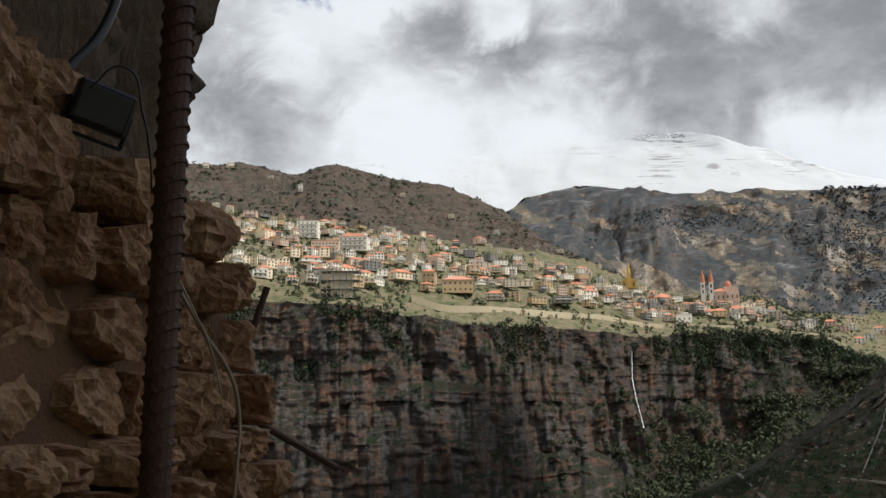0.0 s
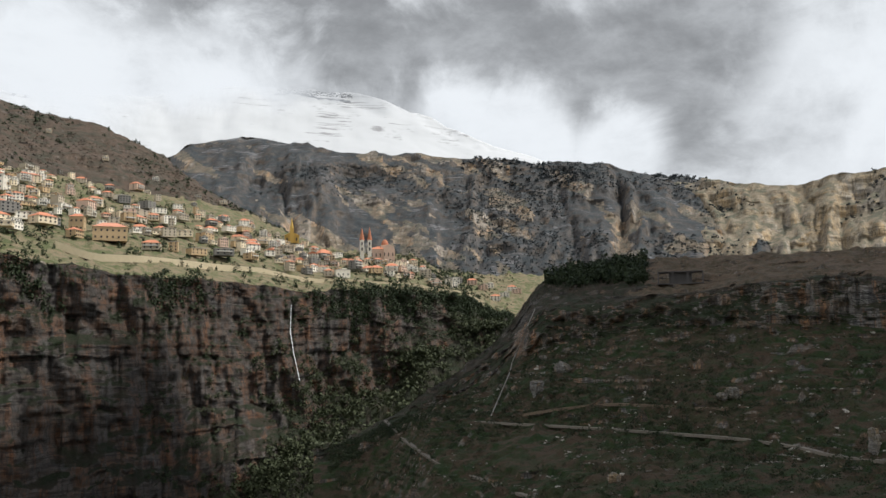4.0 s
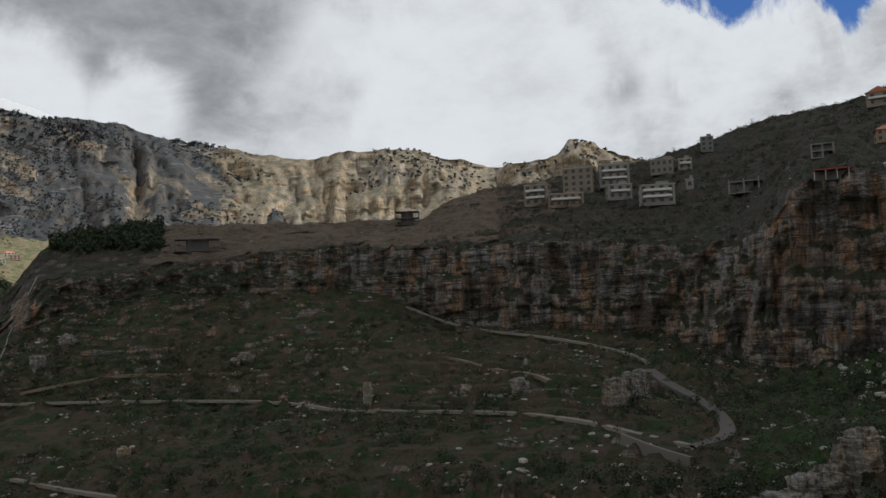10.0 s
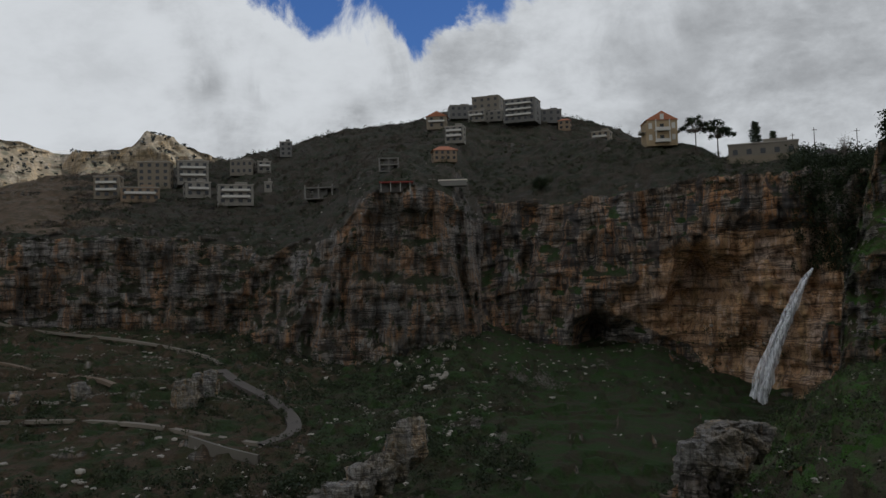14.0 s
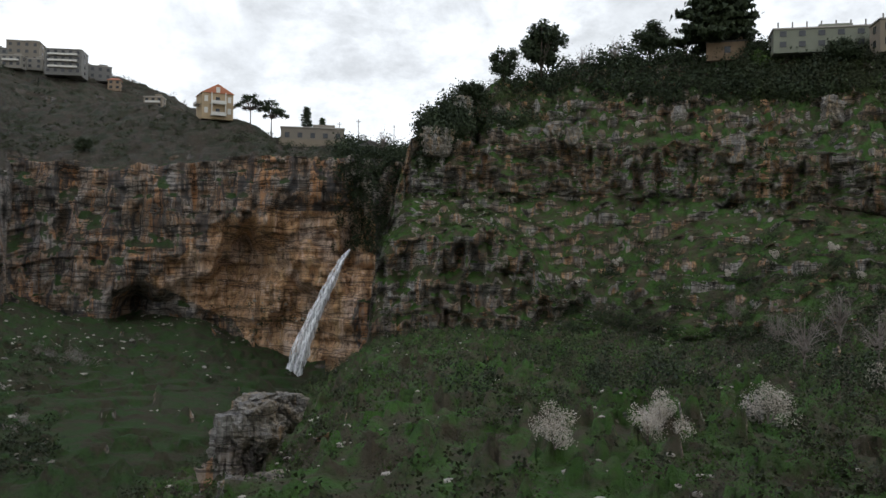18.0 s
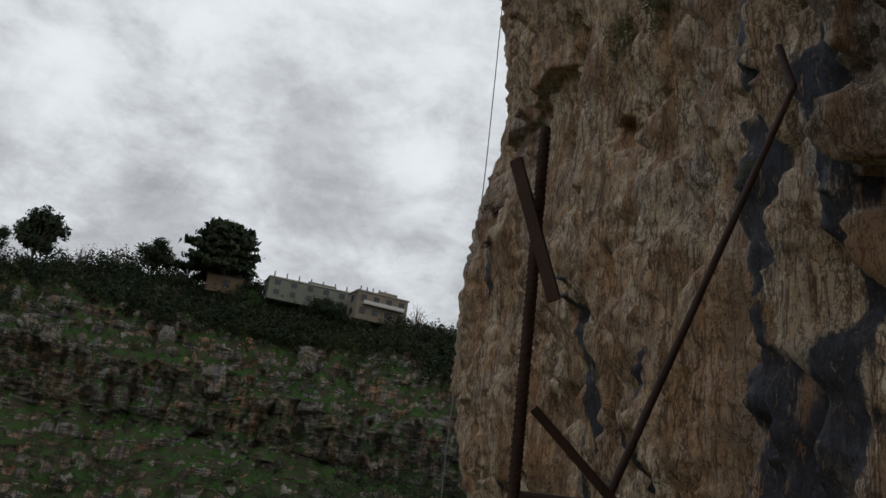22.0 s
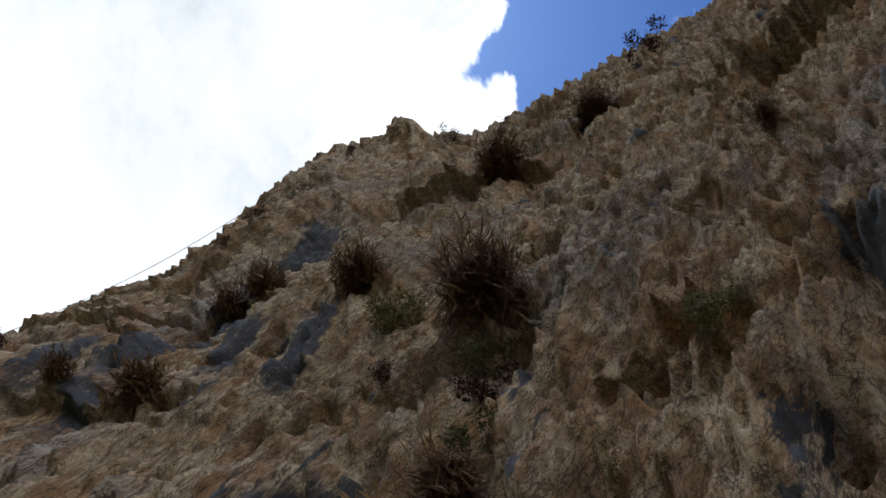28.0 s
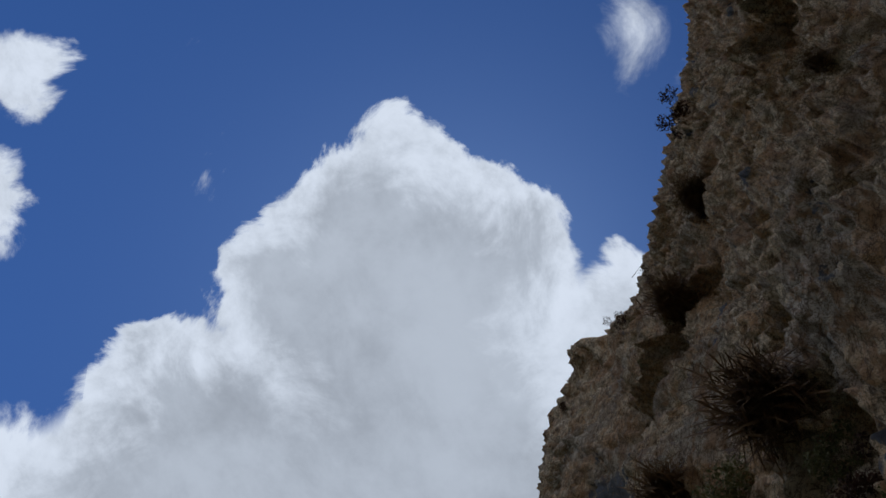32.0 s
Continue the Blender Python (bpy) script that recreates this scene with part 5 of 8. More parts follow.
P_ = pick("ground_hillside", 3600, lambda b, r, z, flat, el: (b > 103.5) & (r > 110) & (flat > 0.35) & (el < crest(b) - 1), 22)
shrubs("terrace_green", "bright green growth on the hillside terraces", clumps(P_, 87, 22, -0.2, 1), (0.35, 1.0), F_GREEN, 38, 0.15, 0.55)
P_ = pick("ground_hillside", 1500, lambda b, r, z, flat, el: (b > 103.5) & (r > 100) & (el < crest(b) - 1), 23)
shrubs("terrace_scrub", "dark scrub clinging to the hillside ledges", clumps(P_, 89, 18, 0.0, 1), (0.4, 1.5), F_DARK, 80, 0.13, 0.9)
P_ = pick("ground_hillside", 6500, lambda b, r, z, flat, el: (b > 66) & (r > 24) & (r < 175) & (el > -17), 24)
shrubs("near_slope_green", "green herbs and low bushes on the near slope", clumps(P_, 93, 9, -0.3, 1), (0.25, 0.85), F_GREEN, 46, 0.115, 0.6)
P_ = pick("ground_hillside", 4600, lambda b, r, z, flat, el: (b > 66) & (r > 24) & (r < 175) & (el > -17), 25)
shrubs("near_slope_scrub", "dark olive scrub on the near slope", clumps(P_, 97, 8, -0.1, 1), (0.4, 1.7), F_OLIVE, 60, 0.13, 0.85)
P_ = pick("ground_hillside", 420, lambda b, r, z, flat, el: (b > 118) & (r > 60) & (r < 175) & (el < 3), 26)
shrubs("lower_thicket", "bare grey thicket at the foot of the hillside", clumps(P_, 99, 25, -0.1, 1), (0.9, 2.4), F_BROWN, 200, 0.08, 1.15)
P_ = pick("ground_hillside", 700, lambda b, r, z, flat, el: (b > 108) & (r > 60) & (r < 190) & (el < 9), 27)
shrubs("lower_trees", "dark evergreen trees at the foot of the hillside", clumps(P_, 101, 25, 0.0, 1), (0.9, 2.6), F_DARK, 150, 0.13, 1.0)


def rock_mesh(seed, levels=2, rough=0.28):
    """An angular lump of stone about 1 m across: triangles."""
    bm = bmesh.new()
    bmesh.ops.create_icosphere(bm, subdivisions=levels, radius=0.5)
    g = random.Random(seed)
    planes = [(Vector((g.gauss(0, 1), g.gauss(0, 1), g.gauss(0, 1))).normalized(), g.uniform(0.28, 0.42)) for _ in range(9)]
    for v in bm.verts:
        for n, d in planes:
            over = v.co.dot(n) - d
            if over > 0:
                v.co -= n * over
        v.co += v.co.normalized() * rough * 0.25 * noise.noise(v.co * 4 + Vector((seed, 0, 0)))
    out = np.array([v.co[:] for v in bm.verts]), np.array([[v.index for v in f.verts] for f in bm.faces])
    bm.free()
    return out


def rocks(name, label, places, sizes, mat, seed=5, flatten=0.7, levels=2):
    if len(places) == 0:
        return None
    g = np.random.default_rng(seed)
    forms = [rock_mesh(seed + i, levels) for i in range(5)]
    vs, fs, base = [], [], 0
    for i, p in enumerate(places):
        v, f = forms[i % 5]
        a = g.uniform(0, 6.28)
        rot = np.array([[math.cos(a), -math.sin(a), 0], [math.sin(a), math.cos(a), 0], [0, 0, 1]])
        s = math.exp(g.uniform(math.log(sizes[0]), math.log(sizes[1]))) * np.array((g.uniform(0.8, 1.5), g.uniform(0.8, 1.3), g.uniform(0.6, 1.1) * flatten))
        vs.append((v * s) @ rot.T + p)
        fs.append(f + base)
        base += len(v)
    return tagged(new(name, raw_mesh(name, np.concatenate(vs), np.concatenate(fs), mat)), label, "rocks", kind="stuff")


P_ = pick("ground_spur", 1500, lambda b, r, z, flat, el: in_b(b, 20, 84) & (el > -12.5) & (r < 310) & (flat > 0.4), 30)
rocks("spur_stones", "pale limestone blocks strewn over the spur", clumps(P_, 111, 30, -0.05, 1), (0.35, 1.8), STONE, 5, 0.7, 1)
P_ = np.array([spot(9.6 + 0.055 * i, 4150, 16.92 - 0.0028 * i) + Vector((0, 0, 9 * math.sin(i * 1.7))) for i in range(90)])
rocks("summit_rocks", "thin band of dark rock under the snowy summit", P_, (8, 22), plain("summit_rock", (0.20, 0.20, 0.21), 0.9, size=30), 8, 0.6, 1)
P_ = pick("ground_amphitheatre", 500, lambda b, r, z, flat, el: in_b(b, 78, 99) & (el < -2.5), 31)
rocks("gully_stones", "pale stones below the amphitheatre", clumps(P_, 113, 20, -0.1, 1), (0.4, 1.6), STONE, 6, 0.7, 1)
P_ = pick("ground_hillside", 1300, lambda b, r, z, flat, el: (b > 75) & (r > 30) & (el > -17), 32)
rocks("slope_stones", "pale limestone stones on the green slopes", clumps(P_, 117, 16, -0.1, 1), (0.2, 0.9), STONE, 7, 0.7, 1)


def ledge(z, p, rise, wide, seed):
    """True near the level lines of a terraced slope."""
    f = z / rise + 0.8 * fbm(p + seed, 30, 2).reshape(z.shape)
    return np.abs(f - np.floor(f) - 0.5) < wide


def ledges(sheet_name, count, keep, rise, wide, seed):
    V = SHEETS[sheet_name][1]
    on = ledge(V[..., 2], V.reshape(-1, 3), rise, wide, seed)
    return pick(sheet_name, count, lambda b, r, z, flat, el: keep(b, r, z, flat, el) & on, seed)


WALLSTONE = plain("terrace_stone", (0.20, 0.18, 0.15), 0.9, vary=0.6, size=0.8, relief=0.05)
P_ = ledges("ground_spur", 5200, lambda b, r, z, flat, el: in_b(b, 17, 84) & (el > -13) & (r < 325), 3.6, 0.05, 40)
rocks("terrace_walls", "lines of grey dry stones along the spur terraces", clumps(P_, 131, 40, -0.35, 1), (0.35, 1.1), WALLSTONE, 9, 0.7, 1)
P_ = ledges("ground_hillside", 4200, lambda b, r, z, flat, el: (b > 78) & (r > 26) & (r < 185) & (el > -17), 1.8, 0.05, 41)
rocks("slope_ledges", "broken pale limestone ledges across the green slope", clumps(P_, 133, 14, -0.15, 1), (0.18, 0.75), STONE, 10, 0.6, 1)
P_ = ledges("ground_amphitheatre", 900, lambda b, r, z, flat, el: in_b(b, 78, 99) & (el < -3), 2.2, 0.07, 42)
rocks("gully_ledges", "pale stone ledges on the slope below the cliff", clumps(P_, 135, 20, -0.1, 1), (0.3, 1.1), STONE, 11, 0.6, 1)
P_ = pick("ground_hillside", 700, lambda b, r, z, flat, el: in_b(b, 126, 141) & (el > 10.3) & (el < 12.5) & (r > 150), 43)
shrubs("house_thicket", "dark and bare trees in front of the hilltop houses", P_, (1.0, 2.4), F_OLIVE, 110, 0.2, 1.3)
P_ = pick("ground_hillside", 1500, lambda b, r, z, flat, el: (b > 84) & (r > 28) & (r < 120) & (el > -17), 44)
shrubs("near_thickets", "grey-brown bare thickets on the near slope", clumps(P_, 137, 12, 0.0, 1), (0.35, 1.2), F_BROWN, 90, 0.07, 0.9)
# ---- buildings ----
def facade(name, colour, vary=0.22):
    return plain(name, colour, 0.85, vary=vary, size=2.0, world_size=True)


W_WHITE, W_CREAM, W_OCHRE = facade("white_render", (0.82, 0.76, 0.65)), facade("cream_render", (0.80, 0.67, 0.48)), facade("ochre_stone", (0.52, 0.37, 0.21))
W_GREY, W_PINK, W_STONE = facade("bare_concrete", (0.21, 0.20, 0.18)), facade("pink_render", (0.66, 0.47, 0.36)), facade("cut_stone", (0.48, 0.41, 0.31))
R_RED, R_FLAT, R_DARK = facade("red_roof_tiles", (0.42, 0.16, 0.085), 0.4), facade("roof_concrete", (0.36, 0.33, 0.29)), facade("dark_roof", (0.10, 0.09, 0.085))
GLASS = plain("window_glass", (0.025, 0.028, 0.032), 0.25, vary=0.3)
SHUTTER = plain("white_frame", (0.6, 0.58, 0.53), 0.6, vary=0.15)
UNITS = {}


def unit(kind, mat):
    """Shared meshes one metre in size: box, gable roof, hipped roof, arch-topped pane."""
    key = (kind, mat.name)
    if key in UNITS:
        return UNITS[key]
    bm = bmesh.new()
    if kind == "box":
        box(bm, (1, 1, 1), (0, 0, 0.5))
    elif kind == "gable":
        v = [bm.verts.new(p) for p in ((-0.5, -0.5, 0), (0.5, -0.5, 0), (0.5, 0.5, 0), (-0.5, 0.5, 0), (0, -0.5, 1), (0, 0.5, 1))]
        for f in ((0, 1, 4), (2, 3, 5), (1, 2, 5, 4), (3, 0, 4, 5), (0, 3, 2, 1)):
            bm.faces.new([v[i] for i in f])
    elif kind == "hip":
        v = [bm.verts.new(p) for p in ((-0.5, -0.5, 0), (0.5, -0.5, 0), (0.5, 0.5, 0), (-0.5, 0.5, 0), (-0.18, 0, 1), (0.18, 0, 1))]
        for f in ((0, 1, 5, 4), (1, 2, 5), (2, 3, 4, 5), (3, 0, 4), (0, 3, 2, 1)):
            bm.faces.new([v[i] for i in f])
    elif kind == "cone":
        bmesh.ops.create_cone(bm, cap_ends=True, segments=8, radius1=0.5, radius2=0.02, depth=1, matrix=Matrix.Translation((0, 0, 0.5)))
    elif kind == "dome":
        bmesh.ops.create_uvsphere(bm, u_segments=14, v_segments=8, radius=0.5)
        for v in bm.verts:
            v.co.z = max(v.co.z, 0) * 2
    me = bpy.data.meshes.new(kind)
    bm.to_mesh(me)
    bm.free()
    me.materials.append(mat)
    UNITS[key] = me
    return me


def piece(name, kind, mat, parent, size, at, turn=0.0, label=""):
    ob = new(name, unit(kind, mat))
    ob.parent = parent
    ob.location, ob.scale, ob.rotation_euler = at, size, (0, 0, turn)
    if label:
        ob["label"] = label
    return ob


def building(at, face, w, d, h, storeys, wall, roof="flat", roof_mat=None, cols=3, balcony=0, raw=False, label="", sides=True, group="", name="house"):
    """A house whose front looks along the bearing face. raw: an unfinished frame of slabs and columns."""
    ob = thing(name, label, "house", group)
    ob.location = (at[0], at[1], at[2] - 0.6)
    ob.rotation_euler = (0, 0, -radians(face) + math.pi)
    fh = h / storeys
    if raw:
        piece("core", "box", wall, ob, (w * 0.5, d * 0.6, h), (0, d * 0.12, 0))
        frame_mat = R_DARK if wall is R_DARK else W_GREY
        for s in range(storeys + 1):
            piece("floor_slab", "box", frame_mat, ob, (w, d, 0.35), (0, 0, s * fh))
        n = max(3, int(w / 4.5) + 1)
        for s in range(storeys):
            for i in range(n):
                piece("column", "box", frame_mat, ob, (0.5, 0.5, fh), (-w / 2 + 0.3 + (w - 0.6) * i / (n - 1), -d / 2 + 0.3, s * fh))
        if roof == "posts":
            for i in range(n):
                piece("starter_bar", "box", frame_mat, ob, (0.35, 0.35, 1.3), (-w / 2 + 0.3 + (w - 0.6) * i / (n - 1), -d / 2 + 0.3, h))
        return ob
    piece("wall", "box", wall, ob, (w, d, h + 0.6), (0, 0, 0))
    if roof == "hip":
        piece("roof", "hip", roof_mat or R_RED, ob, (w + 1.0, d + 1.0, min(w, d) * 0.28), (0, 0, h + 0.6))
    elif roof == "gable":
        piece("roof", "gable", roof_mat or R_RED, ob, (w + 0.9, d + 0.9, w * 0.26), (0, 0, h + 0.6))
    else:
        piece("roof_slab", "box", roof_mat or R_FLAT, ob, (w + 0.5, d + 0.5, 0.35), (0, 0, h + 0.6))
        piece("parapet", "box", wall, ob, (w * 0.35, d * 0.3, 1.6), (w * 0.18, d * 0.1, h + 0.95))
    ww, wh = min(1.5, w / cols * 0.45), min(1.6, fh * 0.52)
    for s in range(storeys):
        z = 0.6 + s * fh + fh * 0.3
        for c in range(cols):
            x = -w / 2 + w * (c + 0.5) / cols
            piece("window", "box", GLASS, ob, (ww, 0.25, wh), (x, -d / 2 - 0.02, z))
        if sides:
            for sx in (-1, 1):
                piece("window", "box", GLASS, ob, (0.25, ww, wh), (sx * (w / 2 + 0.02), 0, z))
        if s and s <= balcony:
            piece("balcony", "box", R_FLAT, ob, (w * 0.8, 1.5, 0.25), (0, -d / 2 - 0.75, 0.6 + s * fh - 0.1))
            piece("railing", "box", SHUTTER, ob, (w * 0.8, 0.1, 0.8), (0, -d / 2 - 1.45, 0.6 + s * fh + 0.15))
    return ob


def seat(sheet_name, b, el, wdeg, hdeg):
    """Place, width and height of a building that fills that much of the view from the terrace."""
    p = hit(sheet_name, b, el)
    r = math.hypot(p.x, p.y)
    return p, r * radians(wdeg), r * radians(hdeg)


# upper hill: bearing, foot angle, width and height in degrees, then style
UPPER = [
    (57.7, 6.3, 1.6, 1.3, 3, W_CREAM, "flat", 3, 2, False, "beige three-storey house with balconies on the hill"),
    (60.4, 6.9, 2.0, 1.6, 4, W_CREAM, "flat", 4, 0, False, "beige four-storey apartment house with flat roof"),
    (62.6, 7.2, 2.0, 1.4, 3, W_WHITE, "flat", 4, 2, False, "white apartment house with long balconies"),
    (62.9, 6.4, 1.6, 0.9, 2, W_WHITE, "flat", 3, 1, False, "low white house with flat roof"),
    (59.5, 6.1, 2.4, 0.8, 2, W_OCHRE, "flat", 5, 1, False, "brown low house with balconies"),
    (65.3, 5.9, 2.3, 1.2, 3, W_WHITE, "flat", 4, 2, False, "white three-storey house with wide balconies"),
    (65.8, 7.8, 1.5, 0.9, 2, W_STONE, "flat", 4, 0, False, "brown stone house on the slope"),
    (67.1, 8.0, 0.9, 0.65, 2, W_WHITE, "flat", 2, 1, False, "small white house on the slope"),
    (68.5, 9.0, 0.8, 0.9, 3, W_GREY, "flat", 2, 0, False, "dark grey tower house near the skyline"),
    (67.3, 6.8, 0.5, 0.55, 1, W_WHITE, "flat", 1, 0, False, "tiny white hut in the field"),
    (70.7, 6.3, 2.0, 0.7, 1, W_GREY, "posts", 3, 0, True, "unfinished concrete frame in the field")]
HILLTOP = [
    (75.1, 8.0, 1.4, 0.85, 2, W_GREY, "flat", 3, 0, True, "unfinished grey concrete house on columns"),
    (78.8, 8.5, 1.6, 0.8, 2, W_OCHRE, "hip", 4, 0, False, "ochre house with red roof edge"),
    (79.6, 9.7, 1.3, 1.0, 3, W_WHITE, "flat", 3, 2, False, "white three-storey house with balconies"),
    (78.4, 10.6, 1.4, 0.9, 2, W_CREAM, "gable", 2, 1, False, "beige gabled house on the hilltop"),
    (80.0, 11.2, 1.6, 0.8, 2, W_GREY, "flat", 4, 0, False, "dark concrete house on the hilltop"),
    (81.8, 11.3, 1.9, 1.2, 3, W_STONE, "flat", 4, 0, False, "old stone tower house on the summit"),
    (81.1, 11.0, 1.2, 0.65, 2, W_WHITE, "flat", 3, 1, False, "white house with a balcony below the summit"),
    (82.4, 11.0, 1.0, 0.6, 2, W_WHITE, "flat", 2, 0, False, "white square house below the summit"),
    (84.0, 10.8, 2.2, 1.45, 4, W_GREY, "flat", 5, 3, False, "grey unfinished apartment block on the hilltop"),
    (85.8, 10.7, 1.4, 0.8, 2, W_GREY, "flat", 3, 0, False, "grey low block on the hilltop"),
    (86.8, 10.2, 0.8, 0.7, 2, W_OCHRE, "hip", 2, 0, False, "small ochre house with red roof"),
    (89.1, 9.2, 1.2, 0.75, 2, W_CREAM, "flat", 3, 1, False, "beige flat-roofed house on the hill shoulder"),
    (87.7, 8.5, 1.0, 0.65, 2, W_WHITE, "flat", 2, 1, False, "small white house on the slope")]
# darker copies of the village facades, with the cloud's shade in the colour
SHADED = {W_WHITE.name: facade("shaded_white", (0.24, 0.222, 0.19)), W_CREAM.name: facade("shaded_beige", (0.225, 0.185, 0.135)), W_OCHRE.name: facade("shaded_ochre", (0.24, 0.17, 0.11)), W_STONE.name: facade("shaded_stone", (0.20, 0.175, 0.14)), W_GREY.name: facade("shaded_concrete", (0.15, 0.145, 0.135))}
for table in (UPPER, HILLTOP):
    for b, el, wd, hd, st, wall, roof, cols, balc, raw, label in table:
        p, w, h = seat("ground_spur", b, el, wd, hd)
        building(p, b + 180 + random.uniform(-18, 18), w * 0.95, w * 0.75, h * (0.86 if roof in ("hip", "gable") else 1), st, SHADED.get(wall.name, wall), roof, None, cols, balc, raw, label)
# café with a red awning on the crag, its white van, and the masts
p = hit("ground_spur", 75.6, 6.6)
cafe = thing("cafe", "low terrace cafe with a red awning on the crag", "cafe")
cafe.location, cafe.rotation_euler = p, (0, 0, -radians(75.6))
piece("wall", "box", R_DARK, cafe, (9, 5, 2.4), (0, 2, 0))
piece("awning", "box", plain("red_canvas", (0.32, 0.05, 0.04), 0.8), cafe, (9.5, 4, 0.25), (0.3, -1, 2.5))
for i in range(4):
    piece("post", "box", SHUTTER, cafe, (0.15, 0.15, 2.5), (-4 + 2.7 * i, -2.8, 0))
p = hit("ground_spur", 79.3, 6.9)
shed = thing("greenhouse_roof", "long pale sheet-metal roof beside the crag", "shed")
shed.location, shed.rotation_euler = p, (0, 0, -radians(79.3))
piece("roof", "box", W_WHITE, shed, (9, 4, 0.3), (0, 0, 1.6))
piece("wall", "box", W_GREY, shed, (8.6, 3.6, 1.6), (0, 0, 0))
for b, el, tall, sheet_name in ((85.7, 8.1, 11, "ground_spur"), (78.0, 6.4, 6, "ground_spur"), (100.6, 7.5, 8, "ground_amphitheatre"), (101.9, 7.3, 10, "ground_amphitheatre"), (104.2, 7.2, 9, "ground_amphitheatre")):
    p = hit(sheet_name, b, el)
    mast = thing("utility_pole", "weathered utility pole on the slope", "pole", "utility poles")
    mast.location = p
    part("pole", rod(bmesh.new(), (0, 0, -1), (0, 0, tall), 0.16, 6, 0.10), WOOD, mast)
    part("crossarm", box(bmesh.new(), (1.6, 0.12, 0.14), (0, 0, tall - 0.7), radians(-b)), WOOD, mast)

# red-roofed villa over the waterfall
p, w, h = seat("ground_amphitheatre", 92.7, 8.9, 2.25, 1.95)
villa = thing("villa", "ochre stone villa with red gabled roof and white balconies", "house")
villa.location, villa.rotation_euler = (p.x, p.y, p.z - 1.0), (0, 0, -radians(92.7 + 180 - 12) + math.pi)
hh = h * 0.74
piece("wall", "box", facade("villa_stone", (0.40, 0.30, 0.18)), villa, (w * 0.86, w * 0.8, hh + 1.0), (0, 0, 0))
piece("roof", "gable", R_RED, villa, (w * 0.92, w * 0.86, h * 0.30), (0, 0, hh + 1.0))
piece("gable_window", "box", SHUTTER, villa, (1.3, 0.3, 1.9), (0, -w * 0.43, hh + 1.2))
for lvl in (0, 1):
    z = 1.0 + lvl * hh / 2
    piece("balcony", "box", SHUTTER, villa, (w * 0.42, 1.8, 0.3), (0, -w * 0.4 - 0.9, z + 0.1))
    piece("railing", "box", SHUTTER, villa, (w * 0.42, 0.15, 0.9), (0, -w * 0.4 - 1.75, z + 0.4))
    for sx in (-1, 1):
        piece("column", "box", SHUTTER, villa, (0.35, 0.35, hh / 2), (sx * w * 0.19, -w * 0.4 - 1.6, z))
        piece("window", "box", SHUTTER, villa, (1.2, 0.25, 2.0), (sx * w * 0.32, -w * 0.4, z + 1.0))
        piece("side_balcony", "box", SHUTTER, villa, (1.6, w * 0.4, 0.3), (sx * (w * 0.43 + 0.8), 0, 1.0 + hh / 2))
        piece("side_railing", "box", SHUTTER, villa, (0.12, w * 0.4, 0.9), (sx * (w * 0.43 + 1.55), 0, 1.3 + hh / 2))
    piece("door", "box", GLASS, villa, (1.4, 0.25, 2.2), (0, -w * 0.4, z + 0.5))
# pavilion house and small house on the bench
p, w, h = seat("ground_amphitheatre", 98.9, 7.55, 4.0, 1.1)
building(p, 98.9 + 180, w, w * 0.5, h * 0.8, 1, SHADED[W_STONE.name], "flat", None, 5, 0, False, "long low stone house with flat roof and terrace", name="house")
terrace = thing("terrace_wall", "pale stone retaining wall below the low house", "wall")
terrace.location, terrace.rotation_euler = (p.x, p.y, p.z - 2.5), (0, 0, -radians(98.9))
piece("wall", "box", SHADED[W_CREAM.name], terrace, (w * 1.05, 0.6, 3.0), (0, -w * 0.36, 0))
p, w, h = seat("ground_amphitheatre", 102.7, 6.9, 1.25, 0.65)
building(p, 102.7 + 180, w, w * 0.7, h, 1, SHADED[W_WHITE.name], "gable", R_DARK, 2, 0, False, "small white shed with a dark roof")
# houses on the green hilltop
p, w, h = seat("ground_hillside", 125.4, 12.7, 2.5, 0.95)
building(p, 125.4 + 180, w, w * 0.6, h, 1, SHADED[W_OCHRE.name], "flat", R_DARK, 1, 0, False, "ochre flat-roofed shed among the trees")
p, w, h = seat("ground_hillside", 130.6, 12.75, 5.4, 1.25)
long_house = building(p, 130.3 + 170, w, w * 0.4, h, 2, facade("green_grey_render", (0.20, 0.21, 0.16)), "flat", None, 5, 0, False, "long grey-green house with bare column stubs on its roof")
for i in range(7):
    piece("column_stub", "box", W_GREY, long_house, (0.3, 0.3, 1.5), (-w * 0.45 + w * 0.15 * i, -w * 0.18, h + 0.9))
p, w, h = seat("ground_hillside", 135.4, 12.4, 3.6, 1.7)
top_house = building(p, 135.3 + 160, w, w * 0.5, h, 2, SHADED[W_CREAM.name], "flat", SHADED[W_WHITE.name], 4, 1, False, "cream house with white roof edge and bare column stubs")
for i in range(5):
    piece("column_stub", "box", SHADED[W_WHITE.name], top_house, (0.25, 0.25, 1.2), (-w * 0.45 + w * 0.12 * i, -w * 0.22, h + 0.9))
# spur: ruined hut on columns, house on the skyline
p, w, h = seat("ground_spur", 35.6, 4.2, 2.8, 0.75)
building(p, 35.6 + 180, w, w * 0.4, h, 1, R_DARK, "flat", None, 5, 0, True, "dark unfinished stone building on columns at the spur edge")
p, w, h = seat("ground_spur", 49.0, 5.5, 1.6, 0.85)
building(p, 49 + 180, w, w * 0.6, h, 2, R_DARK, "flat", None, 3, 0, True, "dark unfinished house frame on the skyline")

# the village
VILLAGE = "ground_village_bench"


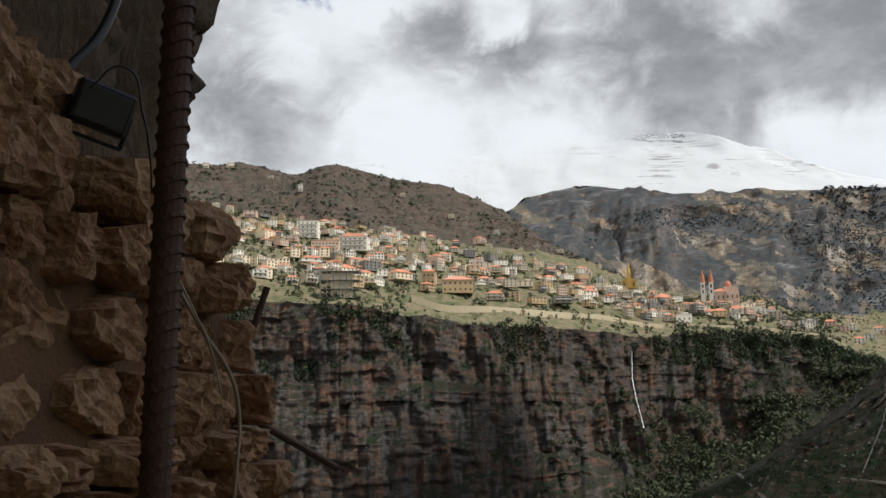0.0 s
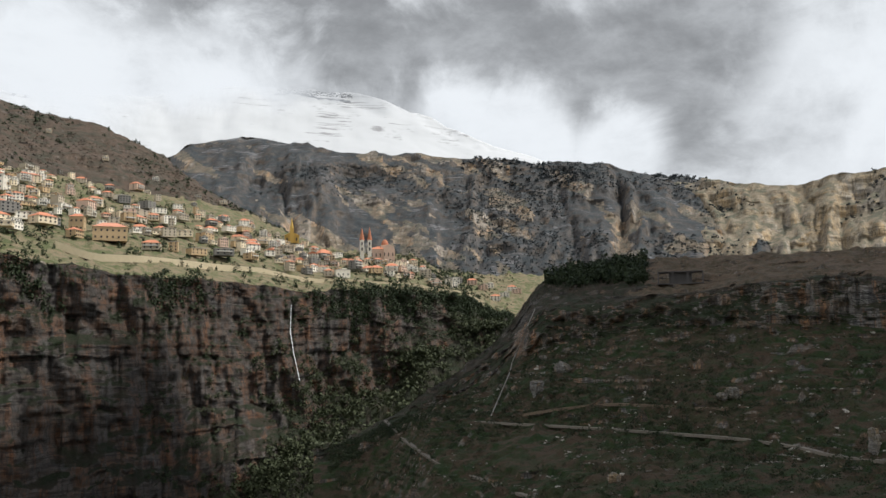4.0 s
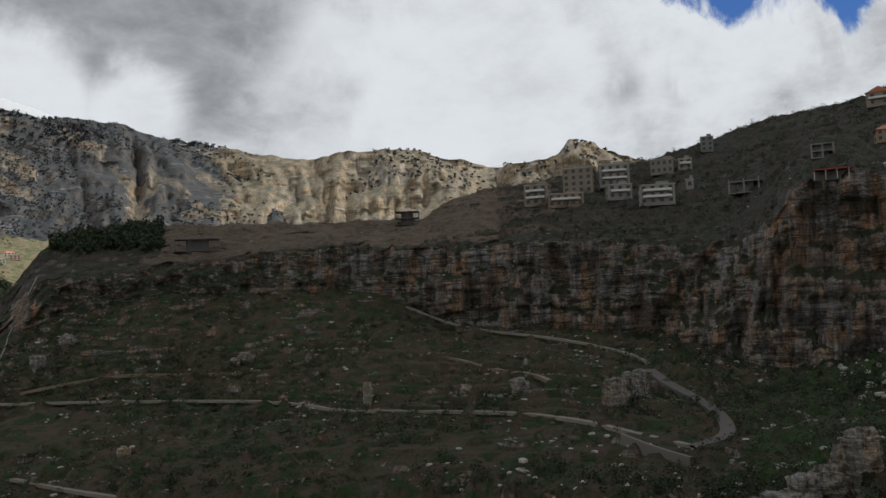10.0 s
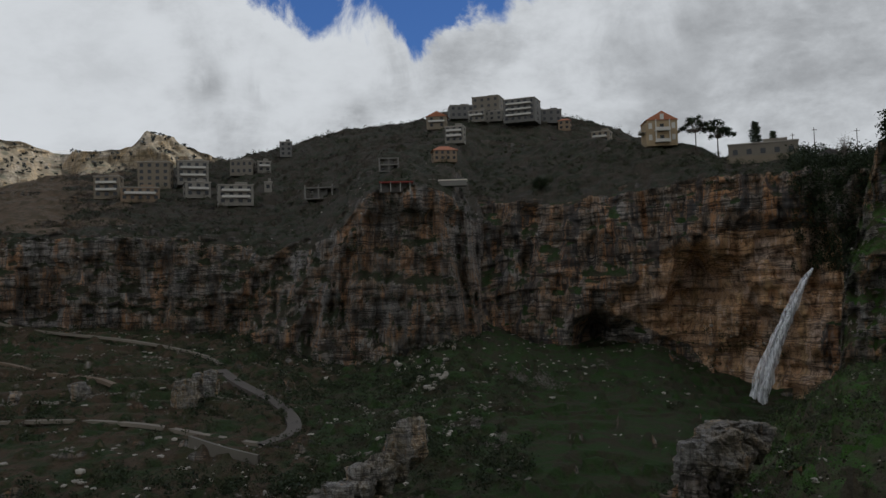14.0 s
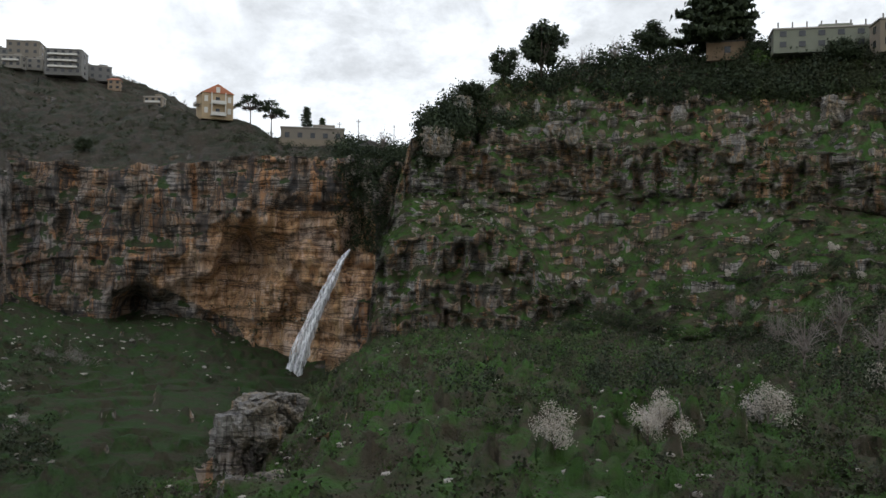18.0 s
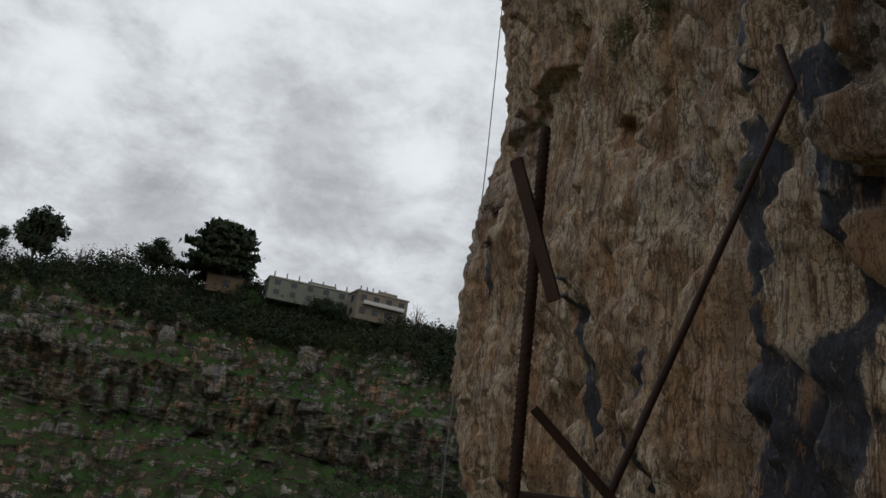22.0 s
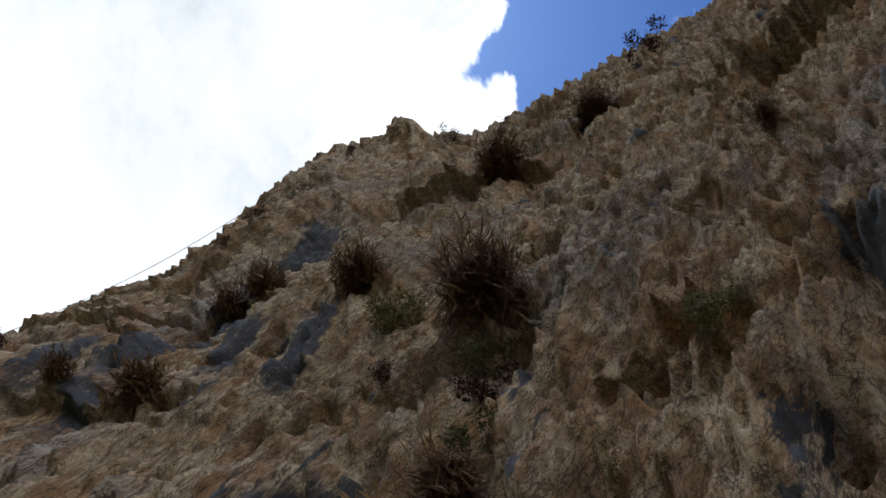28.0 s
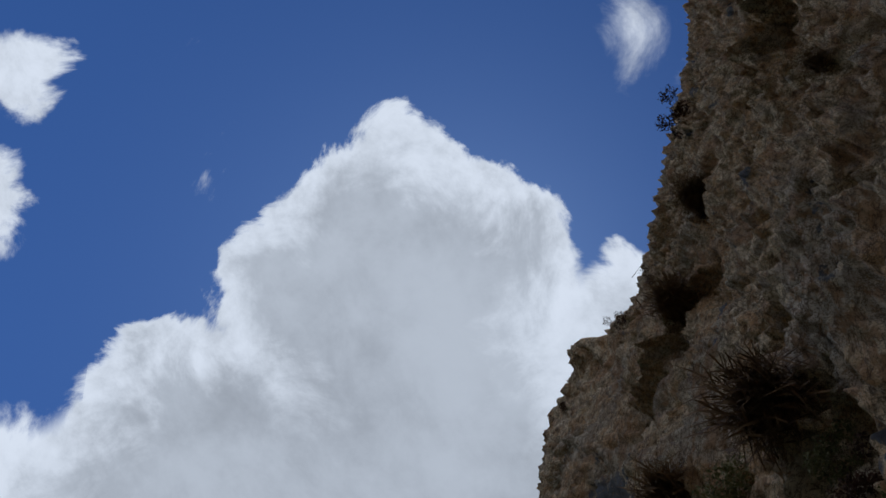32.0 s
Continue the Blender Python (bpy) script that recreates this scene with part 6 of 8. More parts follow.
def in_village(b, v):
    """Point between the gorge rim (v 0) and the back of the bench (v 1)."""
    r0 = float(smooth_interp(np.array([b]), [q[0] for q in CLIFF_TOP], [q[1] for q in CLIFF_TOP])[0])
    r1 = float(smooth_interp(np.array([b]), [q[0] for q in BENCH_BACK], [q[1] for q in BENCH_BACK])[0])
    r = r0 + (r1 - r0) * v
    x, y = r * math.sin(radians(b)), r * math.cos(radians(b))
    return Vector((x, y, ground_z(VILLAGE, x, y)))


taken = []


def free(p, gap):
    if any((p.x - q.x) ** 2 + (p.y - q.y) ** 2 < (gap + g) ** 2 for q, g in taken):
        return False
    taken.append((p, gap))
    return True


# landmark buildings first
p, w, h = seat(VILLAGE, -8.3, 6.75, 2.6, 1.75)
free(p, 18)
building(p, 180, w, w * 0.5, h, 3, W_CREAM, "flat", None, 6, 0, True, "large unfinished concrete building on a cream base", name="apartment_building")
p, w, h = seat(VILLAGE, -0.6, 7.1, 2.0, 1.1)
free(p, 17)
building(p, 178, w, w * 0.55, h * 0.75, 2, W_OCHRE, "hip", facade("pink_roof_tiles", (0.50, 0.22, 0.14)), 6, 0, False, "long ochre stone hall with pink hipped roof")
p, w, h = seat(VILLAGE, -2.5, 7.6, 1.2, 0.9)
free(p, 10)
building(p, 190, w * 0.7, w * 0.6, h, 2, W_OCHRE, "hip", None, 3, 0, False, "ochre stone house with steep red roof")
p, w, h = seat(VILLAGE, -9.3, 9.7, 1.8, 0.75)
free(p, 15)
building(p, 180, w, w * 0.4, h, 2, W_PINK, "flat", R_RED, 8, 1, False, "long pink school building with red roof edge")
p, w, h = seat(VILLAGE, -7.4, 9.8, 1.9, 0.95)
free(p, 15)
building(p, 185, w, w * 0.5, h, 3, W_WHITE, "hip", None, 6, 2, False, "large white building with red hipped roof")
p, w, h = seat(VILLAGE, -10.4, 10.6, 1.4, 1.1)
free(p, 13)
building(p, 180, w, w * 0.6, h, 4, W_WHITE, "flat", None, 5, 3, False, "white apartment building with balconies", name="apartment_building")
p, w, h = seat(VILLAGE, 13.8, 4.95, 0.95, 0.5)
free(p, 8)
building(p, 180, w, w * 0.7, h, 1, W_WHITE, "flat", None, 3, 0, False, "white cube house beside the road")

# church with two red spires and a dome
p = hit(VILLAGE, 15.6, 6.0)
free(p, 32)
r = math.hypot(p.x, p.y)
m = radians(1) * r
church = thing("church", "pale stone church with two red spires and a red dome", "church")
church.location, church.rotation_euler = (p.x, p.y, p.z - 1), (0, 0, -radians(15.6))
piece("nave", "box", W_PINK, church, (m * 1.7, m * 0.8, m * 0.85), (m * 0.75, m * 0.2, 0))
piece("nave_roof", "hip", R_RED, church, (m * 1.7, m * 0.85, m * 0.22), (m * 0.75, m * 0.2, m * 0.85))
piece("transept", "box", W_PINK, church, (m * 0.7, m * 1.0, m * 0.95), (m * 1.2, 0, 0))
piece("pediment", "gable", W_PINK, church, (m * 0.7, m * 1.0, m * 0.2), (m * 1.2, 0, m * 0.95))
for x in (-0.55, -0.05):
    tower = piece("tower", "box", W_WHITE, church, (m * 0.26, m * 0.26, m * 1.45), (m * x, -m * 0.1, 0))
    piece("spire", "cone", R_RED, church, (m * 0.34, m * 0.34, m * 0.85), (m * x, -m * 0.1, m * 1.45))
    for lv in (0.75, 1.1):
        piece("belfry_opening", "box", GLASS, church, (m * 0.09, m * 0.05, m * 0.2), (m * x, -m * 0.235, m * lv))
piece("drum", "box", W_PINK, church, (m * 0.5, m * 0.5, m * 0.2), (m * 0.95, m * 0.2, m * 0.95))
piece("dome", "dome", R_RED, church, (m * 0.5, m * 0.5, m * 0.42), (m * 0.95, m * 0.2, m * 1.12))
for i in range(6):
    piece("window", "box", GLASS, church, (m * 0.06, m * 0.04, m * 0.22), (m * (0.1 + 0.27 * i), -m * 0.21 if not 3 <= i <= 5 else -m * 0.51, m * 0.35))
p2 = hit(VILLAGE, 16.3, 6.9)
dome2 = thing("domed_hall", "grey colonnaded hall with a grey dome behind the church", "hall")
dome2.location, dome2.rotation_euler = (p2.x, p2.y + 60, p2.z - 1), (0, 0, -radians(16.3))
piece("wall", "box", W_GREY, dome2, (m * 1.4, m * 0.9, m * 0.85), (m * 0.1, 0, 0))
for i in range(8):
    piece("column", "box", W_WHITE, dome2, (m * 0.06, m * 0.06, m * 0.7), (m * (-0.52 + 0.18 * i), -m * 0.47, m * 0.1))
piece("dome", "dome", W_GREY, dome2, (m * 0.6, m * 0.6, m * 0.4), (-m * 0.1, 0, m * 0.85))
piece("lantern", "cone", W_GREY, dome2, (m * 0.14, m * 0.14, m * 0.35), (-m * 0.1, 0, m * 1.2))
# yellow church with a needle spire
p = hit(VILLAGE, 10.6, 7.2)
free(p, 16)
m = radians(1) * math.hypot(p.x, p.y)
chapel = thing("chapel", "yellow stone church with a tall needle spire", "church")
chapel.location, chapel.rotation_euler = (p.x, p.y, p.z - 1), (0, 0, -radians(10.6))
W_YELLOW = facade("yellow_stone", (0.52, 0.33, 0.08))
piece("nave", "box", W_YELLOW, chapel, (m * 0.9, m * 0.7, m * 0.5), (0, 0, 0))
piece("roof", "gable", W_YELLOW, chapel, (m * 0.95, m * 0.75, m * 0.25), (0, 0, m * 0.5))
piece("tower", "box", W_YELLOW, chapel, (m * 0.24, m * 0.24, m * 1.0), (0, -m * 0.3, 0))
piece("spire", "cone", W_YELLOW, chapel, (m * 0.24, m * 0.24, m * 0.65), (0, -m * 0.3, m * 1.0))
for sx in (-0.3, 0.3):
    piece("window", "box", GLASS, chapel, (m * 0.08, m * 0.05, m * 0.2), (m * sx, -m * 0.36, m * 0.15))

# houses that cannot be told apart singly: one joined mesh
JOINED = bmesh.new()
JOINED_MATS = (W_WHITE, W_CREAM, W_OCHRE, W_STONE, R_RED, R_FLAT, GLASS)


def joined_house(at, face, w, d, h, storeys, wall, pitched):
    base = Matrix.Translation((at[0], at[1], at[2] - 0.6)) @ Matrix.Rotation(math.pi - radians(face), 4, "Z")

    def add(size, mid, mat_index):
        made_now = bmesh.ops.create_cube(JOINED, size=1, matrix=base @ Matrix.Translation(mid) @ Matrix.Diagonal((*size, 1)))
        for f in {f for v in made_now["verts"] for f in v.link_faces}:
            f.material_index = mat_index
        return made_now["verts"]

    add((w, d, h + 0.6), (0, 0, h / 2 + 0.3), wall)
    lid = add((w + 0.6, d + 0.6, 0.35), (0, 0, h + 0.75), 4 if pitched else 5)
    if pitched:
        inner = base.inverted()
        for v in lid:
            q = inner @ v.co
            if q.z > h + 0.75:
                v.co = base @ Vector((q.x * 0.3, q.y * 0.05, h + 0.6 + min(w, d) * 0.28))
    n = max(2, int(w / 3.5))
    for s in range(storeys):
        for c in range(n):
            add((1.2, 0.2, 1.4), (-w / 2 + w * (c + 0.5) / n, -d / 2 - 0.03, 0.6 + (s + 0.55) * h / storeys), 6)


# rows of houses
rnd = random.Random(11)
walls = [(W_WHITE, "white"), (W_CREAM, "cream"), (W_OCHRE, "ochre"), (W_PINK, "pinkish"), (W_STONE, "stone"), (W_GREY, "grey concrete"), (W_WHITE, "white"), (W_CREAM, "cream")]
made = 0
for attempt in range(7000):
    if made >= 400:
        break
    b = rnd.uniform(-17.5, 21.5)
    v = rnd.uniform(0.10, 1.02)
    # sparse near the rim and towards the ends, dense in the middle of the village
    if b < -4 and (v < 0.06 or (0.30 < v < 0.42 and b < -12)):
        continue
    if b > -4 and v < 0.17:
        continue
    if b > 9 and v > 0.82:
        continue
    if b > 3 and v > 0.72 and rnd.random() < 0.85:
        continue
    if -4 < b < 3 and v > 0.78 and rnd.random() < 0.7:
        continue
    if b > 18.5 and (v > 0.6 or rnd.random() < 0.5):
        continue
    p = in_village(b, v)
    if noise.noise(Vector((p.x / 95.0, p.y / 95.0, 3.7))) < -0.34 or (b < -5 and v > 0.76 and rnd.random() < 0.5):
        continue
    w = rnd.uniform(6, 11) if rnd.random() < 0.62 else rnd.uniform(11, 18)
    if not free(p, w * 0.46):
        continue
    st = rnd.choice((1, 2, 2, 2, 3)) if b > -5 else rnd.choice((1, 2, 2, 3, 3))
    wall, word = rnd.choice(walls)
    kind = rnd.random()
    roof = "hip" if kind < 0.30 else ("gable" if kind < 0.34 else "flat")
    raw = kind > 0.93 and b < 0
    words = "unfinished concrete frame house in the village" if raw else "%s %s house with %s roof" % (word, ("one-storey", "two-storey", "three-storey", "four-storey")[st - 1], {"hip": "a red hipped", "gable": "a red gabled", "flat": "a flat concrete"}[roof])
    if made >= 245:
        joined_house(p, 160 + b + rnd.uniform(-40, 30), w, w * rnd.uniform(0.6, 0.9), st * 2.8, st, rnd.randrange(4), roof != "flat")
        made += 1
        continue
    building(p, 160 + b + rnd.uniform(-40, 30), w, w * rnd.uniform(0.6, 0.9), st * 2.8, st, wall, roof, None, rnd.choice((2, 3, 4)), rnd.choice((0, 0, 1, 2)), raw, words, rnd.random() < 0.4, "village houses")
    made += 1
joined = bpy.data.meshes.new("houses_between")
JOINED.to_mesh(joined)
JOINED.free()
for m_ in JOINED_MATS:
    joined.materials.append(m_)
tagged(new("houses_between", joined), "pale crowded houses between the others of the village", "houses", kind="stuff")
# a few houses high on the scrub hill and its crest
for b, el, w, st, wall in ((-17.2, 14.8, 12, 3, W_CREAM), (-15.6, 14.9, 15, 3, W_CREAM), (-11.0, 13.6, 9, 4, W_WHITE), (-4.2, 13.4, 10, 2, W_CREAM), (2.0, 10.9, 11, 2, W_WHITE), (6.2, 9.6, 14, 2, W_CREAM), (4.6, 9.9, 12, 2, W_STONE), (-13, 14.3, 12, 2, W_STONE), (-1.0, 12.0, 10, 2, W_CREAM)):
    building(hit("ground_scrub_hill", b, el), 180 + b, w, w * 0.7, st * 3.2, st, wall, "flat", None, 3, 1, False, "pale flat-roofed house on the scrub hill", True, "hill houses")
# small far hamlet at the foot of the ridge
for b, r_, el in ((22.3, 1050, 5.0), (23.0, 1080, 4.9), (23.8, 1040, 4.6), (24.4, 1080, 4.8), (25.2, 1120, 4.9), (23.4, 1120, 5.2), (24.9, 1150, 5.2)):
    q = spot(b, r_, el)
    q.z = ground_z(VILLAGE, q.x, q.y)
    building(q, 180 + b, 12, 8, 5, 2, rnd.choice((W_WHITE, W_CREAM, W_PINK)), rnd.choice(("hip", "flat")), None, 3, 0, False, "small pale house of the far hamlet", False, "hamlet houses")


def ribbon(name, label, points, width, skirt, mat, lift=0.3, category="road", wall_mat=None, kind="structure"):
    """A road or wall along points, levelled, with a skirt down its sides."""
    pts = []
    for a, b in zip(points, points[1:]):
        n = max(2, int((b - a).length / 3))
        pts += [a.lerp(b, i / n) for i in range(n)]
    pts.append(points[-1])
    for _ in range(6):
        pts = [pts[0]] + [(pts[i - 1] + pts[i] * 2 + pts[i + 1]) / 4 for i in range(1, len(pts) - 1)] + [pts[-1]]
    bm = bmesh.new()
    rows = []
    for i, p in enumerate(pts):
        d = (pts[min(i + 1, len(pts) - 1)] - pts[max(i - 1, 0)])
        d.z = 0
        side = Vector((d.y, -d.x, 0)).normalized() * width / 2
        up = Vector((0, 0, lift))
        down = Vector((0, 0, -skirt))
        rows.append([bm.verts.new(c) for c in (p - side * 1.06 + down, p - side + up, p + side + up, p + side * 1.06 + down)])
    for a, b in zip(rows, rows[1:]):
        for j in range(3):
            bm.faces.new((a[j], a[j + 1], b[j + 1], b[j]))
    bmesh.ops.recalc_face_normals(bm, faces=bm.faces)
    return tagged(part(name, bm, mat), label, category, kind=kind)


ROAD = plain("pale_track", (0.20, 0.172, 0.135), 0.95, vary=0.35, size=3, world_size=True)
TRACK = plain("earth_track", (0.17, 0.125, 0.085), 0.95, vary=0.4, size=3, world_size=True)
S = "ground_spur"
ribbon("road", "pale concrete road winding down the gorge side", [hit(S, b, e) for b, e in ((16.6, -4.3), (17.2, -4.9), (17.9, -5.6), (19.0, -6.4), (19.8, -7.0), (22.6, -8.0), (25, -8.9), (28.5, -10), (31.6, -10.8), (36, -12))], 1.3, 0.25, ROAD, 0.38)
ribbon("road", "pale valley road along the foot of the spur", [hit(S, b, e) for b, e in ((18.5, -4.0), (19.9, -4.2), (22.9, -4.5), (28.4, -4.8), (33.3, -5.1), (38.8, -5.45), (42.4, -5.9), (43.9, -6.4), (49.7, -6.7), (55.5, -7.0), (59.7, -7.6), (63, -8.5), (66.5, -9.3))], 1.5, 0.25, ROAD, 0.42)
ribbon("road", "narrow road under the cliff band", [hit(S, b, e) for b, e in ((48.8, 0.1), (50.5, -0.7), (52, -1.3), (54.5, -1.8), (57.5, -2.2), (60.5, -2.8), (63.2, -3.5), (64.2, -4.2))], 1.3, 0.25, ROAD, 0.38)
ribbon("road", "dark road bending below the crag", [hit(S, b, e) for b, e in ((64.2, -4.6), (65.3, -5.5), (66.5, -6.2), (67.8, -6.9), (68.8, -8.0), (68.6, -9.0), (66.6, -9.4))], 2.6, 0.3, plain("dark_road", (0.10, 0.085, 0.07), 0.95, vary=0.4, size=3, world_size=True), 0.6)
ribbon("retaining_wall", "grey concrete retaining wall under the road bend", [hit(S, b, e) for b, e in ((62.2, -9.0), (63.5, -9.6), (65, -10.1), (66.4, -10.5))], 0.6, 1.0, facade("stained_concrete", (0.15, 0.135, 0.11)), 1.6, "wall")
ribbon("footpath", "earth footpath over the terraces", [hit(S, b, e) for b, e in ((25.5, -4.0), (28, -3.6), (31, -3.3), (34, -3.5), (38, -3.7), (42, -3.2))], 1.6, 0.5, TRACK, 0.35)
ribbon("footpath", "earth footpath over the meadow", [hit(S, b, e) for b, e in ((49.5, -3.0), (52, -3.4), (54, -4.2), (57, -4.6), (58.5, -5.4))], 1.4, 0.5, TRACK, 0.35)
ribbon("village_road", "cream walled road along the village front", [in_village(b, v) for b, v in ((-3.6, 0.10), (-1.5, 0.08), (1, 0.07), (3.5, 0.08), (6, 0.09), (8.5, 0.10), (10.5, 0.12), (12.5, 0.14), (14, 0.14), (16, 0.12), (18, 0.10), (20, 0.08), (21.6, 0.07), (23, 0.06))], 5, 4.5, facade("cream_road_wall", (0.50, 0.42, 0.28)), 1.2)
ribbon("village_road", "cream walled road in the upper village", [in_village(b, v) for b, v in ((-17, 0.62), (-14, 0.58), (-11, 0.50), (-9, 0.42), (-6, 0.34))], 5, 4.0, facade("pale_road_wall", (0.42, 0.35, 0.25)), 1.0)
# white pipe running straight down the spur
a, b_ = hit(S, 23.4, -4.3), hit(S, 26.3, 2.6)
pipe = thing("water_pipe", "white steel pipe running straight down the spur", "pipe")
steps = [hit(S, 23.4 + 2.9 * i / 12, -4.3 + 6.9 * i / 12) + Vector((0, 0, 1.0)) for i in range(13)]
for q0, q1 in zip(steps, steps[1:]):
    part("pipe_section", rod(bmesh.new(), q0, q1, 0.2, 8), SHADED[W_WHITE.name], pipe)


# rock forms: boulders, pillars and crags
def crag(name, label, at, size, seed, turn=0.0, mat=None, levels=4):
    """A jointed limestone lump with flat facets and cracks."""
    bm = bmesh.new()
    bmesh.ops.create_cube(bm, size=0.92)
    bmesh.ops.subdivide_edges(bm, edges=bm.edges[:], cuts=6 + 4 * (levels - 2), use_grid_fill=True)
    g = random.Random(seed)
    planes = [(Vector((g.gauss(0, 1), g.gauss(0, 1), g.gauss(0, 0.6))).normalized(), g.uniform(0.32, 0.50)) for _ in range(13)]
    for v in bm.verts:
        v.co = v.co.lerp(v.co.normalized() * 0.5, 0.34)
        for n, d in planes:
            over = v.co.dot(n) - d
            if over > 0:
                v.co -= n * over * 0.95
        q = Vector((v.co.x * size[0], v.co.y * size[1], v.co.z * size[2]))
        k = noise.fractal(q * 0.9 + Vector((seed * 3.1, 0, 0)), 0.6, 2.1, 5) * 0.11
        crack = min(abs(noise.noise(Vector((q.x * 0.55, q.y * 0.55, q.z * 0.18)) + Vector((seed, 2, 0)))) * 5, 1.0)
        bed = -0.07 * (1 - crack) - 0.03 * (1 - min(abs(noise.noise(Vector((q.x * 0.1, q.y * 0.1, q.z * 0.9)) + Vector((seed, 7, 0)))) * 6, 1.0))
        v.co += Vector((v.co.x, v.co.y, 0)).normalized() * (k + bed) + Vector((0, 0, k * 0.4))
    ob = part(name, bm, mat or M_CRAG)
    ob.location, ob.scale, ob.rotation_euler = at, size, (0, 0, turn)
    return tagged(ob, label, "rock")


M_CRAG = land("crag_rock", (0.30, 0.25, 0.18), (0.25, 0.23, 0.20), (0.27, 0.25, 0.22), (0.25, 0.24, 0.21), 1.6, (0.9, 1.3), 0.8, 0.25, 0.5, 1.0)
for lab, b, r_, el, size, seed, turn, mt in (
        ("large grey limestone outcrop above the gully", 95.6, 62, -9.3, (5.6, 4.6, 4.4), 3, 0.3, None),
        ("grey limestone knob beside the outcrop", 97.2, 63, -8.6, (3.8, 3.6, 3.0), 14, 0.9, None),
        ("tilted grey limestone slab on the outcrop", 94.4, 61, -9.9, (3.2, 3.6, 3.4), 17, -0.5, None),
        ("ochre limestone face below the outcrop", 93.6, 60, -13.0, (3.2, 3.6, 6.6), 8, 1.0, "ochre"),
        ("ochre limestone buttress below the outcrop", 95.0, 61, -12.4, (3.6, 3.2, 5.4), 11, 0.2, "ochre"),
        ("flat grey limestone block on the near slope", 96.4, 52, -13.6, (4.4, 3.6, 3.0), 5, -0.4, None),
        ("pale limestone block under the flat one", 94.4, 52, -14.2, (2.6, 3.0, 4.0), 6, 0.5, None)):
    crag("boulder", lab, spot(b, r_, el) + Vector((0, 0, -1.2)), size, seed, turn, M_BAND if mt else None, 5)
for i, (b, r_, el, sx, sz) in enumerate(((76.2, 92, -8.3, 2.6, 5.5), (75.2, 92, -9.2, 2.8, 5.0), (74.0, 91, -10.0, 2.6, 4.6), (72.8, 90, -10.9, 3.0, 4.5), (71.6, 89, -11.8, 3.0, 4.2), (70.2, 88, -12.6, 3.2, 4.2), (68.8, 87, -13.4, 3.2, 4.0))):
    crag("rock_fin", "jagged grey limestone fin on the slope", spot(b, r_, el) + Vector((0, 0, -2.2)), (sx * 1.5, 3.4, sz * 1.1), 20 + i, 0.4 * i)
for b, el, w, h, seed in ((38.4, -2.9, 6.5, 4.2, 41), (37.7, -3.0, 4.0, 2.6, 42), (46.0, -6.0, 3.0, 8.0, 43), (61.8, -6.6, 6.0, 8.5, 44), (62.8, -6.4, 6.5, 10.0, 45), (63.6, -6.0, 4.5, 8.0, 46), (56.0, -5.6, 5.0, 5.0, 47), (52.5, -5.8, 3.5, 4.5, 48), (31.0, -8.0, 3.2, 2.6, 49), (26.3, -2.6, 6, 6, 50), (28.0, -1.2, 8, 5, 51)):
    q = hit(S, b, el)
    crag("outcrop", "grey limestone outcrop on the spur", q + Vector((0, 0, h * 0.15)), (w, w * 0.8, h), seed, seed * 0.7)
for i, (b, el, w, h) in enumerate(((114.6, 8.6, 6, 5), (113.6, 9.8, 2.2, 7), (116.0, 8.2, 5, 5), (131.5, 9.2, 6, 8), (126.0, 7.2, 6, 7), (108.6, 9.8, 8, 8), (107.0, 7.8, 8, 8), (122.5, 9.4, 5, 5))):
    q = hit("ground_hillside", b, el)
    crag("outcrop", "pale jointed limestone outcrop on the hillside", q + Vector((0, 0, 0.2)), (w, w * 0.8, h), 60 + i, i * 0.9)
for i in range(26):
    b, el = rnd.gauss(77.6, 1.3), rnd.gauss(-5.0, 0.8)
    q = hit(S, b, el)
    crag("white_boulder", "white limestone boulder on the green slope", q + Vector((0, 0, 0.3)), (rnd.uniform(1.0, 2.4), rnd.uniform(0.9, 1.8), rnd.uniform(0.8, 1.5)), 80 + i, i, STONE, 3)


# waterfall
def water():
    m, k, b = material("falling_water")
    p = where(k)
    streaks = k.noise(k.scale(p, (1, 1, 0.15)), 1.6, 6, 0.65)
    k.put(b.inputs["Base Color"], k.mix(k.ramp(streaks, 0.35, 0.65), (0.75, 0.76, 0.78), (0.92, 0.93, 0.94)))
    k.put(b.inputs["Alpha"], k.ramp(streaks, 0.32, 0.6, 0.1, 0.8))
    b.inputs["Roughness"].default_value = 0.5
    return m


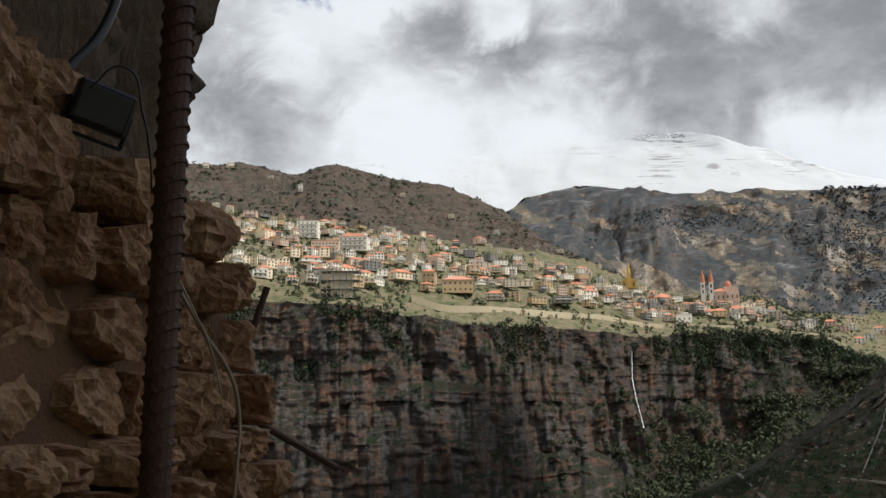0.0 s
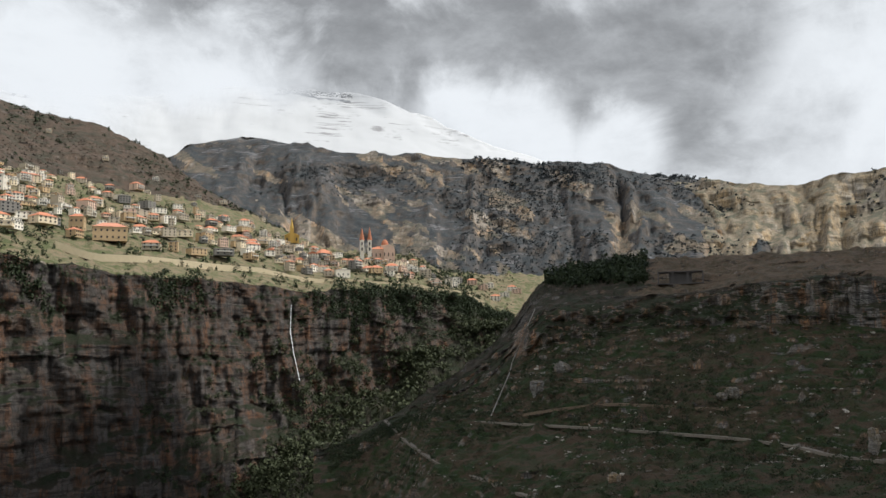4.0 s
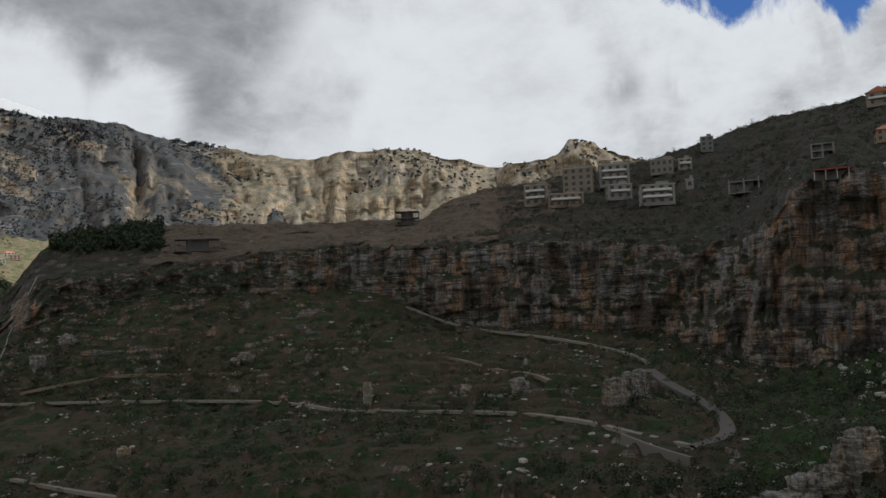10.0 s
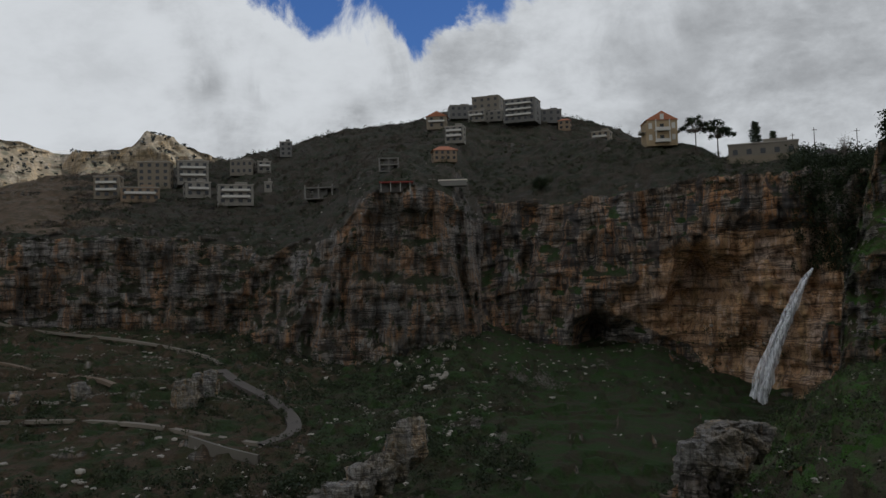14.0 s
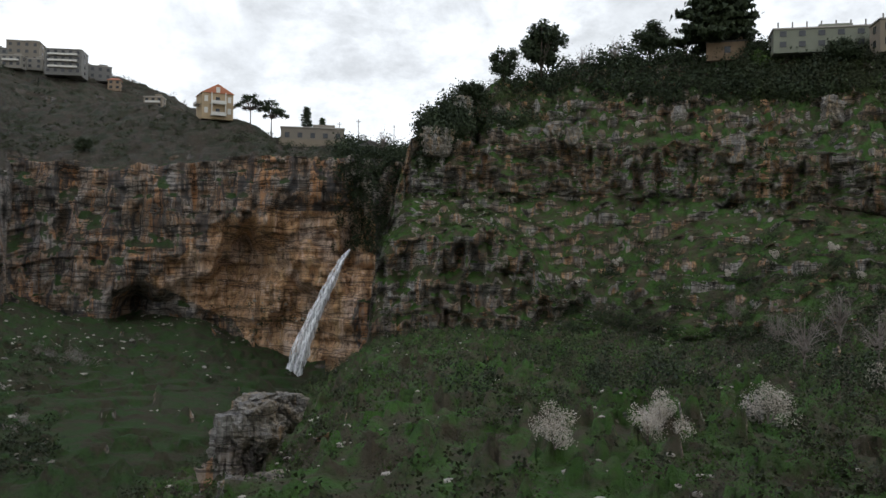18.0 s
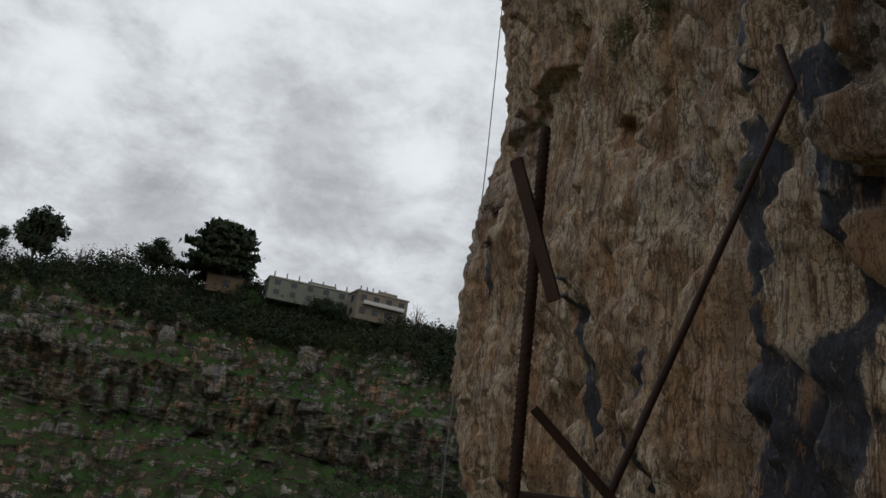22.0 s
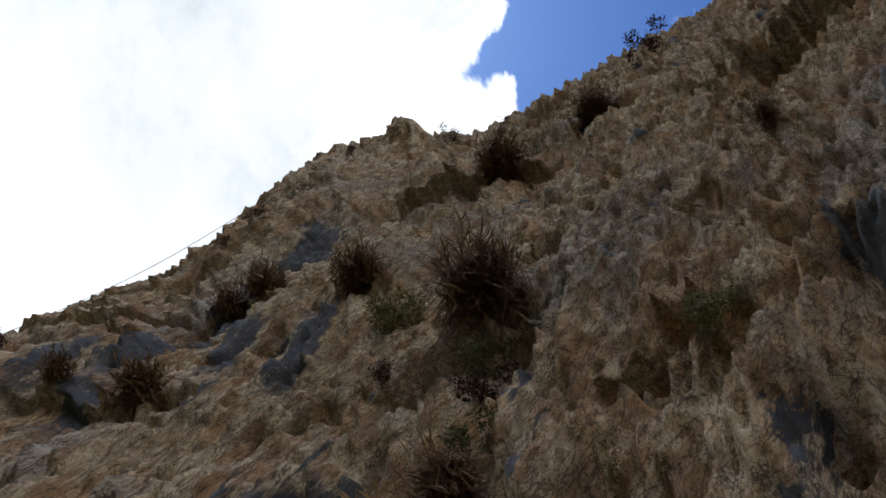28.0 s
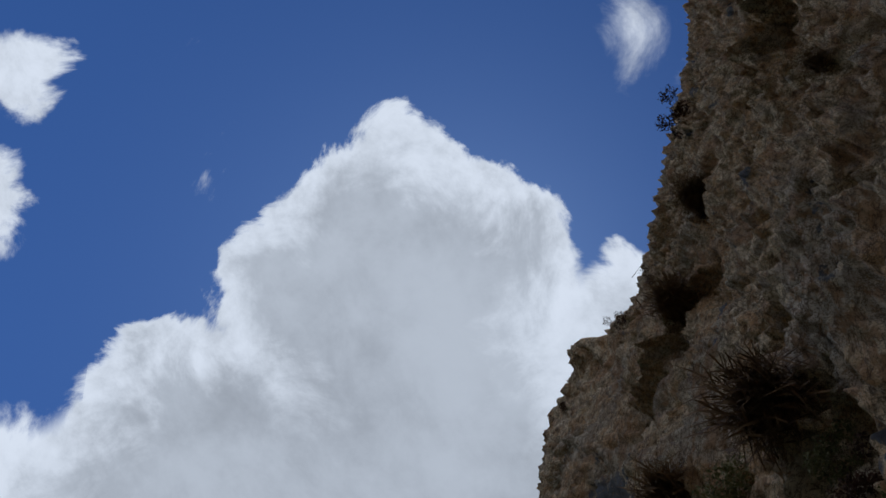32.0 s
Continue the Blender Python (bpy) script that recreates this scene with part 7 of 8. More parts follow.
def waterfall(label, line, w0, w1, mat, seed):
    ob = thing("waterfall", label, "waterfall")
    g = random.Random(seed)
    for strand in range(16):
        bm = bmesh.new()
        off = g.uniform(-0.34, 0.34)
        rows = []
        n = 46
        t0, t1 = (0.0, 1.0) if strand < 4 else sorted((g.uniform(0, 0.6), g.uniform(0.5, 1.0)))
        for i in range(n + 1):
            t = t0 + (t1 - t0) * i / n
            k = t * (len(line) - 1)
            j = min(int(k), len(line) - 2)
            c = line[j].lerp(line[j + 1], k - j)
            w = (w0 + (w1 - w0) * t ** 0.7)
            side = Vector((-c.y, c.x, 0)).normalized()
            mid = c + side * off * w * 0.8 + Vector((g.gauss(0, 0.06), g.gauss(0, 0.06), 0))
            half = w * (0.34 if strand < 5 else 0.15) * (0.7 + 0.6 * noise.noise(Vector((t * 14, strand * 3.3, seed))))
            out = -c.normalized() * (0.09 * strand)
            rows.append([bm.verts.new(mid - side * half + out), bm.verts.new(mid - c.normalized() * half * 0.6 + out), bm.verts.new(mid + side * half + out)])
        for a, b in zip(rows, rows[1:]):
            for j in range(2):
                bm.faces.new((a[j], a[j + 1], b[j + 1], b[j]))
        part("strand", bm, mat, ob)
    return ob


WATER = water()
waterfall("white waterfall leaping from a hole in the cliff", [spot(101.4, 244, 0.8), spot(100.9, 243, 0.1), spot(100.2, 242, -1.3), spot(99.3, 241, -3.3), spot(98.5, 240, -5.3), spot(97.6, 239, -8.4)], 0.5, 5.2, WATER, 4)
fall = [spot(10.55, 735, 3.2), spot(10.5, 725, 1.5), spot(10.7, 715, 0.2), spot(11.1, 705, -1.6)]
waterfall("thin distant waterfall down the gorge cliff", fall, 0.5, 0.9, WATER, 9)
# ---- things at hand on the terrace ----
def rubble():
    m, k, b = material("brown_rubble")
    p = where(k)
    one = k.add("ShaderNodeObjectInfo").outputs["Random"]
    mid, fine = k.noise(p, 9, 6, 0.65), k.noise(p, 55, 6, 0.7)
    pit = k.voronoi(p, 45)
    c = k.mix(one, (0.21, 0.095, 0.042), (0.33, 0.19, 0.098))
    c = k.mix(k.ramp(mid, 0.42, 0.66), c, (0.41, 0.26, 0.14))
    c = k.mix(k.math("MULTIPLY", k.ramp(fine, 0.5, 0.7), 0.6), c, (0.07, 0.045, 0.03))
    k.put(b.inputs["Base Color"], c)
    b.inputs["Roughness"].default_value = 0.92
    bump(k, b, k.math("ADD", k.math("ADD", mid, k.math("MULTIPLY", fine, 0.5)), k.math("MULTIPLY", pit, 0.5)), 0.9, 0.02)
    return m


M_RUBBLE = rubble()
MORTAR = plain("earth_mortar", (0.13, 0.07, 0.035), 0.97, vary=0.5, size=0.12, relief=0.012, world_size=True)
STONES = []
for i in range(12):
    bm = bmesh.new()
    bmesh.ops.create_cube(bm, size=1)
    bmesh.ops.subdivide_edges(bm, edges=bm.edges[:], cuts=7, use_grid_fill=True)
    g = random.Random(300 + i)
    cuts = [(Vector((g.gauss(0, 1), g.gauss(0, 1), g.gauss(0, 1))).normalized(), g.uniform(0.46, 0.62)) for _ in range(7)]
    for v in bm.verts:
        d = v.co.copy()
        rounded = d.normalized() * 0.62
        v.co = d.lerp(rounded, 0.20)
        for n, o in cuts:
            over = v.co.dot(n) - o
            if over > 0:
                v.co -= n * over
        v.co += d.normalized() * (0.07 * noise.fractal(d * 3.0 + Vector((i * 7.0, 0, 0)), 0.6, 2.0, 5) - 0.05 * max(0.0, 0.25 - abs(noise.noise(d * 2.2 + Vector((i, 5, 0))))) * 4)
    me = bpy.data.meshes.new("stone")
    bm.to_mesh(me)
    bm.free()
    me.materials.append(M_RUBBLE)
    STONES.append(me)


def stone_wall(name, label, a, b, low, top, thick, seed, size=(0.10, 0.25), course=(0.09, 0.17)):
    """A dry rubble wall from a to b; top(t) is its height along the way. Every stone is a piece."""
    g = random.Random(seed)
    ob = thing(name, label, "wall", kind="structure")
    a, b = Vector(a), Vector(b)
    length = (b - a).length
    d = (b - a).normalized()
    out = Vector((d.y, -d.x, 0))
    turn = math.atan2(d.y, d.x)
    z = low
    while z < 3:
        h = g.uniform(*course)
        s = -g.uniform(0, 0.15)
        any_left = False
        while s < length:
            w = g.uniform(*size)
            mid = s + w / 2
            if z + h * 0.6 < top(min(max(mid / length, 0), 1)):
                any_left = True
                st = new("stone", g.choice(STONES))
                st.parent = ob
                st.location = a + d * mid + out * g.uniform(-0.07, 0.07) + Vector((0, 0, z + h / 2))
                st.scale = (w * 0.95, thick * g.uniform(0.85, 1.15), h * 0.95)
                st.rotation_euler = (g.gauss(0, 0.05), g.gauss(0, 0.05), turn + g.gauss(0, 0.09))
            s += w + 0.008
        z += h
        if not any_left:
            break
    return ob


WALL_A, WALL_B = spot(-46, 1.45, 0), spot(-15.6, 2.95, 0)
WALL_A.z = WALL_B.z = 0
top = lambda t: 2.32 - 0.24 * max(0.0, (t - 0.3) / 0.6) - (0.3 if t > 0.86 else 0)
stone_wall("wall_rubble", "ruined reddish-brown rubble stone wall with ragged end", WALL_A, WALL_B, 0.0, top, 0.34, 21)
d = (WALL_B - WALL_A).normalized()
part_core = part("wall_core", box(bmesh.new(), ((WALL_B - WALL_A).length * 0.9, 0.20, 1.95), tuple((WALL_A + WALL_B) / 2 - d * 0.12 + Vector((0, 0, 0.98))), math.atan2(d.y, d.x)), MORTAR)
tagged(part_core, "earth mortar core of the rubble wall", "wall", kind="structure")
g = random.Random(5)
# ragged return of the wall, falling away behind its end
back = Vector((-d.y, d.x, 0))
for i in range(58):
    t = g.random()
    q = WALL_B + back * (0.15 + 1.2 * g.random()) - d * (0.30 - 0.24 * t) + Vector((0, 0, 0.15 + 1.62 * (1 - t) ** 0.8 * g.random() ** 0.5))
    st = new("stone", g.choice(STONES))
    st.parent = bpy.data.objects["wall_rubble"]
    st.location, st.scale = q, (g.uniform(0.16, 0.34), g.uniform(0.16, 0.3), g.uniform(0.12, 0.2))
    st.rotation_euler = (g.gauss(0, 0.15), g.gauss(0, 0.15), g.uniform(0, 3))
# low parapet at the other end
PA, PB = spot(145.2, 3.2, 0), spot(163, 2.5, 0)
PA.z = PB.z = 0.25
stone_wall("wall_parapet", "low rubble parapet under the rusty frame", PA, PB, 0.0, lambda t: 1.22 + 0.06 * math.sin(t * 9), 0.26, 33, (0.09, 0.22), (0.07, 0.13))

RUST = plain("rusty_steel", (0.075, 0.042, 0.028), 0.75, 0.35, vary=0.7, size=0.08, relief=0.002, world_size=True)


def rebar(name, label, a, b, radius, ribs=0.019):
    """A ribbed reinforcing bar."""
    ob = thing(name, label, "steel bar")
    a, b = Vector(a), Vector(b)
    part("bar", rod(bmesh.new(), a, b, radius, 14), RUST, ob)
    bm = bmesh.new()
    d = (b - a).normalized()
    n = int((b - a).length / ribs)
    q = d.to_track_quat("Z", "Y").to_matrix().to_4x4()
    for i in range(n):
        m = Matrix.Translation(a + d * (i + 0.5) * ribs) @ q @ Matrix.Rotation(radians(28), 4, "X")
        bmesh.ops.create_cone(bm, cap_ends=True, segments=12, radius1=radius * 1.13, radius2=radius * 1.13, depth=ribs * 0.30, matrix=m @ Matrix.Diagonal((1, 1.12, 1, 1)))
    part("rib", bm, RUST, ob)
    return ob


q = spot(-19.2, 0.92, 0)
rebar("reinforcing_bar", "thick rusty ribbed steel bar standing upright", (q.x, q.y, -0.05), (q.x - 0.004, q.y, 3.6), 0.0150)
# rusty frame: post, rail, braces and a flat bar
post = spot(148.5, 2.0, 0)
rebar("frame_post", "rusty ribbed steel post of a frame", (post.x, post.y, 0), spot(147.6, 2.0, 27.3), 0.0135, 0.016)
frame_rail = thing("frame_rail", "rusty steel rail across the frame", "steel bar")
part("bar", rod(bmesh.new(), spot(148.3, 2.0, 3.9), spot(178, 2.15, 3.6), 0.013, 10), RUST, frame_rail)
brace = thing("frame_brace", "long rusty diagonal rod hooked into the cliff", "steel bar")
part("bar", rod(bmesh.new(), spot(150.6, 2.0, -4), spot(163.9, 2.5, 29.6), 0.010, 10), RUST, brace)
part("hook", rod(bmesh.new(), spot(163.9, 2.5, 29.6), spot(162.9, 2.55, 32.0), 0.012, 8), RUST, brace)
flat = thing("flat_bar", "rusty flat steel bar tied across the post", "steel bar")
a_, b_ = spot(145.8, 1.95, 25.2), spot(149.4, 1.95, 16.4)
bm = bmesh.new()
bmesh.ops.create_cube(bm, size=1, matrix=Matrix.Translation((a_ + b_) / 2) @ (b_ - a_).to_track_quat("Z", "Y").to_matrix().to_4x4() @ Matrix.Rotation(radians(-58), 4, "Z") @ Matrix.Diagonal((0.032, 0.010, (b_ - a_).length, 1)))
part("bar", bm, RUST, flat)
short = thing("short_brace", "short rusty ribbed bar below the rail", "steel bar")
part("bar", rod(bmesh.new(), spot(148.7, 1.98, 9.4), spot(154.4, 2.0, 4.0), 0.011, 10), RUST, short)
low_bar = thing("low_rail", "low rusty rail over the parapet", "steel bar")
part("bar", rod(bmesh.new(), spot(145.5, 2.05, -2.9), spot(178, 2.1, -1.4), 0.011, 10), RUST, low_bar)

# flood lamp on the wall
lamp = thing("flood_lamp", "black square flood lamp standing on the rubble wall", "lamp")
lamp.matrix_world = Matrix.Translation(spot(-23.7, 1.86, 17.9)) @ Matrix.Rotation(radians(23.7 + 14), 4, "Z") @ Matrix.Rotation(radians(13), 4, "Y") @ Matrix.Rotation(radians(12), 4, "X")
BLACK = plain("black_paint", (0.015, 0.015, 0.016), 0.45, 0.3, vary=0.3, size=0.1)
PANE = plain("dusty_lamp_glass", (0.05, 0.052, 0.05), 0.3, vary=0.2, size=0.1)
part("housing", box(bmesh.new(), (0.118, 0.045, 0.092), (0, 0, 0), 0, 0.006), BLACK, lamp)
part("glass", box(bmesh.new(), (0.098, 0.004, 0.072), (0, -0.0235, 0), 0, 0.001), PANE, lamp)
for x in (-1, 1):
    part("bracket_arm", box(bmesh.new(), (0.006, 0.02, 0.07), (x * 0.063, 0.012, -0.03), 0, 0.001), BLACK, lamp)
part("bracket_foot", box(bmesh.new(), (0.13, 0.02, 0.006), (0, 0.012, -0.066), 0, 0.001), BLACK, lamp)


def strand(name, label, category, points, radius, mat):
    cu = bpy.data.curves.new(name, "CURVE")
    cu.dimensions, cu.bevel_depth, cu.bevel_resolution = "3D", radius, 2
    sp = cu.splines.new("BEZIER")
    sp.bezier_points.add(len(points) - 1)
    for bp, p in zip(sp.bezier_points, points):
        bp.co = p
        bp.handle_left_type = bp.handle_right_type = "AUTO"
    cu.materials.append(mat)
    return tagged(new(name, cu), label, category)


PALE = plain("pale_vine", (0.30, 0.24, 0.17), 0.8, vary=0.3, size=0.1)
strand("vine_stem", "pale dry vine stem hanging over the wall", "vine", [spot(-18.4, 2.3, 7.0), spot(-16.8, 2.3, 4.4), spot(-15.2, 2.35, 2.0), spot(-14.5, 2.4, -0.5), spot(-14.5, 2.4, -3.5), spot(-14.7, 2.4, -7)], 0.005, PALE)
strand("vine_stem", "thin dry vine stem on the wall", "vine", [spot(-18.9, 2.1, 8.5), spot(-17.6, 2.1, 6.0), spot(-16.4, 2.15, 3.5), spot(-15.6, 2.2, 0.5)], 0.0025, PALE)
strand("cable", "thin black cable looping behind the lamp", "cable", [spot(-24.5, 1.8, 19.0), spot(-22.5, 1.8, 20.5), spot(-21.2, 1.8, 17.8), spot(-20.6, 1.85, 15.0), spot(-20.4, 1.9, 13.0)], 0.0022, BLACK)
strand("hose", "black hose running up the rock above the wall", "hose", [spot(-27.2, 1.9, 18.0), spot(-25.8, 1.95, 20.0), spot(-24.2, 2.0, 22.0), spot(-23.0, 2.05, 25.5), spot(-22.6, 2.1, 30)], 0.012, BLACK)
stick = thing("iron_rod", "rusty iron rod sticking out of the wall end", "steel bar")
part("bar", rod(bmesh.new(), spot(-14.6, 3.0, -0.4), spot(-8.3, 3.3, -4.0), 0.013, 8), RUST, stick)
stub = thing("iron_stub", "short rusty iron stub beside the wall end", "steel bar")
part("bar", rod(bmesh.new(), spot(-13.9, 3.2, 4.4), spot(-13.0, 3.2, 7.4), 0.012, 8), RUST, stub)
strand("cliff_cable", "thin cable hanging down the cliff edge", "cable", [spot(133.6, 19.5, 59.5), spot(139.9, 19.5, 47.1), spot(141.7, 19.3, 25.0), spot(141.4, 19.3, 6.0), spot(141.6, 19.3, -4), spot(141.7, 19.3, -14)], 0.012, plain("grey_cable", (0.3, 0.3, 0.3), 0.6))
for i in range(9):
    g = random.Random(70 + i)
    b0 = g.uniform(146, 160)
    pts = [spot(b0 + g.uniform(-3, 3) * k, 2.1 + g.uniform(-0.15, 0.15), -3.5 + g.uniform(0, 2.4) * k * 0.8) for k in range(4)]
    strand("dry_twig", "dry pale twig on the parapet", "twig", pts, 0.003, PALE)

WIRE = plain("old_wire", (0.36, 0.32, 0.26), 0.6, 0.3, vary=0.4, size=0.05)
for pts, rad in (((154.5, 4.0), (153.6, 2.3), (152.5, 0.4), (151.9, -1.2)), 0.0035), (((151.4, 2.1), (152.7, 2.7), (153.9, 3.2), (154.4, 3.9)), 0.002), (((150.9, -0.8), (151.6, -0.4), (152.6, -1.1), (151.8, -1.6), (150.9, -0.8)), 0.003):
    strand("tie_wire", "old wire tied round the rusty frame", "wire", [spot(b, 1.96, el) for b, el in pts], rad, WIRE)

# ---- tufts growing on the near cliff ----
CV = SHEETS["near"][1].reshape(-1, 3)
CD = CV - np.array((0, 0, EYE))
CR = np.linalg.norm(CD, axis=1)
CU = CD / CR[:, None]


def on_cliff(b, el):
    """Where the line of sight at that bearing and angle meets the near cliff."""
    dots = CU @ np.array(heading(b, el))
    close = np.nonzero(dots > math.cos(radians(0.7)))[0]
    if len(close) == 0:
        close = np.array([int(np.argmax(dots))])
    i = close[int(np.argmin(CR[close]))]
    return Vector(CV[i]), float(CR[i])


F_RED = foliage("red_brown_tuft", (0.05, 0.022, 0.018), (0.12, 0.06, 0.04))
F_STRAW = foliage("straw", (0.28, 0.17, 0.06), (0.45, 0.30, 0.12))
TUFT = {"dry": (F_DRY, "dry brown bush rooted in the cliff"), "dark": (F_RED, "dark reddish bush rooted in the cliff"), "sage": (F_SAGE, "grey-green bush rooted in the cliff"), "straw": (F_STRAW, "straw-coloured grass tuft on a cliff ledge"), "green": (F_GREEN, "green grass tuft on a cliff ledge"), "twig": (F_DRY, "large leafless twiggy bush on the cliff")}


def tuft(b, el, deg, kind):
    p, r = on_cliff(b, el)
    size = max(0.12, r * radians(deg))
    mat, label = TUFT[kind]
    inward = -Vector(p - Vector((0, 0, EYE))).normalized()
    c = p + inward * size * 0.25
    n = 1500 if deg > 1.3 else 800
    if kind in ("straw", "twig", "green", "dry"):
        # thin blades or twigs that spring from the root
        g = np.random.default_rng(int(b * 10 + el * 7) % 9999)
        d = g.normal(size=(n, 3)) + np.array(inward) * 0.9 + np.array((0, 0, 0.8 if kind != "twig" else 0.3))
        d /= np.linalg.norm(d, axis=1)[:, None]
        ln = size * g.uniform(0.3, 0.95, n)[:, None]
        root = np.array(p) + g.normal(scale=size * 0.36, size=(n, 3))
        side = np.cross(d, g.normal(size=(n, 3)))
        side /= np.linalg.norm(side, axis=1)[:, None]
        wd = size * (0.012 if kind != "twig" else 0.008)
        bend = np.array((0, 0, -0.25)) * ln
        q = np.stack([root - side * wd, root + side * wd, root + d * ln * 0.6 + side * wd * 0.8, root + d * ln + bend], 1).reshape(-1, 3)
        v, f = q, np.arange(n * 4).reshape(-1, 4)
    else:
        lobes = np.array([c]) + rng.normal(scale=size * 0.45, size=(7, 3))
        v, f = leaves(lobes, np.full((7, 3), size * 0.45), n // 6, size ** 0.65 * 0.075)
    bush = thing("cliff_bush", label, "bush", "bushes on the cliff")
    leafy = new("foliage", raw_mesh("foliage", v, f, mat))
    leafy.parent = bush
    bm = bmesh.new()
    for j in range(7):
        tip = p + Vector(rng.normal(scale=size * 0.28, size=3)) + inward * size * 0.3 + Vector((0, 0, size * 0.15))
        rod(bm, p - inward * 0.05, tip, size * 0.007, 4, size * 0.002)
    part("stem", bm, WOOD, bush)


for t in ((148.5, 47.6, 1.66, "dry"), (145.8, 63.1, 1.85, "dry"), (161.6, 62.1, 1.29, "dark"), (153.7, 64.2, 2.22, "sage"), (157.4, 70.6, 3.32, "twig"), (168.0, 67.9, 1.85, "sage"), (171.1, 66.1, 1.85, "dark"), (175.3, 62.9, 2.22, "sage"), (176.1, 59.5, 2.22, "dry"), (175.6, 55.1, 2.59, "straw"), (177.2, 52.1, 2.96, "sage"), (184.6, 54.7, 2.22, "dry"), (183.8, 47.1, 3.69, "sage"), (192.7, 49.7, 2.59, "dark"), (175.3, 44.2, 1.11, "green")):
    tuft(*t)
for t in ((153.0, 34.6, 1.48, "sage"), (152.6, 37.1, 1.48, "dry"), (149.6, 31.6, 1.48, "sage"), (195.8, 66.9, 0.92, "sage"), (206.8, 79.1, 2.22, "sage"), (143.3, 57.1, 1.48, "dry"), (144.3, 44.3, 1.11, "dry"), (143.4, 54.7, 1.11, "dry"), (144.8, 36.0, 1.11, "dry"), (140.8, 41.6, 1.48, "dark"), (156.2, 43.4, 0.92, "dry"), (181.0, 43.7, 2.22, "sage"), (185.0, 49.3, 2.22, "dry"), (169.7, 46.0, 0.74, "dry"), (179.5, 57.0, 2.0, "dry"), (188.0, 51.5, 2.4, "sage")):
    tuft(*t)
for t in ((90.4, 81.4, 1.40, "dark"), (127.3, 70.3, 0.74, "dark"), (128.1, 64.9, 0.55, "dark"), (125.6, 74.2, 0.66, "dark"), (134.9, 58.4, 0.66, "dark"), (136.7, 55.2, 0.66, "dark"), (122.3, 79.7, 1.48, "dry"), (1.6, 89.2, 1.29, "dry"), (132.3, 74.0, 1.66, "dry"), (202.1, 77.6, 1.85, "sage")):
    tuft(*t)
for t in ((153.3, 37.1, 1.29, "dry"), (142.2, 33.8, 0.52, "dark"), (143.2, 27.1, 0.52, "dark"), (142.2, 21.1, 0.81, "dark"), (141.8, 18.9, 0.52, "dark"), (152.7, 34.9, 1.11, "sage"), (159.8, 24.8, 0.92, "sage"), (150.9, 27.5, 0.55, "dry"), (146.2, 36.3, 0.66, "dark")):
    tuft(*t)

# ---- single trees and blossoming bushes ----
def tree(label, at, tall, wide, mat, style, seed, sheet_mat=None):
    """style: cedar (flat tiers), pine (umbrella on a bare trunk), oak (round, lobed), bare."""
    g = np.random.default_rng(seed)
    ob = thing("tree", label, "tree")
    ob.location = (at[0], at[1], at[2] - 0.4)
    bm = bmesh.new()
    rod(bm, (0, 0, 0), (0, 0, tall * 0.9), wide * 0.026, 8, wide * 0.008)
    cs, rs = [], []
    if style == "cedar":
        for i in range(46):
            t = 0.22 + 0.76 * (i / 45)
            a = i * 2.4
            reach = wide * 0.5 * (1.02 - t) ** 0.45 * g.uniform(0.5, 1.0)
            end = Vector((math.cos(a) * reach, math.sin(a) * reach, tall * (t + 0.03)))
            rod(bm, (0, 0, tall * t), end, wide * 0.012, 5, wide * 0.003)
            for f in (0.45, 0.75, 1.0):
                cs.append((end.x * f, end.y * f, end.z))
                rs.append((wide * 0.13, wide * 0.13, tall * 0.035))
    elif style == "pine":
        for i in range(26):
            a, reach = g.uniform(0, 6.28), wide * 0.5 * math.sqrt(g.random())
            z = tall * (0.60 + 0.38 * (1 - (reach / (wide * 0.5)) ** 2) * g.uniform(0.5, 1))
            rod(bm, (0, 0, tall * 0.5), (math.cos(a) * reach, math.sin(a) * reach, z), wide * 0.014, 5, wide * 0.004)
            cs.append((math.cos(a) * reach, math.sin(a) * reach, z))
            rs.append((wide * 0.16, wide * 0.16, tall * 0.08))
    else:
        for i in range(24 if style == "oak" else 34):
            d = g.normal(size=3)
            d /= np.linalg.norm(d)
            k = g.uniform(0.45, 1.0)
            e = (d[0] * wide * 0.42 * k, d[1] * wide * 0.42 * k, tall * (0.60 + 0.36 * d[2] * k))
            rod(bm, (0, 0, tall * g.uniform(0.2, 0.5)), e, wide * 0.014, 5, wide * 0.003)
            cs.append(e)
            rs.append((wide * 0.19, wide * 0.19, wide * 0.17))
            if style == "bare":
                for _ in range(5):
                    e2 = Vector(e) + Vector(g.normal(scale=wide * 0.13, size=3)) + Vector((0, 0, wide * 0.05))
                    rod(bm, e, e2, wide * 0.004, 3, wide * 0.0015)
    part("trunk", bm, WOOD if style != "bare" else PALE_BARK, ob)
    if style != "bare":
        v, f = leaves(np.array(cs), np.array(rs), 110 if style != "oak" else 200, wide * 0.026, 0.0, 0.25)
        crown = new("crown", raw_mesh("crown", v, f, mat))
        crown.parent = ob
    return ob


PALE_BARK = plain("grey_bark", (0.20, 0.17, 0.15), 0.9, size=0.3)
J = "ground_hillside"
p = hit(J, 124.9, 12.8)
tree("broad dark cedar on the hilltop", p, 18.5, 25, F_DARK, "cedar", 1)
tree("tall round evergreen tree on the hilltop", hit(J, 113.8, 11.7), 17.5, 14, F_DARK, "oak", 2)
tree("smaller evergreen tree beside the tall one", hit(J, 111.3, 11.2), 12.5, 9, F_DARK, "oak", 3)
tree("round dark pine on the hilltop", hit(J, 120.8, 12.8), 10.5, 11, F_DARK, "oak", 4)
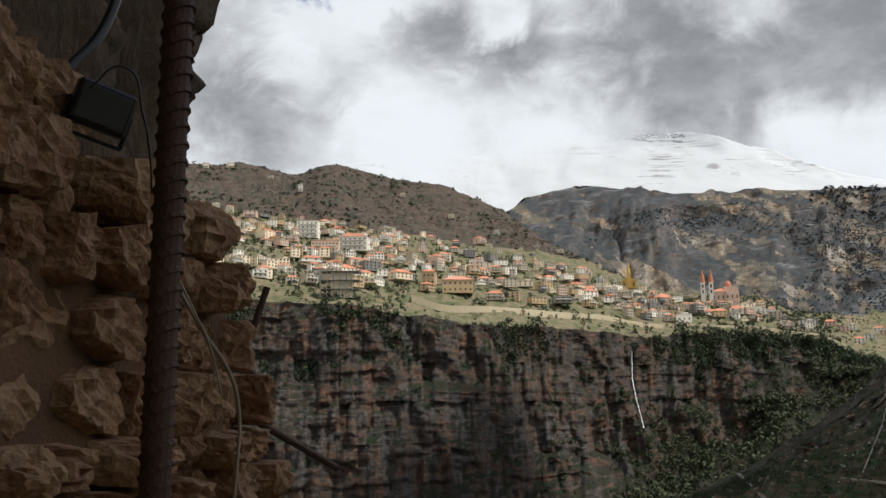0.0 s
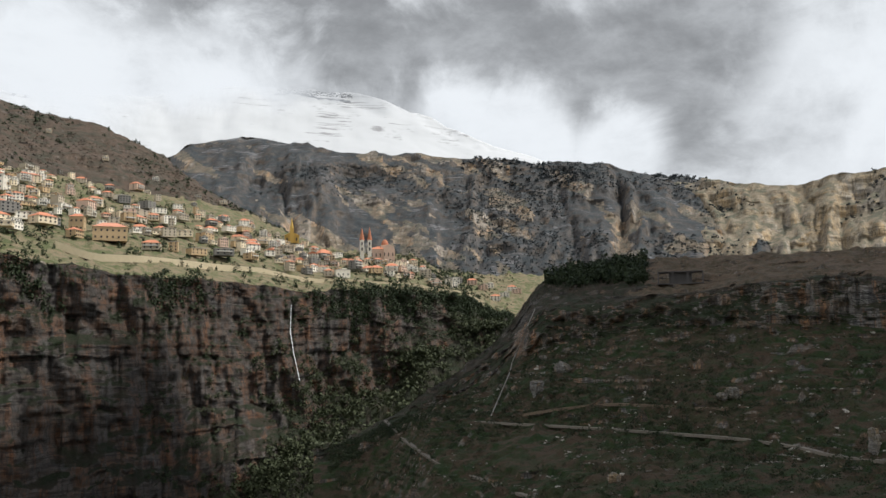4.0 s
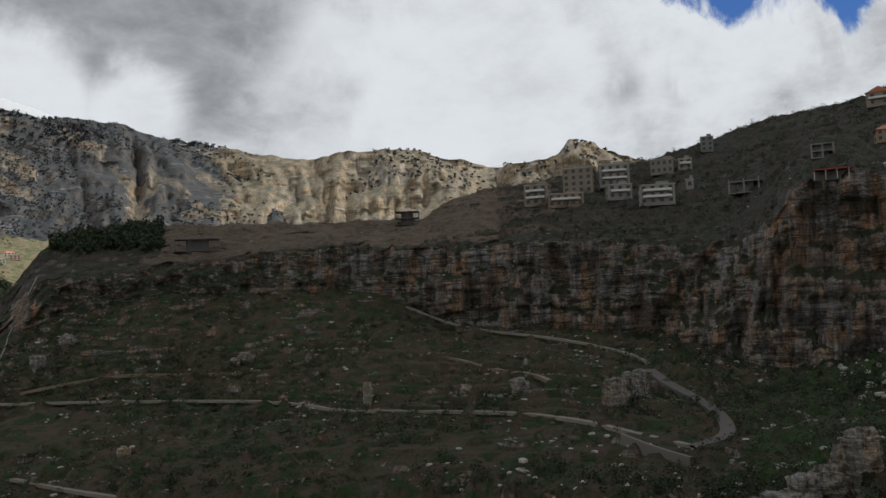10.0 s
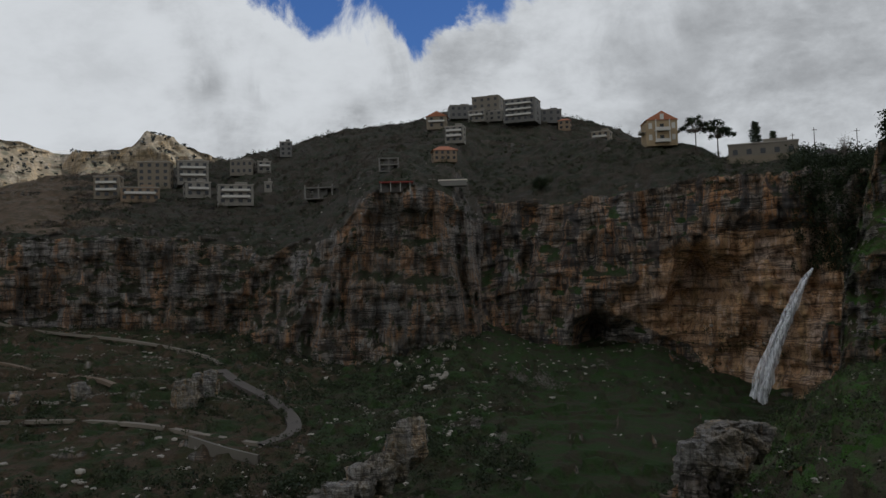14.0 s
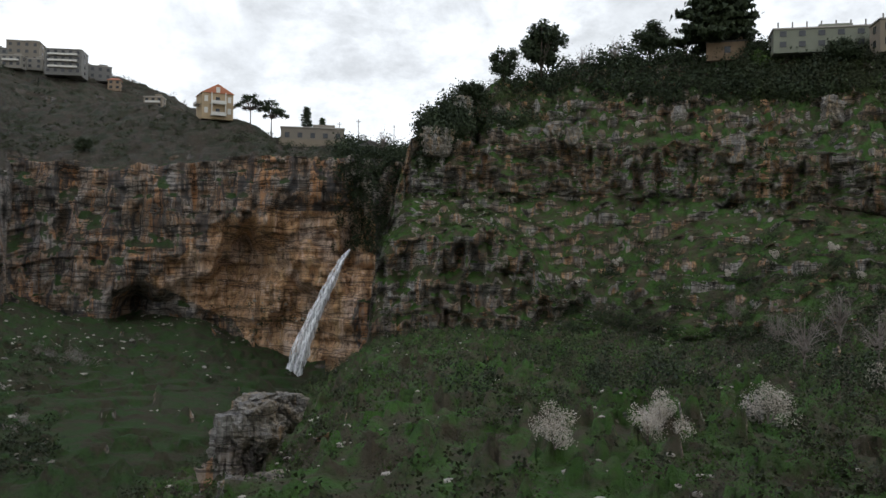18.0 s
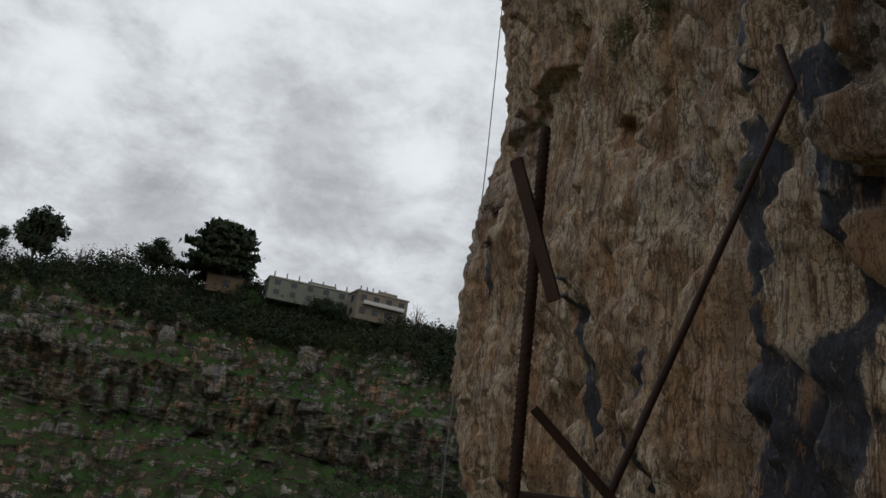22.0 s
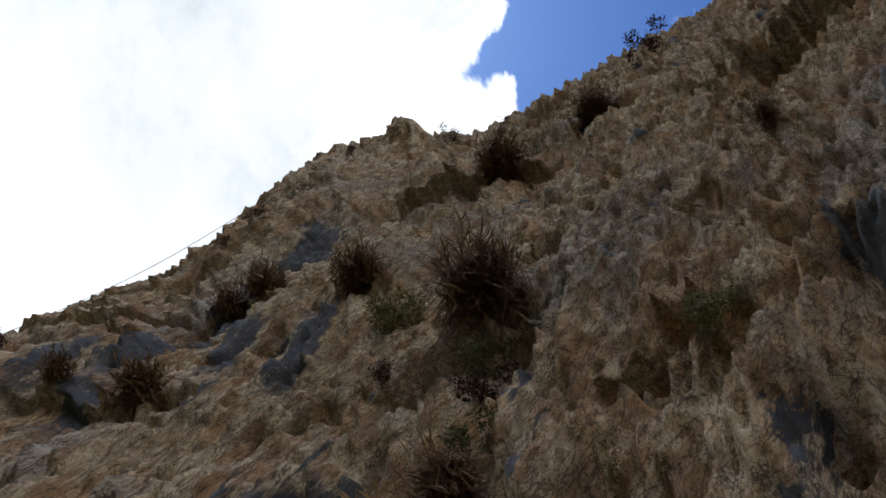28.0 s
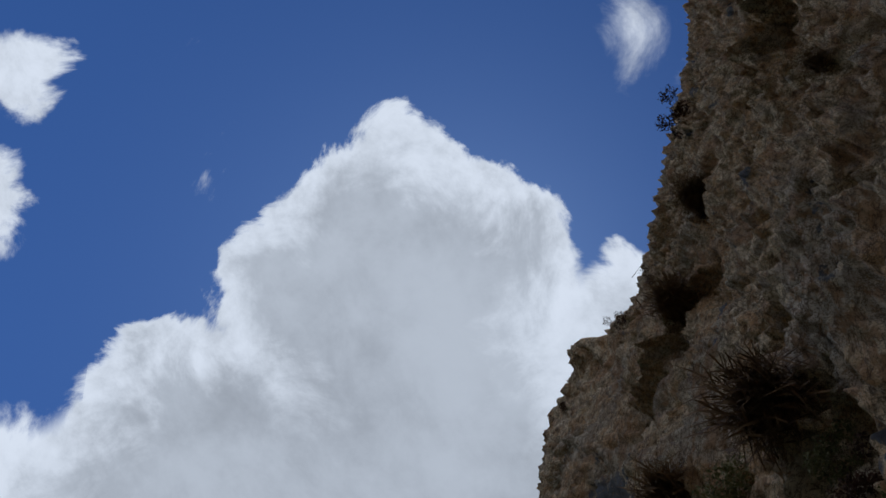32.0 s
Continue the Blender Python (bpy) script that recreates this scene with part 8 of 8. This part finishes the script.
tree("dark leaning pine by the rim", hit(J, 109.2, 10.2), 7, 8, F_DARK, "oak", 5)
tree("bare grey tree on the hilltop", hit(J, 118.6, 12.6), 8, 6, F_BROWN, "bare", 6)
tree("bare grey tree beside the cedar", hit(J, 116.4, 12.3), 7, 6, F_BROWN, "bare", 7)
tree("bare grey tree by the cream house", hit(J, 138.2, 12.0), 8, 7, F_BROWN, "bare", 8)
tree("bright green young tree below the houses", hit(J, 127.6, 11.6), 7, 8, F_GREEN, "oak", 9)
tree("dark evergreen in front of the long house", hit(J, 131.8, 11.7), 8, 9, F_DARK, "oak", 10)
tree("dark evergreen oak in front of the shed", hit(J, 127.0, 12.2), 8, 8, F_DARK, "oak", 11)
A_ = "ground_amphitheatre"
tree("dark umbrella pine beside the villa", hit(A_, 95.0, 8.5), 12, 9, F_DARK, "pine", 12)
tree("dark umbrella pine beside the villa", hit(A_, 96.3, 8.2), 13, 10, F_DARK, "pine", 13)
tree("small cedar behind the low house", hit(A_, 98.5, 7.7), 12, 6, F_DARK, "cedar", 14)
tree("small cedar behind the low house", hit(A_, 99.5, 7.6), 9, 5, F_DARK, "cedar", 15)
tree("bare grey tree by the shed", hit(A_, 103.5, 6.9), 9, 7, F_BROWN, "bare", 16)
tree("round dark bush on the green bench", hit(A_, 85.0, 6.4), 5, 6, F_DARK, "oak", 17)
for i, (b, el, tall, wide) in enumerate(((130.0, -6.0, 6.5, 6), (132.0, -4.5, 7, 6), (128.5, -5.0, 6, 5), (134.0, -5.5, 6, 5), (136.5, -4.0, 6, 5), (126.0, -3.5, 5, 4.5))):
    tree("bare grey tree at the foot of the hillside", hit(J, b, el), tall, wide, F_BROWN, "bare", 30 + i)
for i, (b, el, size) in enumerate(((127.9, -9.5, 1.5), (120.9, -11.2, 1.2), (121.6, -10.2, 1.0), (114.9, -11.6, 1.0), (139.2, 8.9, 1.6), (134.6, -7.2, 1.6), (135.6, -6.2, 1.3), (109.0, 3.6, 1.5), (116.2, -1.4, 1.6), (118.8, 0.0, 1.3), (128.2, 0.6, 1.5), (131.5, 1.0, 1.6), (133.2, -0.6, 1.4), (125.6, -0.6, 1.2), (136.8, 3.2, 1.8), (120.0, 8.8, 1.2), (123.4, 1.6, 1.0))):
    size *= 1.25 if el < -5 else 0.62
    p = hit(J, b, el)
    bloom = thing("blossom_bush", "whitish blossoming bush on the slope", "bush", "blossoming bushes")
    lobes = np.array(p) + np.array((0, 0, size * 0.8)) + np.random.default_rng(i).normal(scale=size * 0.42, size=(10, 3))
    v, f = leaves(lobes, np.full((10, 3), size * 0.46), 260, 0.06 if el < -5 else 0.10)
    crown = new("crown", raw_mesh("crown", v, f, F_BLOOM))
    crown.parent = bloom
    bm = bmesh.new()
    for q in lobes[:6]:
        rod(bm, p + Vector((0, 0, -0.2)), Vector(q), 0.05, 5, 0.02)
    part("stem", bm, PALE_BARK, bloom)
for i, (b, el, size) in enumerate(((84.8, -6.6, 3.2), (83.2, -6.0, 2.2), (88.6, -5.4, 1.6), (82.0, -10.0, 1.4), (80.4, -8.8, 1.2))):
    p = hit(A_ if b > 82.5 else S, b, el)
    bloom = thing("blossom_bush", "pale pinkish blossoming bush below the cliff", "bush", "blossoming bushes")
    lobes = np.array(p) + np.array((0, 0, size * 0.7)) + np.random.default_rng(50 + i).normal(scale=size * 0.45, size=(12, 3))
    v, f = leaves(lobes, np.full((12, 3), size * 0.4), 80, 0.11)
    crown = new("crown", raw_mesh("crown", v, f, foliage("grey_pink_blossom", (0.13, 0.11, 0.10), (0.30, 0.26, 0.24))))
    crown.parent = bloom
